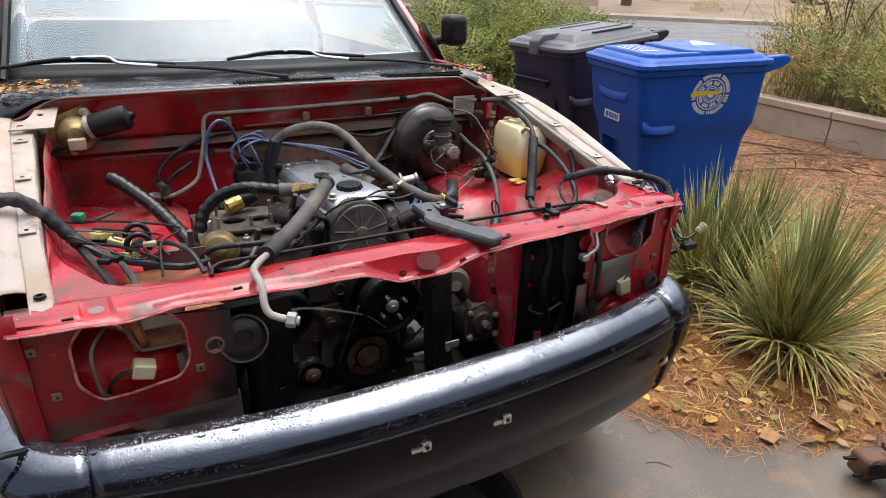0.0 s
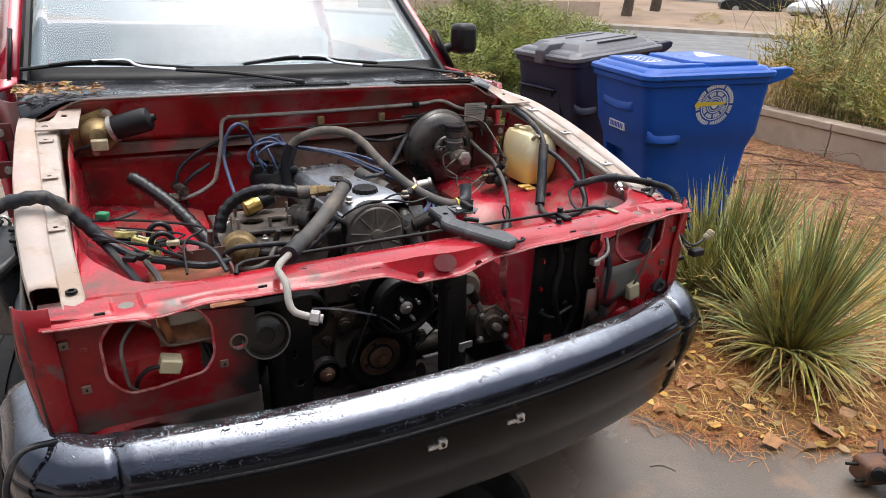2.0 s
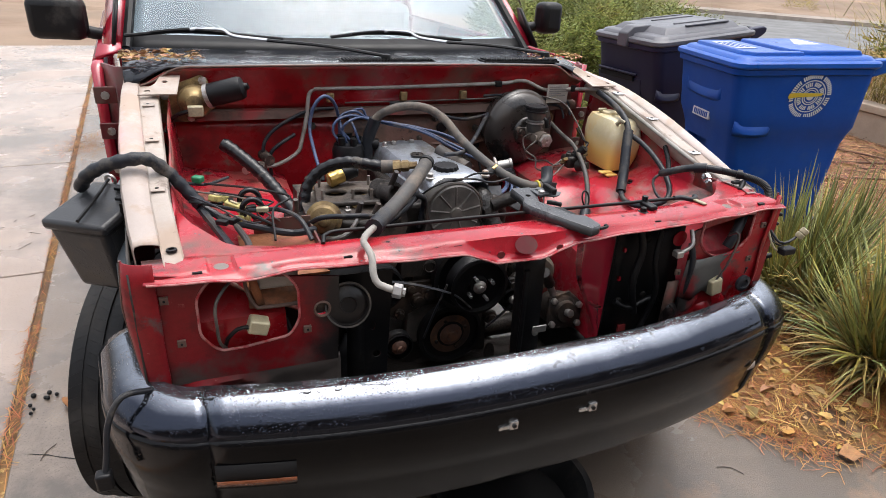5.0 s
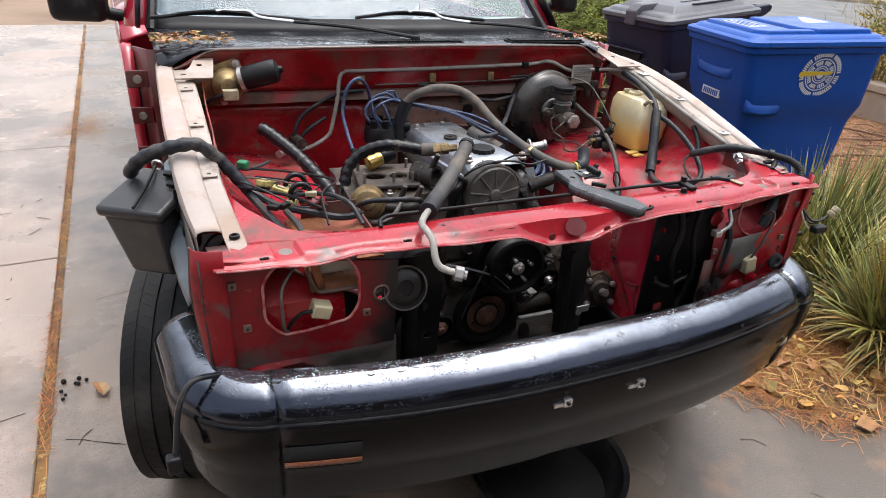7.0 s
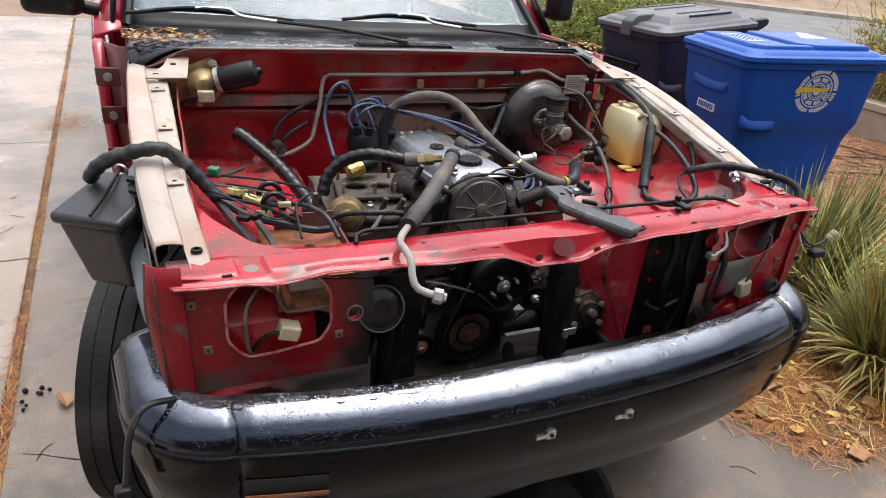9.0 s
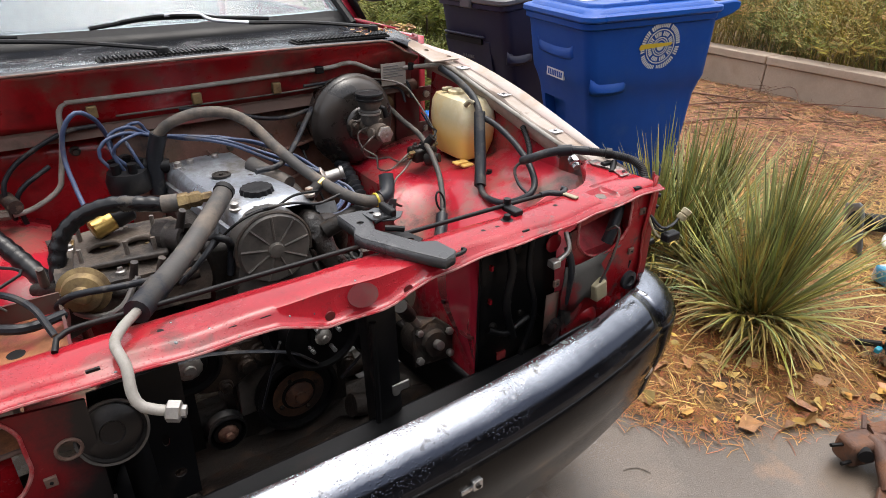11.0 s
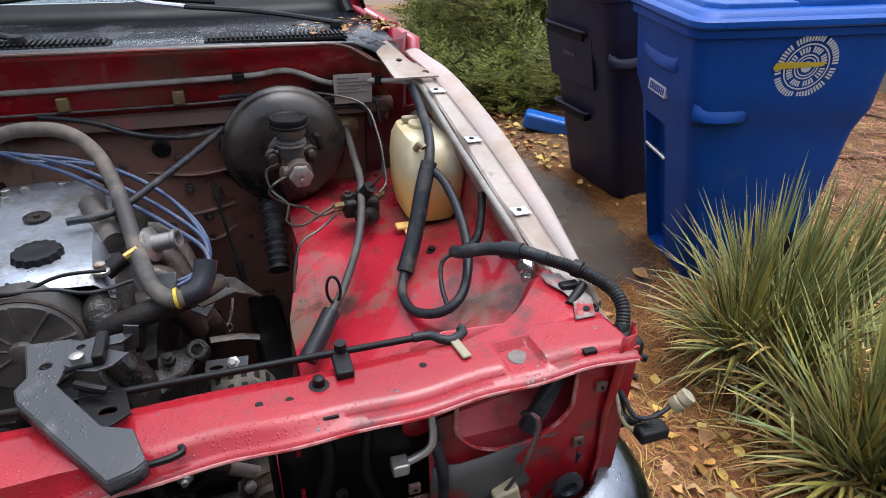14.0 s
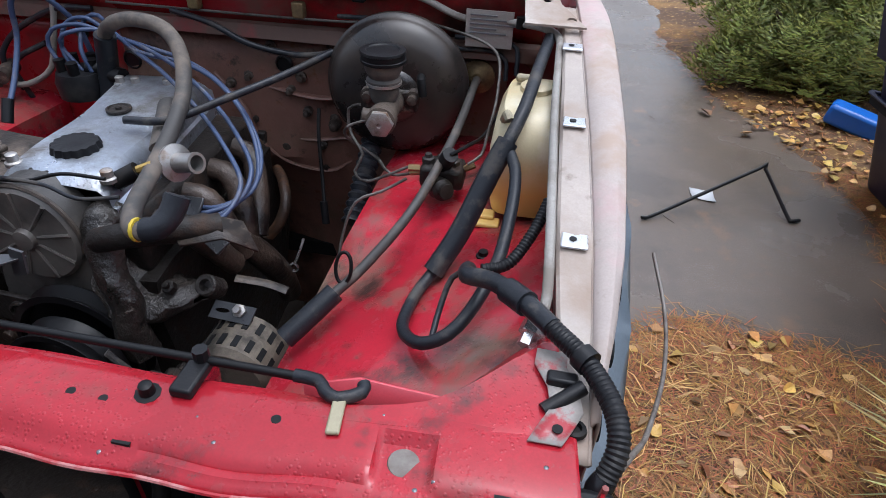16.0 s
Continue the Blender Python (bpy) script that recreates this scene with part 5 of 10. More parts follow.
pulley("water_pump_pulley", (0.036, 0.275, 0.672), 0.088, 0.045, BLACK, 0.02, STEEL, studs=4, label="black water pump pulley with four bright studs", grooves=1)
pulley("water_pump_pulley", (0.030, 0.330, 0.678), 0.112, 0.03, BLACK, 0.03, None, grooves=1)
pulley("alternator_pulley", (0.163, 0.30, 0.598), 0.040, 0.03, BLACK, 0.014, STEEL, grooves=1)
pulley("idler_pulley", (-0.204, 0.262, 0.523), 0.042, 0.03, BLACK, 0.022, IRON_RUST, label="idler pulley with a rusty centre", grooves=1)
pulley("compressor_pulley", (-0.245, 0.31, 0.685), 0.068, 0.035, BLACK, 0.028, STEEL, grooves=2)
part("compressor_body", jitter(lathe([(0.055, 0), (0.06, 0.03), (0.055, 0.16), (0.03, 0.18)], Matrix.Translation((-0.245, 0.33, 0.685)) @ Matrix.Rotation(radians(-90), 4, "X"), 20), 0.004, 20), GREASE, engine)
part("drive_belt", tube([(-0.30, 0.29, 0.72), (-0.2, 0.29, 0.715), (-0.05, 0.285, 0.66), (0.02, 0.285, 0.60)], 0.006, 6, flat=0.5), RUBBER, engine)
part("drive_belt", tube([(-0.11, 0.32, 0.50), (-0.08, 0.31, 0.60), (-0.055, 0.30, 0.68)], 0.006, 6, flat=0.5), RUBBER, engine)
part("drive_belt", tube([(0.09, 0.32, 0.50), (0.15, 0.31, 0.56), (0.19, 0.31, 0.61), (0.16, 0.31, 0.64), (0.11, 0.30, 0.72)], 0.006, 6, flat=0.5), RUBBER, engine)
bm = lathe([(0.058, 0), (0.068, 0.01), (0.068, 0.09), (0.05, 0.10)], Matrix.Translation((0.268, 0.352, 0.637)) @ Matrix.Rotation(radians(-90), 4, "X"), 28)
alt = part("alternator", bm, ALT, engine, "dirty finned alternator")
for k in range(18):
    a = 2 * math.pi * k / 18
    part("vent", box(0.060, 0.0690, -0.005, 0.005, 0.016, 0.040, Matrix.Translation((0.268, 0.352, 0.637)) @ Matrix.Rotation(radians(-90), 4, "X") @ Matrix.Rotation(a, 4, "Z")), DARK, alt)
    part("vent", box(0.060, 0.0690, -0.005, 0.005, 0.056, 0.080, Matrix.Translation((0.268, 0.352, 0.637)) @ Matrix.Rotation(radians(-90), 4, "X") @ Matrix.Rotation(a, 4, "Z")), DARK, alt)
# accessory bracket at the front of the head, caked in dirt
rows = []
for i in range(37):
    t = i / 36
    cx, cy = np.interp(t, (0, 0.3, 0.6, 1), (0.070, 0.080, 0.130, 0.205)), np.interp(t, (0, 0.3, 0.6, 1), (0.440, 0.395, 0.405, 0.432))
    cz, half = np.interp(t, (0, 0.3, 0.6, 1), (0.880, 0.805, 0.735, 0.742)), np.interp(t, (0, 0.25, 0.55, 0.85, 1), (0.027, 0.032, 0.062, 0.048, 0.020))
    row = []
    for k in range(25):
        a = 2 * math.pi * k / 24
        r_ = half * (1 + 0.22 * noise.noise(V((t * 7, math.cos(a) * 1.4, math.sin(a) * 1.4))))
        p = V((cx + 0.35 * r_ * math.cos(a), cy + r_ * math.cos(a), cz + 0.42 * r_ * math.sin(a)))
        row.append(p + noise.noise_vector(p * 45) * 0.005 + noise.noise_vector(p * 130) * 0.0022)
    rows.append(row)
part("accessory_bracket", sheet(rows), OILY, engine, "cast bracket caked in oily dirt", solid=0.002)
part("bracket_eye", lathe([(0.019, -0.03), (0.019, 0.012), (0.016, 0.015), (0.010, 0.015), (0.009, 0.0)], aim((0.208, 0.446, 0.752), (0.208, 0.384, 0.816)), 20), OILY, engine)
part("adjuster_tab", plate([(-0.040, -0.014), (0.034, -0.018), (0.040, 0.012), (-0.034, 0.016)], [ring(-0.018, 0, 0.013, 0.004, 10)], aim((0.252, 0.432, 0.715), (0.252, 0.36, 0.803)), 0.004), WORN_STEEL, engine, "worn slotted adjuster tab")
part("adjuster_bolt", lathe([(0.012, 0.004), (0.012, 0.012), (0.007, 0.014), (0.006, 0.022)], aim((0.264, 0.436, 0.715), (0.264, 0.36, 0.805)), 6), STEEL, engine)
part("adjuster_arm", tube([(0.225, 0.50, 0.73), (0.275, 0.51, 0.72), (0.315, 0.51, 0.71)], 0.010, 6, flat=0.4), DUSTY_CAST, engine)
part("starter_lead", tube([(0.262, 0.86, 0.90), (0.268, 0.83, 0.85), (0.280, 0.80, 0.78), (0.294, 0.762, 0.715)], 0.004, 8), BLACK, engine)
part("lead_end", rod((0.290, 0.770, 0.735), (0.297, 0.756, 0.690), 0.008, 10), BLACK_PL, engine)
part("exhaust_pipe", tube([(0.13, 0.90, 0.72), (0.165, 0.85, 0.725), (0.190, 0.80, 0.70), (0.180, 0.775, 0.66), (0.157, 0.767, 0.629)], 0.012, 12), RUST_DARK, engine, "rusty curved pipe")
part("cross_pipe", tube([(0.02, 0.72, 0.66), (0.08, 0.735, 0.645), (0.13, 0.76, 0.632), (0.157, 0.767, 0.629)], 0.011, 10), BROWN_CAST, engine)
part("downpipe", tube([(0.16, 0.55, 0.80), (0.21, 0.60, 0.72), (0.225, 0.66, 0.62), (0.20, 0.74, 0.50)], 0.026, 14), BROWN_CAST, engine, "brown exhaust downpipe")
for k in range(4):
    part("exhaust_runner", jitter(tube([(0.12, 0.47 + 0.09 * k, 0.855), (0.165, 0.475 + 0.085 * k, 0.845), (0.195, 0.50 + 0.06 * k, 0.79), (0.205, 0.54 + 0.03 * k, 0.73)], 0.021, 12), 0.003, 40, k), BROWN_CAST, engine, "brown cast exhaust runner")
part("hanger_ring", tube([(0.251 + 0.008 * math.cos(a), 0.675, 0.626 + 0.010 * math.sin(a)) for a in np.linspace(0, 6.283, 13)], 0.0024, 6), CHROME, engine)
part("hanger_stem", tube([(0.253, 0.675, 0.636), (0.262, 0.685, 0.66), (0.268, 0.70, 0.685)], 0.003, 6), CHROME, engine)
part("shield_slab", plate([(-0.035, -0.014), (0.034, -0.020), (0.040, 0.012), (-0.030, 0.016)], [], aim((0.155, 0.50, 0.872), (0.165, 0.40, 0.97)), 0.006), WORN_STEEL, engine, bevel=0.002)
part("shield_slab", plate([(-0.045, 0.014), (-0.040, -0.014), (0.045, -0.024), (0.048, 0.006)], [], aim((0.205, 0.48, 0.845), (0.215, 0.38, 0.945)) @ Matrix.Rotation(radians(-30), 4, "Z"), 0.006), WORN_STEEL, engine, bevel=0.002)
for c in ((0.112, 0.412, 0.768), (0.165, 0.405, 0.775), (0.078, 0.395, 0.845)):
    part("bracket_bolt", lathe([(0.011, -0.01), (0.011, 0.004), (0.006, 0.005), (0.005, 0.012)], aim(c, V(c) + V((0, -0.6, 1))), 6), GREASE, engine)
part("bracket_arm", jitter(jitter(tube([(0.09, 0.44, 0.90), (0.085, 0.40, 0.885), (0.10, 0.37, 0.84), (0.125, 0.35, 0.77), (0.13, 0.35, 0.68)], 0.024, 18, step=0.006), 0.010, 16, 2), 0.004, 70), OILY, engine)
part("coolant_elbow", tube([(0.10, 0.37, 0.88), (0.16, 0.36, 0.905), (0.22, 0.38, 0.91), (0.27, 0.42, 0.90)], 0.019, 12), GREASE, engine)
part("heat_shield", sheet([[V((0.20, 0.40, 0.905)), V((0.24, 0.43, 0.91)), V((0.29, 0.45, 0.89))], [V((0.24, 0.36, 0.90)), V((0.29, 0.39, 0.90)), V((0.33, 0.41, 0.87))]]), DUSTY_CAST, engine, solid=0.004)
part("thermostat_neck", lathe([(0.017, 0), (0.030, 0.004), (0.030, 0.009), (0.016, 0.014), (0.014, 0.046), (0.0165, 0.049), (0.0165, 0.056), (0.012, 0.056), (0.011, 0.03)], aim((0.160, 0.50, 0.948), (0.245, 0.475, 0.972)), 24, cap=False), STEEL, engine, "bright metal coolant neck")
part("temperature_sender", rod((0.10, 0.44, 0.94), (0.13, 0.455, 0.955), 0.014, 12), BLACK, engine)
part("sender_tip", rod((0.13, 0.455, 0.955), (0.15, 0.465, 0.962), 0.007, 8), BRASS, engine)
part("spark_tube", rod((0.10, 0.56, 0.93), (0.05, 0.68, 0.955), 0.020, 14), RUBBER_GREY, engine)
# inlet side: bare carburettor flange, studs, diaphragm, solenoid
bm = box(-0.42, -0.16, 0.38, 0.64, 0.80, 0.885)
bmesh.ops.subdivide_edges(bm, edges=bm.edges[:], cuts=5, use_grid_fill=True)
part("inlet_manifold", jitter(bm, 0.016, 16, 2), DUSTY_CAST, engine, "dusty brown inlet manifold with an open flange")
part("carburettor_flange", plate([(-0.39, 0.43), (-0.22, 0.41), (-0.20, 0.56), (-0.37, 0.58)], [ring(-0.325, 0.50, 0.030, 0.026, 16), ring(-0.26, 0.49, 0.026, 0.024, 16)], Matrix.Translation((0, 0, 0.895)), 0.012), DUSTY_CAST, engine, bevel=0.004)
for x, y in ((-0.37, 0.45), (-0.36, 0.55), (-0.24, 0.43), (-0.22, 0.54), (-0.29, 0.44)):
    part("flange_stud", rod((x, y, 0.90), (x, y, 0.935), 0.0045, 8), DULL_PIPE, engine)
part("vacuum_diaphragm", lathe([(0.02, -0.03), (0.045, -0.022), (0.047, -0.014), (0.038, -0.01), (0.034, 0.006), (0.018, 0.010), (0.012, 0.024), (0.008, 0.026)], aim((-0.385, 0.365, 0.885), (-0.42, 0.25, 0.905)), 28), ZINC, engine, "round zinc vacuum diaphragm")
m = aim((-0.335, 0.545, 0.925), (-0.25, 0.565, 0.948))
part("solenoid", lathe([(0.016, 0), (0.021, 0.004), (0.021, 0.045), (0.016, 0.048)], m, 20), BRASS, engine, "gold solenoid valve")
part("solenoid_cap", lathe([(0.019, 0.047), (0.021, 0.052), (0.021, 0.085), (0.015, 0.09)], m, 16), BLACK_PL, engine)
part("solenoid_bracket", box(-0.33, -0.27, 0.53, 0.56, 0.89, 0.905), ZINC, engine, bevel=0.002)
part("coolant_outlet", lathe([(0.034, 0), (0.034, 0.03), (0.028, 0.035), (0.028, 0.06), (0.031, 0.062), (0.031, 0.07), (0.023, 0.07), (0.022, 0.03)], aim((-0.215, 0.47, 0.915), (-0.165, 0.39, 0.925)), 24, cap=False), DUSTY_CAST, engine)
part("manifold_pipe", tube([(-0.46, 0.50, 0.85), (-0.40, 0.44, 0.86), (-0.30, 0.37, 0.86), (-0.18, 0.36, 0.87)], 0.013, 10), GREASE, engine)
part("linkage", tube([(-0.42, 0.40, 0.85), (-0.38, 0.36, 0.835), (-0.33, 0.34, 0.85), (-0.29, 0.35, 0.90)], 0.006, 8), STEEL, engine)
for a, b in (((-0.30, 0.36, 0.88), (-0.29, 0.35, 0.93)), ((-0.25, 0.37, 0.88), (-0.24, 0.36, 0.92)), ((-0.44, 0.47, 0.87), (-0.44, 0.46, 0.91)), ((-0.19, 0.42, 0.94), (-0.18, 0.40, 0.99))):
    part("vacuum_port", rod(a, b, 0.009, 10, r2=0.007), DUSTY_CAST, engine)
part("distributor_cap", lathe([(0.05, 0), (0.052, 0.03), (0.045, 0.05), (0.018, 0.055)], Matrix.Translation((-0.217, 0.80, 0.905)), 20), BLACK_PL, engine, "black distributor cap")
for k in range(5):
    a = 2 * math.pi * k / 5
    part("cap_tower", rod((-0.217 + 0.03 * math.cos(a), 0.80 + 0.03 * math.sin(a), 0.95), (-0.217 + 0.032 * math.cos(a), 0.80 + 0.032 * math.sin(a), 0.98), 0.011, 10), BLACK, engine)
part("breather_elbow", tube([(-0.15, 0.80, 0.93), (-0.165, 0.81, 0.955), (-0.20, 0.80, 0.962)], 0.017, 12), BLACK_PL, engine)
part("breather_valve", rod((-0.12, 0.795, 0.95), (-0.155, 0.80, 0.955), 0.018, 12), BLACK_PL, engine)

# steering box, brace, side plate behind the bumper
box_ = thing("steering_box", "rusty steering gearbox with a splined shaft", "steering gear")
m = aim((0.305, 0.262, 0.565), (0.300, 0.15, 0.60))
part("housing", jitter(lathe([(0.05, -0.05), (0.056, 0), (0.054, 0.03), (0.035, 0.036), (0.03, 0.05)], m, 24), 0.005, 30), GREASE, box_)
part("cover_plate", plate([(-0.06, -0.05), (0.05, -0.055), (0.062, 0.02), (0.02, 0.06), (-0.05, 0.045)], [], m @ Matrix.Translation((0, 0, 0.02)), 0.012), GREASE, box_, bevel=0.004)
part("adjuster", lathe([(0.022, 0.03), (0.022, 0.045), (0.012, 0.047), (0.012, 0.07), (0.005, 0.072)], m, 12), STEEL, box_)
for x, y in ((-0.045, -0.035), (0.04, -0.04), (0.048, 0.015), (-0.035, 0.035)):
    part("cover_bolt", lathe([(0.010, 0.03), (0.010, 0.042), (0.006, 0.044)], m @ Matrix.Translation((x, y, 0)), 6), STEEL, box_)
part("input_shaft", rod((0.29, 0.27, 0.60), (0.22, 0.22, 0.70), 0.011, 10), STEEL, box_)
part("joint", rod((0.235, 0.228, 0.68), (0.20, 0.21, 0.73), 0.017, 10), GREASE, box_)

brace = thing("latch_brace", "black pressed steel latch brace", "brace")
rows = [[V((x - 0.012 * (z - 0.57) / 0.3, y, z)) for x, y in ((0.040, 0.075), (0.044, 0.045), (0.062, 0.040), (0.085, 0.042), (0.104, 0.050), (0.106, 0.08))] for z in (0.56, 0.65, 0.75, 0.84, 0.875)]
part("channel", sheet(rows), BLACK, brace, solid=0.003)
part("edge_strip", tube([(0.045, 0.042, 0.57), (0.043, 0.040, 0.70), (0.040, 0.040, 0.845)], 0.007, 8), BLACK, brace)
part("brace_bolt", lathe([(0.009, 0), (0.009, 0.006), (0.005, 0.008)], Matrix.Translation((0.085, 0.042, 0.66)) @ FACING, 8), STEEL, brace)
part("clip", box(0.075, 0.115, 0.035, 0.04, 0.66, 0.68), STEEL, brace, bevel=0.002)
plate_t = thing("radiator_side_plate", "tapered red radiator side plate", "panel")
rows = []
for k in range(15):
    z = 0.905 - 0.36 * k / 14
    back = np.interp(z, (0.545, 0.615, 0.68, 0.72, 0.905), (0.084, 0.155, 0.232, 0.250, 0.262))
    rows.append([V((0.314 + 0.016 * f + 0.010 * math.sin(math.pi * f) * smooth_step(0.86, 0.74, z), 0.075 + (back - 0.075) * f, min(z, 0.905 - 0.62 * (back - 0.075) * f))) for f in (0, 0.25, 0.5, 0.75, 1)])
part("plate", sheet(rows), RED_BODY, plate_t, solid=0.003)
part("plate_hole", rod((0.324, 0.222, 0.69), (0.330, 0.222, 0.69), 0.006, 10), DARK, plate_t)
part("crease", tube([(0.318, 0.14, 0.655), (0.315, 0.11, 0.66), (0.312, 0.085, 0.672)], 0.004, 6), RED_DULL, plate_t)
part("edge", sheet([[V((0.311, 0.070, z)), V((0.320, 0.076, z))] for z in (0.91, 0.83, 0.75, 0.67, 0.55)]), BLACK, plate_t, solid=0.002)
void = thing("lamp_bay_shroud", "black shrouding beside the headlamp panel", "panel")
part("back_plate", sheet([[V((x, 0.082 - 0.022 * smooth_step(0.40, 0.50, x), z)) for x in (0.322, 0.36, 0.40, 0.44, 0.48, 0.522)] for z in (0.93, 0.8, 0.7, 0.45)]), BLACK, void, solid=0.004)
for z in (0.84, 0.755):
    part("slot", box(0.345, 0.351, 0.070, 0.079, z, z + 0.012), RED, void)
part("red_tab", box(0.38, 0.405, 0.075, 0.11, 0.585, 0.605), RED, void)
part("peep_hole", lathe([(0.022, 0), (0.022, 0.002), (0.019, 0.003)], Matrix.Translation((0.503, 0.052, 0.872)) @ FACING, 20), RED, void, "red panel seen through a round hole")
for k, (x, z) in enumerate(((0.42, 0.87), (0.40, 0.74), (0.44, 0.70), (0.36, 0.69))):
    part("shroud_bolt", lathe([(0.010, 0), (0.010, 0.006), (0.006, 0.009)], Matrix.Translation((x, 0.078, z)) @ FACING, 8), GREASE, void)
part("lower_strip", sheet([[V((x, 0.03, z)) for x in (0.476, 0.495, 0.513)] for z in (0.755, 0.70, 0.62)]), TAN, void, solid=0.004)
# grey primed sheet under the lamp opening
part("primed_sheet", jitter(sheet([[V((0.512 + (0.190 - 0.03 * math.sin(j * 1.7)) * i / 5, 0.018 - 0.006 * math.sin(i), 0.824 - (0.115 + 0.016 * math.sin(i * 2.1)) * j / 4)) for i in range(6)] for j in range(5)]), 0.006, 10), PRIMER, void, "grey primed lower lamp panel", solid=0.003)
part("rubber_bung", lathe([(0.024, 0), (0.024, 0.008), (0.014, 0.010), (0.012, 0.004)], Matrix.Translation((0.715, 0.0, 0.735)) @ FACING, 20), RUBBER, void)

# horn
horn = thing("horn", "round dusty black horn on a bracket", "horn")
m = aim((-0.402, 0.03, 0.828), (-0.402, -0.06, 0.858))
part("disc", lathe([(0.025, -0.02), (0.040, -0.012), (0.048, 0.0), (0.049, 0.006), (0.045, 0.007), (0.042, 0.002), (0.036, 0.006), (0.018, 0.010), (0.016, 0.007), (0.004, 0.007)], m, 36), DUSTY_BLACK, horn)
part("rim", lathe([(0.0485, 0.004), (0.0505, 0.005), (0.0505, 0.009), (0.0465, 0.009)], m, 36, cap=False), RUBBER_GREY, horn, "pale worn rim")
part("bracket", sheet([[V((-0.40, 0.05, z)), V((-0.385, 0.047, z)), V((-0.36, 0.05, z))] for z in (0.85, 0.74, 0.60)]), BLACK, horn, solid=0.004)
apron = thing("radiator_mount_plate", "black radiator mounting plate with slots", "panel")
part("plate", plate([(-0.42, 0.88), (-0.29, 0.88), (-0.30, 0.60), (-0.46, 0.60)], [ring(-0.335, 0.74, 0.006, 0.013, 12), ring(-0.325, 0.66, 0.010, n=12), ring(-0.425, 0.64, 0.008, n=12)], facing(0.07), 0.003), BLACK, apron)
part("leg", sheet([[V((-0.39 + w - 0.05 * t, 0.05, 0.74 - 0.15 * t)) for w in (-0.015 - 0.02 * t, 0.0, 0.015 + 0.02 * t)] for t in (0, 0.5, 1)]), BLACK, apron, solid=0.004)
# near-black sheet added to back the gap behind the plate
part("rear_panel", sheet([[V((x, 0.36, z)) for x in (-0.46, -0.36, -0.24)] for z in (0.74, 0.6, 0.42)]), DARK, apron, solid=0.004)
skid = thing("skid_plate", "oily brown skid plate below the engine", "skid plate")
rows = [[V((x, y, z)) for x in np.linspace(-0.28, 0.22, 12)] for y, z in ((0.02, 0.44), (0.06, 0.46), (0.12, 0.455), (0.2, 0.41), (0.4, 0.33), (0.7, 0.28))]
part("plate", jitter(sheet(rows), 0.008, 9), GREASE, skid, solid=0.006)
part("rib", tube([(-0.26, 0.03, 0.452), (-0.1, 0.07, 0.47), (-0.04, 0.12, 0.47), (0.05, 0.13, 0.465), (0.2, 0.1, 0.46)], 0.012, 8), DUSTY_CAST, skid)
pipe_t = thing("cross_tube", "dark steel tube under the engine", "pipe")
part("tube", rod((0.10, 0.30, 0.42), (0.36, 0.30, 0.33), 0.030, 16), GREASE, pipe_t)

# hood latch lying on the support bar
latch = thing("hood_latch", "black pressed steel bonnet latch bracket", "latch")
ARM = [(0.061, 0.107), (0.056, 0.124), (0.066, 0.140), (0.056, 0.192), (0.107, 0.190), (0.112, 0.160), (0.098, 0.121), (0.150, 0.052), (0.182, 0.040), (0.196, -0.002), (0.186, -0.012), (0.161, -0.020), (0.110, 0.045)]
bm = plate(ARM, [ring(0.083, 0.152, 0.007, 0.005, 12)], Matrix.Translation((0, 0, 0.964)), 0.004)
for v in bm.verts:
    v.co.z += 0.16 * max(0, v.co.y)
part("arm", bm, WORN_STEEL, latch, bevel=0.0015)
# folded skirt along the arm's outer edges
loop = [V((x, y, 0.966 + 0.16 * max(0, y))) for x, y in (ARM[3], ARM[2], ARM[1], ARM[0], ARM[12], ARM[11], ARM[10], ARM[9])]
part("skirt", sheet([[q + V((0, 0, -d)) for q in loop] for d in (0.0, 0.010, 0.019)]), WORN_STEEL, latch, solid=0.002)
part("hook_plate", plate([(0.100, 0.192), (0.118, 0.184), (0.135, 0.190), (0.140, 0.182), (0.152, 0.186), (0.179, 0.189), (0.162, 0.168), (0.142, 0.166), (0.132, 0.160), (0.150, 0.158), (0.173, 0.145), (0.157, 0.126), (0.140, 0.120), (0.120, 0.128), (0.104, 0.142)], [ring(0.118, 0.172, 0.005, n=10)], Matrix.Translation((0, 0, 0.994)), 0.003), WORN_STEEL, latch, bevel=0.0008)
part("catch_bar", box(0.137, 0.150, 0.128, 0.178, 0.997, 1.012), BLACK, latch, bevel=0.003)
part("under_plate", plate([(0.112, 0.150), (0.165, 0.118), (0.175, 0.075), (0.150, 0.056), (0.118, 0.095)], [ring(0.150, 0.085, 0.010, 0.007, 10)], Matrix.Translation((0, 0, 0.962)), 0.004), BLACK, latch, bevel=0.001)
part("lever", tube([(0.118, 0.118, 0.985), (0.135, 0.108, 0.984), (0.150, 0.104, 0.980)], 0.006, 8), BLACK, latch)
part("upright_tab", plate([(0.158, 0.97), (0.176, 0.975), (0.182, 1.006), (0.166, 1.010)], [], facing(0.185), 0.003), WORN_STEEL, latch)
part("pivot", lathe([(0.008, 0), (0.008, 0.006), (0.004, 0.008)], Matrix.Translation((0.118, 0.148, 0.997)), 12), STEEL, latch)
part("spring", tube([(0.106, 0.135, 0.992), (0.125, 0.130, 1.0), (0.146, 0.132, 0.996)], 0.003, 6), BLACK, latch)
part("cable_eye", tube([(0.186, 0.004, 0.952), (0.215, 0.006, 0.953), (0.228, 0.012, 0.953), (0.226, 0.020, 0.953)], 0.004, 8), BLACK, latch)
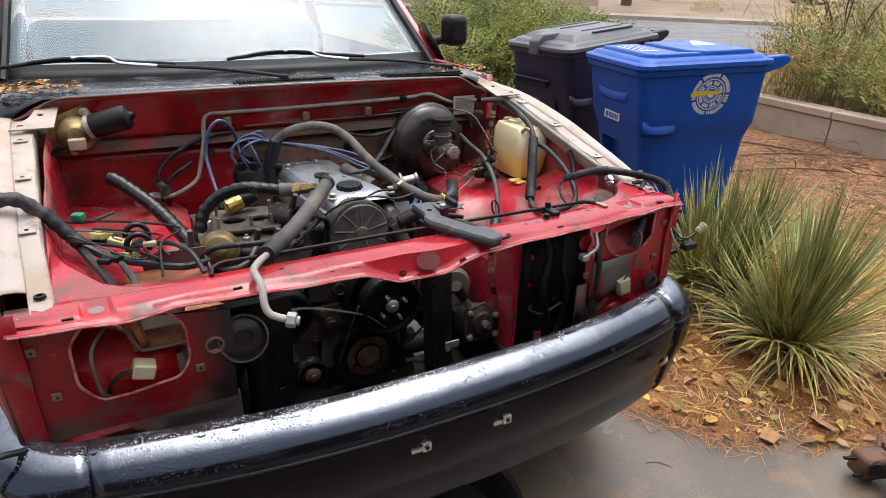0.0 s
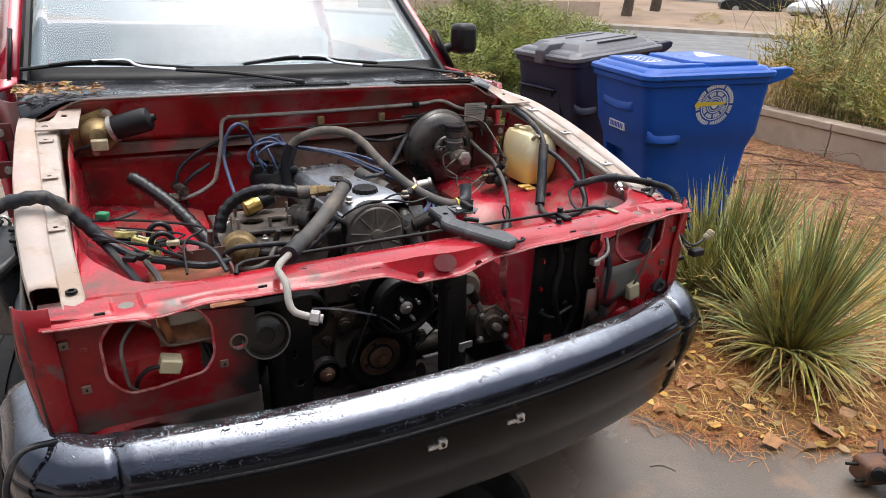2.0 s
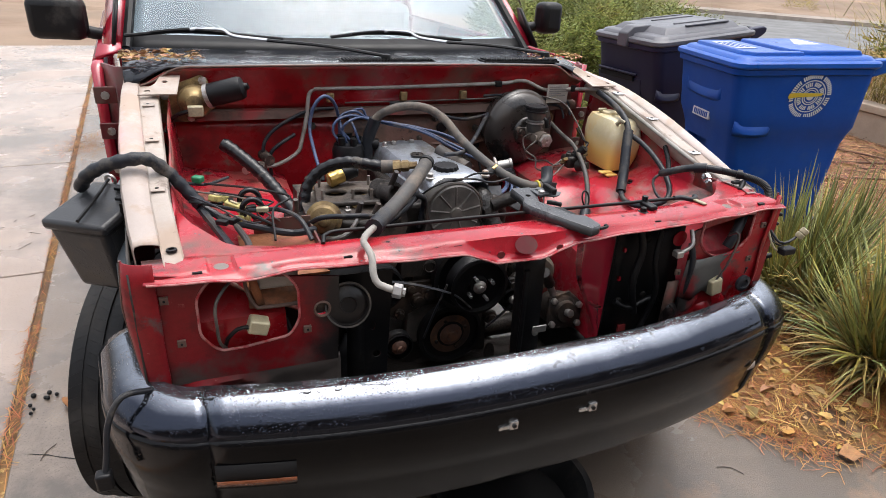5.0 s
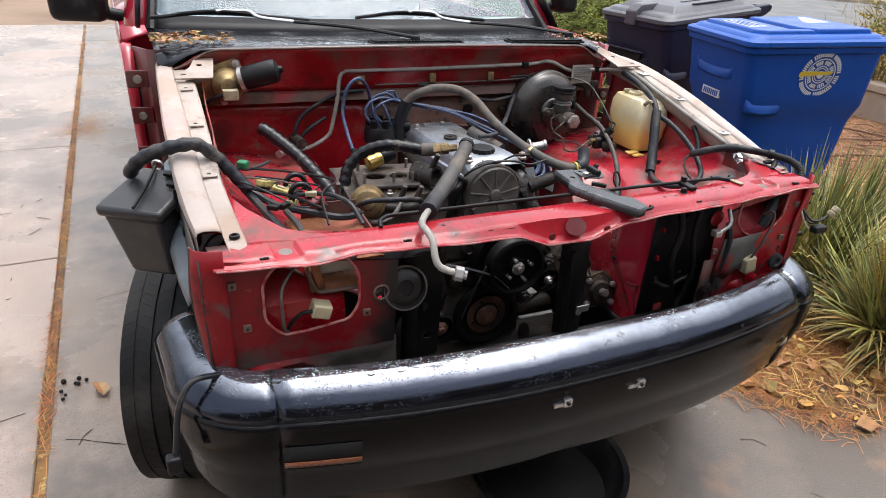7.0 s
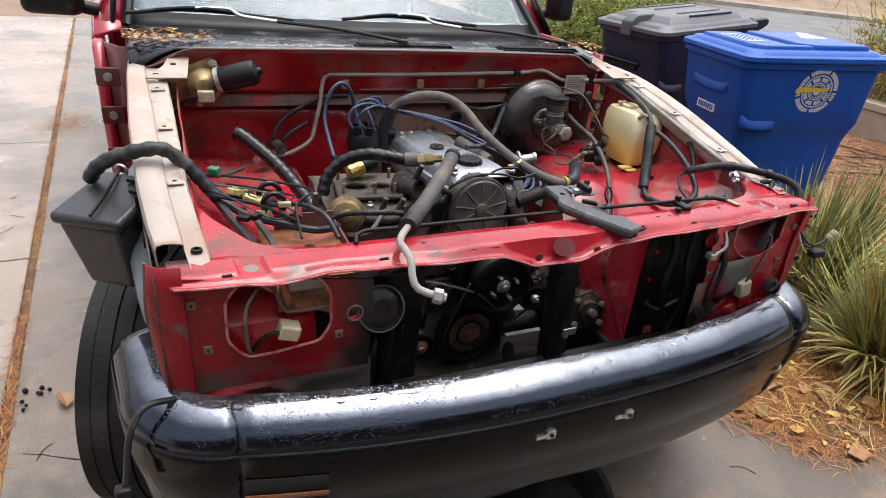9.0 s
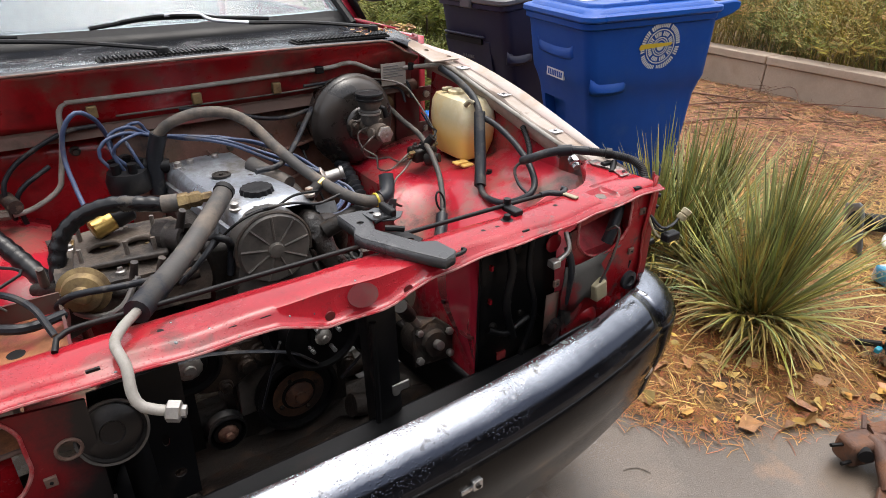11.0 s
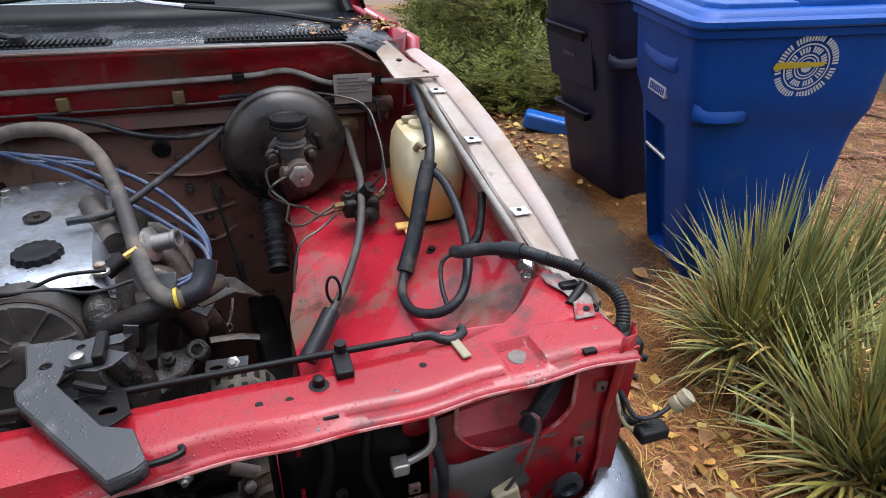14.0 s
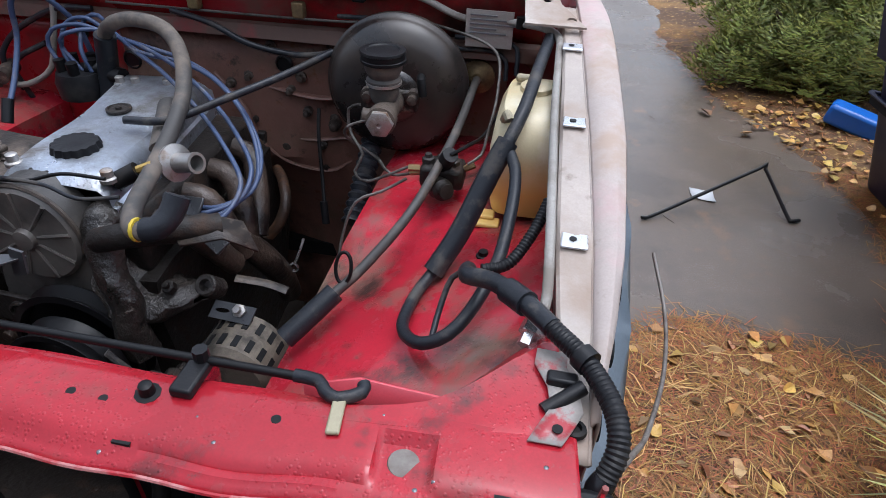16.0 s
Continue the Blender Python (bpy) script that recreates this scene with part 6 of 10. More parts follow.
prop = thing("prop_rod", "dark steel bonnet prop rod lying along the bar", "rod")
part("rod", tube([(-0.44, 0.085, 0.952), (-0.42, 0.115, 0.962), (-0.30, 0.118, 0.962), (0.1, 0.118, 0.962), (0.50, 0.118, 0.960), (0.525, 0.116, 0.962)], 0.0046, 10), BLACK, prop)
part("end_sleeve", tube([(0.515, 0.118, 0.961), (0.54, 0.116, 0.961), (0.55, 0.105, 0.961), (0.565, 0.10, 0.960), (0.585, 0.112, 0.960), (0.583, 0.122, 0.960)], 0.0066, 10), RUBBER, prop)
part("clip", box(0.405, 0.428, 0.075, 0.122, 0.950, 0.962), BLACK_PL, prop, bevel=0.003)
part("clip_post", rod((0.418, 0.118, 0.955), (0.418, 0.118, 0.975), 0.008, 8), BLACK_PL, prop)
tagged(part("plastic_tag", box(0.563, 0.576, 0.060, 0.108, 0.9575, 0.9625, Matrix.Translation((0.57, 0.08, 0)) @ Matrix.Rotation(radians(8), 4, "Z") @ Matrix.Translation((-0.57, -0.08, 0))), CREAM, bevel=0.002), "cream plastic clip tag on the red bar", "clip")

# brake servo and master cylinder
servo = thing("brake_servo", "large round black brake servo, dusty on top", "brake servo")
m = Matrix.Translation((0.425, 0.925, 0.965)) @ Matrix.Rotation(radians(4), 4, "Z") @ FACING
part("shell", lathe([(0.115, -0.02), (0.128, 0.03), (0.133, 0.050), (0.139, 0.056), (0.139, 0.066), (0.134, 0.070), (0.131, 0.078), (0.126, 0.088), (0.114, 0.100), (0.094, 0.109), (0.070, 0.114), (0.052, 0.116), (0.048, 0.122), (0.040, 0.128)], m, 64), SERVO, servo)
part("vacuum_port", tube([m @ V((0.055, 0.045, 0.13)), m @ V((0.058, 0.045, 0.15)), m @ V((0.062, 0.02, 0.155))], 0.008, 10), BLACK, servo)
cyl = new("master_cylinder")
cyl.parent = servo
cyl["label"] = "cast master cylinder with a dark reservoir"
part("cylinder", lathe([(0.026, 0.12), (0.026, 0.16), (0.022, 0.165), (0.022, 0.21), (0.026, 0.212), (0.026, 0.235), (0.016, 0.238)], m, 20), DUSTY_CAST, cyl)
part("flange", box(-0.05, 0.05, -0.022, 0.022, 0.13, 0.142, m), DUSTY_CAST, cyl, bevel=0.006)
rm = Matrix.Translation((0.432, 0.752, 0.98))
part("reservoir", lathe([(0.022, 0), (0.027, 0.012), (0.027, 0.028), (0.031, 0.032), (0.031, 0.040), (0.026, 0.044), (0.033, 0.058), (0.034, 0.072)], rm, 28), RUBBER_GREY, cyl, "dusty grey fluid reservoir")
part("clamp", lathe([(0.0275, 0.030), (0.032, 0.031), (0.032, 0.036), (0.0275, 0.037)], rm, 28, cap=False), STEEL, cyl)
part("reservoir_cap", lathe([(0.034, 0.070), (0.040, 0.071), (0.040, 0.076), (0.0385, 0.077), (0.0385, 0.086), (0.040, 0.087), (0.039, 0.091), (0.030, 0.0915), (0.028, 0.0895), (0.006, 0.0895)], rm, 36), BLACK_PL, cyl, "black ribbed reservoir cap")
for k in (-1, 1):
    part("ear", lathe([(0.014, 0.128), (0.014, 0.146), (0.009, 0.147), (0.009, 0.160), (0.005, 0.161)], m @ Matrix.Translation((k * 0.042, 0.010, 0)), 10), DUSTY_CAST, cyl)
part("end_plug", lathe([(0.021, 0.236), (0.024, 0.237), (0.024, 0.248), (0.019, 0.250), (0.005, 0.2505), (0.004, 0.249)], m, 6), STEEL, cyl, "hexagonal end plug")
part("port_boss", lathe([(0.013, 0), (0.013, 0.022), (0.008, 0.023)], aim(m @ V((-0.015, 0, 0.215)), m @ V((-0.06, 0.01, 0.225))), 10), DUSTY_CAST, cyl)
for k, pts in enumerate((((0.42, 0.70, 0.965), (0.385, 0.68, 0.955), (0.375, 0.70, 0.925), (0.40, 0.72, 0.895), (0.43, 0.70, 0.89), (0.445, 0.67, 0.90), (0.47, 0.655, 0.885), (0.52, 0.665, 0.893)), ((0.40, 0.71, 0.985), (0.375, 0.72, 0.97), (0.38, 0.71, 0.93), (0.41, 0.68, 0.905), (0.40, 0.66, 0.88), (0.43, 0.64, 0.875), (0.50, 0.655, 0.905)), ((0.60, 0.67, 0.915), (0.62, 0.69, 0.925), (0.625, 0.72, 0.95), (0.63, 0.80, 1.0), (0.61, 0.87, 1.05), (0.50, 0.90, 1.075), (0.40, 0.90, 1.085), (0.30, 0.905, 1.065), (-0.2, 0.908, 1.062)), ((0.50, 0.64, 0.89), (0.46, 0.62, 0.87), (0.42, 0.60, 0.855), (0.40, 0.58, 0.80), (0.39, 0.55, 0.72)))):
    ln = thing("brake_line", "thin bent steel brake line", "pipe", "brake lines")
    part("line", tube(pts, 0.0027, 8), LINE, ln)
valve = thing("brake_valve", "dark metal brake valve block with brass unions", "valve")
part("body", jitter(box(0.52, 0.595, 0.645, 0.70, 0.872, 0.912), 0.003, 30), GREASE, valve, bevel=0.008)
part("plug", rod((0.555, 0.66, 0.91), (0.575, 0.64, 0.945), 0.014, 10), BLACK_PL, valve)
part("barrel", lathe([(0.017, 0), (0.019, 0.004), (0.019, 0.030), (0.013, 0.034), (0.013, 0.044), (0.006, 0.045)], aim((0.55, 0.64, 0.882), (0.59, 0.59, 0.898)), 14), GREASE, valve)
for k in range(3):
    part("block_boss", lathe([(0.011, 0), (0.011, 0.010), (0.007, 0.012), (0.006, 0.018)], Matrix.Translation((0.532 + 0.022 * k, 0.668, 0.910)), 6), DUSTY_CAST, valve)
part("sensor_lead", tube([(0.575, 0.64, 0.945), (0.60, 0.66, 0.955), (0.62, 0.72, 0.95), (0.64, 0.80, 0.97)], 0.003, 6), BLACK, valve)
for p, q in (((0.52, 0.665, 0.893), (0.50, 0.662, 0.891)), ((0.52, 0.655, 0.905), (0.50, 0.652, 0.905)), ((0.595, 0.67, 0.905), (0.612, 0.675, 0.913))):
    part("union", rod(p, q, 0.006, 6), ZINC, valve)

# washer / coolant tank
tank = thing("coolant_tank", "yellowed cream plastic coolant tank", "tank")
rows = []
for k, (z, x0, x1, y0, y1) in enumerate(((0.868, 0.655, 0.745, 0.60, 0.74), (0.874, 0.648, 0.752, 0.59, 0.75), (0.92, 0.640, 0.765, 0.575, 0.765), (0.98, 0.640, 0.770, 0.570, 0.775), (1.02, 0.645, 0.765, 0.580, 0.775), (1.042, 0.655, 0.755, 0.605, 0.765), (1.046, 0.668, 0.740, 0.63, 0.75))):
    cx, cy, hx, hy = (x0 + x1) / 2, (y0 + y1) / 2, (x1 - x0) / 2, (y1 - y0) / 2
    loop = []
    for i in range(33):
        a = 2 * math.pi * i / 32
        c, s_ = math.cos(a), math.sin(a)
        p = 0.42
        loop.append(V((cx + hx * math.copysign(abs(c) ** p, c), cy + hy * math.copysign(abs(s_) ** p, s_), z)))
    rows.append(loop)
bm = sheet(rows)
bmesh.ops.remove_doubles(bm, verts=bm.verts, dist=1e-4)
bmesh.ops.holes_fill(bm, edges=[e for e in bm.edges if e.is_boundary], sides=64)
part("body", bm, TANK, tank)
part("cap", lathe([(0.026, 0), (0.026, 0.010), (0.022, 0.013)], Matrix.Translation((0.70, 0.70, 1.044)), 20), TANK, tank)
part("cap_tab", box(0.665, 0.70, 0.715, 0.73, 1.05, 1.062), CREAM, tank, bevel=0.004)
part("spout", tube([(0.66, 0.60, 1.035), (0.665, 0.585, 1.05), (0.67, 0.575, 1.045)], 0.007, 8), CREAM, tank)
part("mount_tab", box(0.615, 0.66, 0.575, 0.60, 0.868, 0.876), TANK, tank, bevel=0.003)
part("mount_tab", box(0.63, 0.67, 0.56, 0.585, 0.862, 0.870), TANK, tank, bevel=0.003)


def hose(name, pts, r, mat, label, group="", category="hose", **k):
    h = thing(name, label, category, group)
    part("tube", tube(pts, r, 12, **k), mat, h)
    return h


# right-hand hoses and harness
h = hose("sleeved_hose", [(0.71, 0.80, 1.10), (0.70, 0.70, 1.085), (0.688, 0.60, 1.055), (0.668, 0.54, 1.015), (0.64, 0.50, 0.96), (0.605, 0.45, 0.885), (0.592, 0.43, 0.862)], 0.010, RUBBER, "grey rubber hose in a thick foam sleeve")
part("sleeve", tube([(0.672, 0.548, 1.025), (0.652, 0.52, 0.985), (0.62, 0.47, 0.91), (0.590, 0.43, 0.862)], 0.016, 14), RUBBER, h, "thick foam sleeve")
hose("loop_hose", [(0.590, 0.432, 0.862), (0.572, 0.38, 0.85), (0.574, 0.31, 0.858), (0.61, 0.265, 0.882), (0.65, 0.28, 0.905), (0.682, 0.35, 0.94), (0.692, 0.43, 0.975), (0.690, 0.50, 1.0), (0.678, 0.535, 1.012)], 0.0085, RUBBER, "thin looped rubber hose resting on the red inner wing")
hose("harness_tail", [(0.66, 0.33, 0.955), (0.632, 0.34, 0.93), (0.622, 0.31, 0.90), (0.620, 0.27, 0.885)], 0.004, RUBBER, "thin black wire tail", category="cable")
h = thing("wiring_harness", "black corrugated wiring harness draped over the red corner", "wiring", "harnesses")
part("conduit", tube([(0.74, 0.44, 1.0), (0.725, 0.40, 0.975), (0.70, 0.36, 0.95), (0.668, 0.345, 0.945)], 0.008, 12, ridge=0.0012, pitch=0.005), BLACK_PL, h)
part("conduit", tube([(0.652, 0.335, 0.95), (0.655, 0.305, 0.965), (0.685, 0.285, 0.978), (0.72, 0.245, 0.992), (0.755, 0.205, 0.994)], 0.0110, 12), RUBBER, h, "tape-wrapped start of the harness")
part("conduit", tube([(0.75, 0.21, 0.994), (0.79, 0.168, 0.990), (0.815, 0.12, 0.985), (0.820, 0.090, 0.972), (0.811, 0.068, 0.95)], 0.0108, 14, ridge=0.0012, pitch=0.0048), BLACK_PL, h, "ribbed black conduit")
part("collar", rod((0.705, 0.262, 0.987), (0.728, 0.236, 0.993), 0.0145, 14), RUBBER, h)
part("collar", rod((0.784, 0.175, 0.992), (0.793, 0.165, 0.991), 0.0138, 14), BLACK_PL, h)
part("taped_loom", tube([(0.812, 0.07, 0.955), (0.803, 0.06, 0.935), (0.795, 0.055, 0.910), (0.797, 0.035, 0.880)], 0.0125, 12, ridge=0.002, pitch=0.02), TAPE, h)
part("grip", box(0.782, 0.822, 0.025, 0.06, 0.925, 0.955), BLACK_PL, h, bevel=0.008)
part("wire", tube([(0.79, 0.02, 0.88), (0.80, -0.01, 0.855), (0.825, -0.02, 0.858), (0.85, -0.018, 0.87)], 0.0035, 8), RUBBER, h)
part("wire", tube([(0.783, 0.02, 0.88), (0.785, 0.0, 0.85), (0.80, -0.01, 0.83), (0.83, -0.02, 0.835)], 0.003, 8), CREAM, h)
part("plug", box(0.80, 0.845, -0.035, -0.01, 0.822, 0.842), BLACK_PL, h, bevel=0.004)
part("sensor", lathe([(0.009, 0), (0.0115, 0.004), (0.0115, 0.013), (0.009, 0.015), (0.0115, 0.018), (0.0115, 0.029), (0.007, 0.031)], aim((0.852, -0.02, 0.868), (0.872, -0.028, 0.898)), 16), CREAM, h, "pale ribbed sensor plug")
for p, q, r_ in (((0.80, 0.05, 0.925), (0.835, 0.035, 0.915), 0.007), ((0.792, 0.045, 0.90), (0.815, 0.02, 0.895), 0.006), ((0.805, 0.05, 0.895), (0.79, 0.02, 0.872), 0.007)):
    part("stub", rod(p, q, r_, 10, r2=r_ * 0.8), BLACK_PL, h)
for a in ((0.0, 0.0), (0.006, 0.008), (-0.005, 0.012)):
    part("wire", tube([(0.797, 0.035, 0.885), (0.790 + a[0], 0.0, 0.855), (0.805 + a[1], -0.012, 0.845), (0.835, -0.016, 0.862)], 0.0018, 6), (BLACK, CREAM, RUBBER_GREY)[int(a[1] * 200) % 3], h)
part("side_plug", rod((0.755, 0.125, 0.962), (0.79, 0.15, 0.975), 0.0075, 10), BLACK_PL, h)
part("side_clip", box(0.755, 0.785, 0.15, 0.165, 0.965, 0.978), BLACK_PL, h, bevel=0.003)
hose("clutch_cable", [(0.578, 0.93, 0.975), (0.576, 0.88, 0.972), (0.572, 0.80, 0.955), (0.563, 0.68, 0.935), (0.53, 0.55, 0.885), (0.48, 0.45, 0.84), (0.443, 0.40, 0.815)], 0.008, RUBBER_GREY, "grey clutch cable running down the inner wing", category="cable")
hose("cable_boot", [(0.446, 0.404, 0.818), (0.42, 0.37, 0.798), (0.39, 0.335, 0.775)], 0.0165, RUBBER, "thick rubber cable boot")
tagged(part("cable_grommet", lathe([(0.034, 0), (0.034, 0.006), (0.020, 0.010), (0.012, 0.02)], Matrix.Translation((0.577, 0.93, 0.975)) @ FACING, 20), ZINC), "brass-coloured cable grommet on the bulkhead", "grommet")
tagged(part("steering_gaiter", tube([(0.37, 0.93, 0.90), (0.375, 0.86, 0.85), (0.378, 0.78, 0.80), (0.375, 0.70, 0.74)], 0.024, 14, ridge=0.006, pitch=0.018), RUBBER), "black ribbed steering column gaiter", "gaiter")

# steel air-conditioning line along the bulkhead and wing
h = thing("refrigerant_line", "bent bare metal refrigerant line along the bulkhead", "pipe")
part("line", tube([(-0.47, 0.87, 0.872), (-0.435, 0.88, 0.873), (-0.39, 0.88, 0.893), (-0.362, 0.882, 0.915), (-0.352, 0.888, 0.94), (-0.330, 0.90, 1.02), (-0.318, 0.91, 1.09), (-0.300, 0.908, 1.108), (-0.27, 0.904, 1.110), (0.0, 0.900, 1.112), (0.35, 0.898, 1.119), (0.43, 0.898, 1.127), (0.47, 0.90, 1.122), (0.53, 0.905, 1.096), (0.57, 0.905, 1.090), (0.64, 0.895, 1.094), (0.70, 0.84, 1.103), (0.724, 0.79, 1.105), (0.728, 0.74, 1.098), (0.732, 0.60, 1.062), (0.742, 0.42, 1.015), (0.748, 0.30, 0.985), (0.748, 0.265, 0.972), (0.742, 0.24, 0.962)], 0.0065, 10), OXIDE, h)
part("fitting", lathe([(0.012, 0), (0.014, 0.01), (0.014, 0.022), (0.010, 0.024), (0.010, 0.036)], aim((0.742, 0.248, 0.966), (0.728, 0.205, 0.945)), 6), CHROME, h, "bright union nut")
for x in (-0.25, 0.0, 0.22):
    part("clip", box(x - 0.012, x + 0.012, 0.898, 0.918, 1.065, 1.095), ZINC, h, bevel=0.003)
part("clamp", box(0.335, 0.36, 0.885, 0.905, 1.108, 1.128), BLACK, h, bevel=0.003)
part("clamp", rod((0.655, 0.885, 1.088), (0.655, 0.885, 1.108), 0.010, 10), BLACK, h)
lab = thing("data_label", "silver data plate with unreadable print on the bulkhead", "label")
part("plate", box(0.552, 0.640, 0.893, 0.896, 1.045, 1.112, None), LABEL, lab)
for k in range(5):
    part("print_bar", box(0.560, 0.560 + 0.05 + 0.018 * (k % 3), 0.8905, 0.8925, 1.102 - k * 0.008, 1.1045 - k * 0.008), BARS, lab)

# heater hose over the engine
h = hose("heater_hose", [(-0.160, 0.79, 0.89), (-0.150, 0.80, 0.97), (-0.130, 0.79, 1.035), (-0.085, 0.772, 1.068), (-0.03, 0.76, 1.080), (0.03, 0.745, 1.073), (0.075, 0.71, 1.045), (0.105, 0.65, 1.002), (0.128, 0.56, 0.972), (0.15, 0.46, 0.953), (0.175, 0.37, 0.945), (0.205, 0.325, 0.945), (0.235, 0.325, 0.95)], 0.0135, RUBBER_GREY, "long dusty rubber heater hose arching over the engine")
part("thick_end", tube([(-0.160, 0.79, 0.885), (-0.150, 0.80, 0.97), (-0.130, 0.79, 1.035)], 0.020, 14), RUBBER, h)
part("elbow", tube([(0.222, 0.325, 0.948), (0.240, 0.328, 0.952), (0.252, 0.345, 0.965), (0.258, 0.36, 0.985)], 0.017, 12), RUBBER, h)
part("hose_clip", rod((0.2095, 0.324, 0.9465), (0.2140, 0.324, 0.947), 0.0165, 12), YELLOW, h, "yellow paint mark at the joint")
# ignition leads
for k in range(4):
    f = k * 0.013
    w = (0.0, 0.022, -0.012, 0.034)[k]
    hose("ignition_lead", [(-0.242 + 0.02 * k, 0.79, 0.957), (-0.267 + 0.018 * k + w * 0.5, 0.795, 1.00), (-0.252 + 0.016 * k, 0.80 + w, 1.032 + 0.3 * w), (-0.20 + 0.012 * k, 0.815 + w * 0.4, 1.042 + w * 0.5), (-0.14, 0.82 + 0.004 * k, 1.025), (-0.06, 0.81 - f, 1.012 + w * 0.15), (0.02, 0.80 - f - w, 0.998), (0.10, 0.77 - f - 1.4 * w, 0.975 - w * 0.5), (0.18, 0.71 - f - 1.6 * w, 0.94 - w * 0.4), (0.235 + 0.3 * w, 0.64 - f - 1.8 * w, 0.90), (0.245 - 0.2 * w, 0.57 - f - 1.6 * w, 0.872), (0.195, 0.52 - f - w, 0.858), (0.11, 0.54 - 2.5 * f, 0.862)], 0.0043, WIRE_BLUE, "blue ignition lead looping over the engine", "ignition leads", "cable")
h = hose("coil_lead", [(-0.327, 0.71, 0.90), (-0.334, 0.76, 0.95), (-0.338, 0.80, 1.01), (-0.324, 0.80, 1.075), (-0.292, 0.80, 1.108), (-0.258, 0.82, 1.085), (-0.236, 0.85, 1.03), (-0.230, 0.86, 0.97)], 0.0055, WIRE_BLUE, "blue-grey coil lead in a tall loop", "ignition leads", "cable")
part("boot", rod((-0.325, 0.69, 0.875), (-0.328, 0.715, 0.915), 0.011, 10), BLACK_PL, h)
hose("vacuum_hose", [(0.03, 0.58, 0.97), (0.10, 0.60, 0.97), (0.17, 0.68, 0.985), (0.24, 0.78, 1.0), (0.30, 0.86, 1.02)], 0.007, RUBBER, "thin black vacuum hose")
hose("vacuum_hose", [(-0.05, 0.90, 1.06), (0.05, 0.87, 1.05), (0.13, 0.86, 1.02), (0.22, 0.88, 1.0), (0.30, 0.87, 1.015)], 0.006, RUBBER, "thin black vacuum hose")
hose("front_wire", [(-0.06, 0.395, 0.95), (-0.02, 0.375, 0.965), (0.04, 0.375, 0.962), (0.09, 0.37, 0.95), (0.15, 0.38, 0.955)], 0.003, RUBBER, "thin wire across the timing cover", category="cable")
hose("throttle_cable", [(-0.13, 0.44, 0.90), (-0.15, 0.37, 0.935), (-0.12, 0.35, 0.93), (-0.10, 0.40, 0.88), (-0.11, 0.40, 0.82)], 0.008, RUBBER, "looped black hose beside the cam cover")

# left-hand hoses
hose("suction_hose", [(-0.600, 0.71, 0.998), (-0.575, 0.69, 0.985), (-0.51, 0.62, 0.935), (-0.46, 0.55, 0.88), (-0.435, 0.50, 0.845), (-0.43, 0.46, 0.81)], 0.020, TAPE, "thick tape-wrapped black hose", step=0.006, ridge=0.0022, pitch=0.024)
h = hose("discharge_hose", [(-0.425, 0.48, 0.82), (-0.415, 0.50, 0.87), (-0.395, 0.52, 0.93), (-0.35, 0.52, 0.972), (-0.29, 0.50, 0.992), (-0.23, 0.475, 0.988), (-0.195, 0.458, 0.985)], 0.0175, TAPE, "spiral-wrapped black hose arching to a brass union", step=0.006, ridge=0.0022, pitch=0.024)
part("dirty_end", tube([(-0.205, 0.462, 0.986), (-0.175, 0.452, 0.987)], 0.0185, 12), RUBBER_GREY, h)
part("union", lathe([(0.014, 0), (0.018, 0.004), (0.018, 0.022), (0.014, 0.026), (0.016, 0.03), (0.016, 0.045), (0.010, 0.05), (0.010, 0.07)], aim((-0.178, 0.453, 0.986), (-0.10, 0.43, 0.995)), 6), ZINC, h, "dirty brass union")
h = hose("refrigerant_hose", [(-0.090, 0.415, 1.006), (-0.125, 0.37, 0.992), (-0.22, 0.25, 0.967), (-0.325, 0.105, 0.968)], 0.019, RUBBER_GREY, "worn grey refrigerant hose lying across the bar")
part("top_clamp", lathe([(0.021, 0), (0.021, 0.012)], aim((-0.088, 0.418, 1.007), (-0.125, 0.37, 0.992)), 14), BLACK, h)
part("dark_sleeve", tube([(-0.275, 0.175, 0.966), (-0.325, 0.103, 0.968)], 0.0205, 14), RUBBER, h)
part("metal_end", tube([(-0.32, 0.11, 0.968), (-0.350, 0.065, 0.973), (-0.366, 0.035, 0.972), (-0.367, 0.008, 0.972), (-0.363, -0.02, 0.962), (-0.366, -0.045, 0.935), (-0.358, -0.058, 0.917), (-0.328, -0.075, 0.908)], 0.0076, 10), OXIDE, h, "pale oxidised metal pipe end")
part("nut", lathe([(0.012, 0), (0.015, 0.002), (0.015, 0.018), (0.012, 0.020), (0.009, 0.020), (0.009, 0.026)], aim((-0.334, -0.073, 0.909), (-0.29, -0.094, 0.902)), 6), STEEL, h, "pale hexagonal union nut")
hose("bay_pipe", [(-0.47, 0.90, 0.85), (-0.475, 0.88, 0.92), (-0.46, 0.89, 0.96), (-0.41, 0.90, 1.0), (-0.32, 0.905, 1.04), (-0.24, 0.91, 1.045)], 0.006, RUBBER, "black pipe on the bulkhead", category="pipe")
hose("bay_pipe", [(-0.45, 0.90, 0.82), (-0.455, 0.88, 0.90), (-0.43, 0.88, 0.935), (-0.37, 0.90, 0.965)], 0.006, RUBBER, "black pipe on the bulkhead", category="pipe")
hv = thing("heater_valve", "dirty heater valve on the bulkhead", "valve")
part("body", rod((-0.475, 0.90, 0.905), (-0.46, 0.84, 0.90), 0.017, 14), DUSTY_CAST, hv)
part("nut", rod((-0.50, 0.85, 0.885), (-0.475, 0.845, 0.885), 0.013, 6), DULL_PIPE, hv)
part("stub", rod((-0.54, 0.80, 0.885), (-0.50, 0.85, 0.885), 0.012, 10), STEEL, hv)

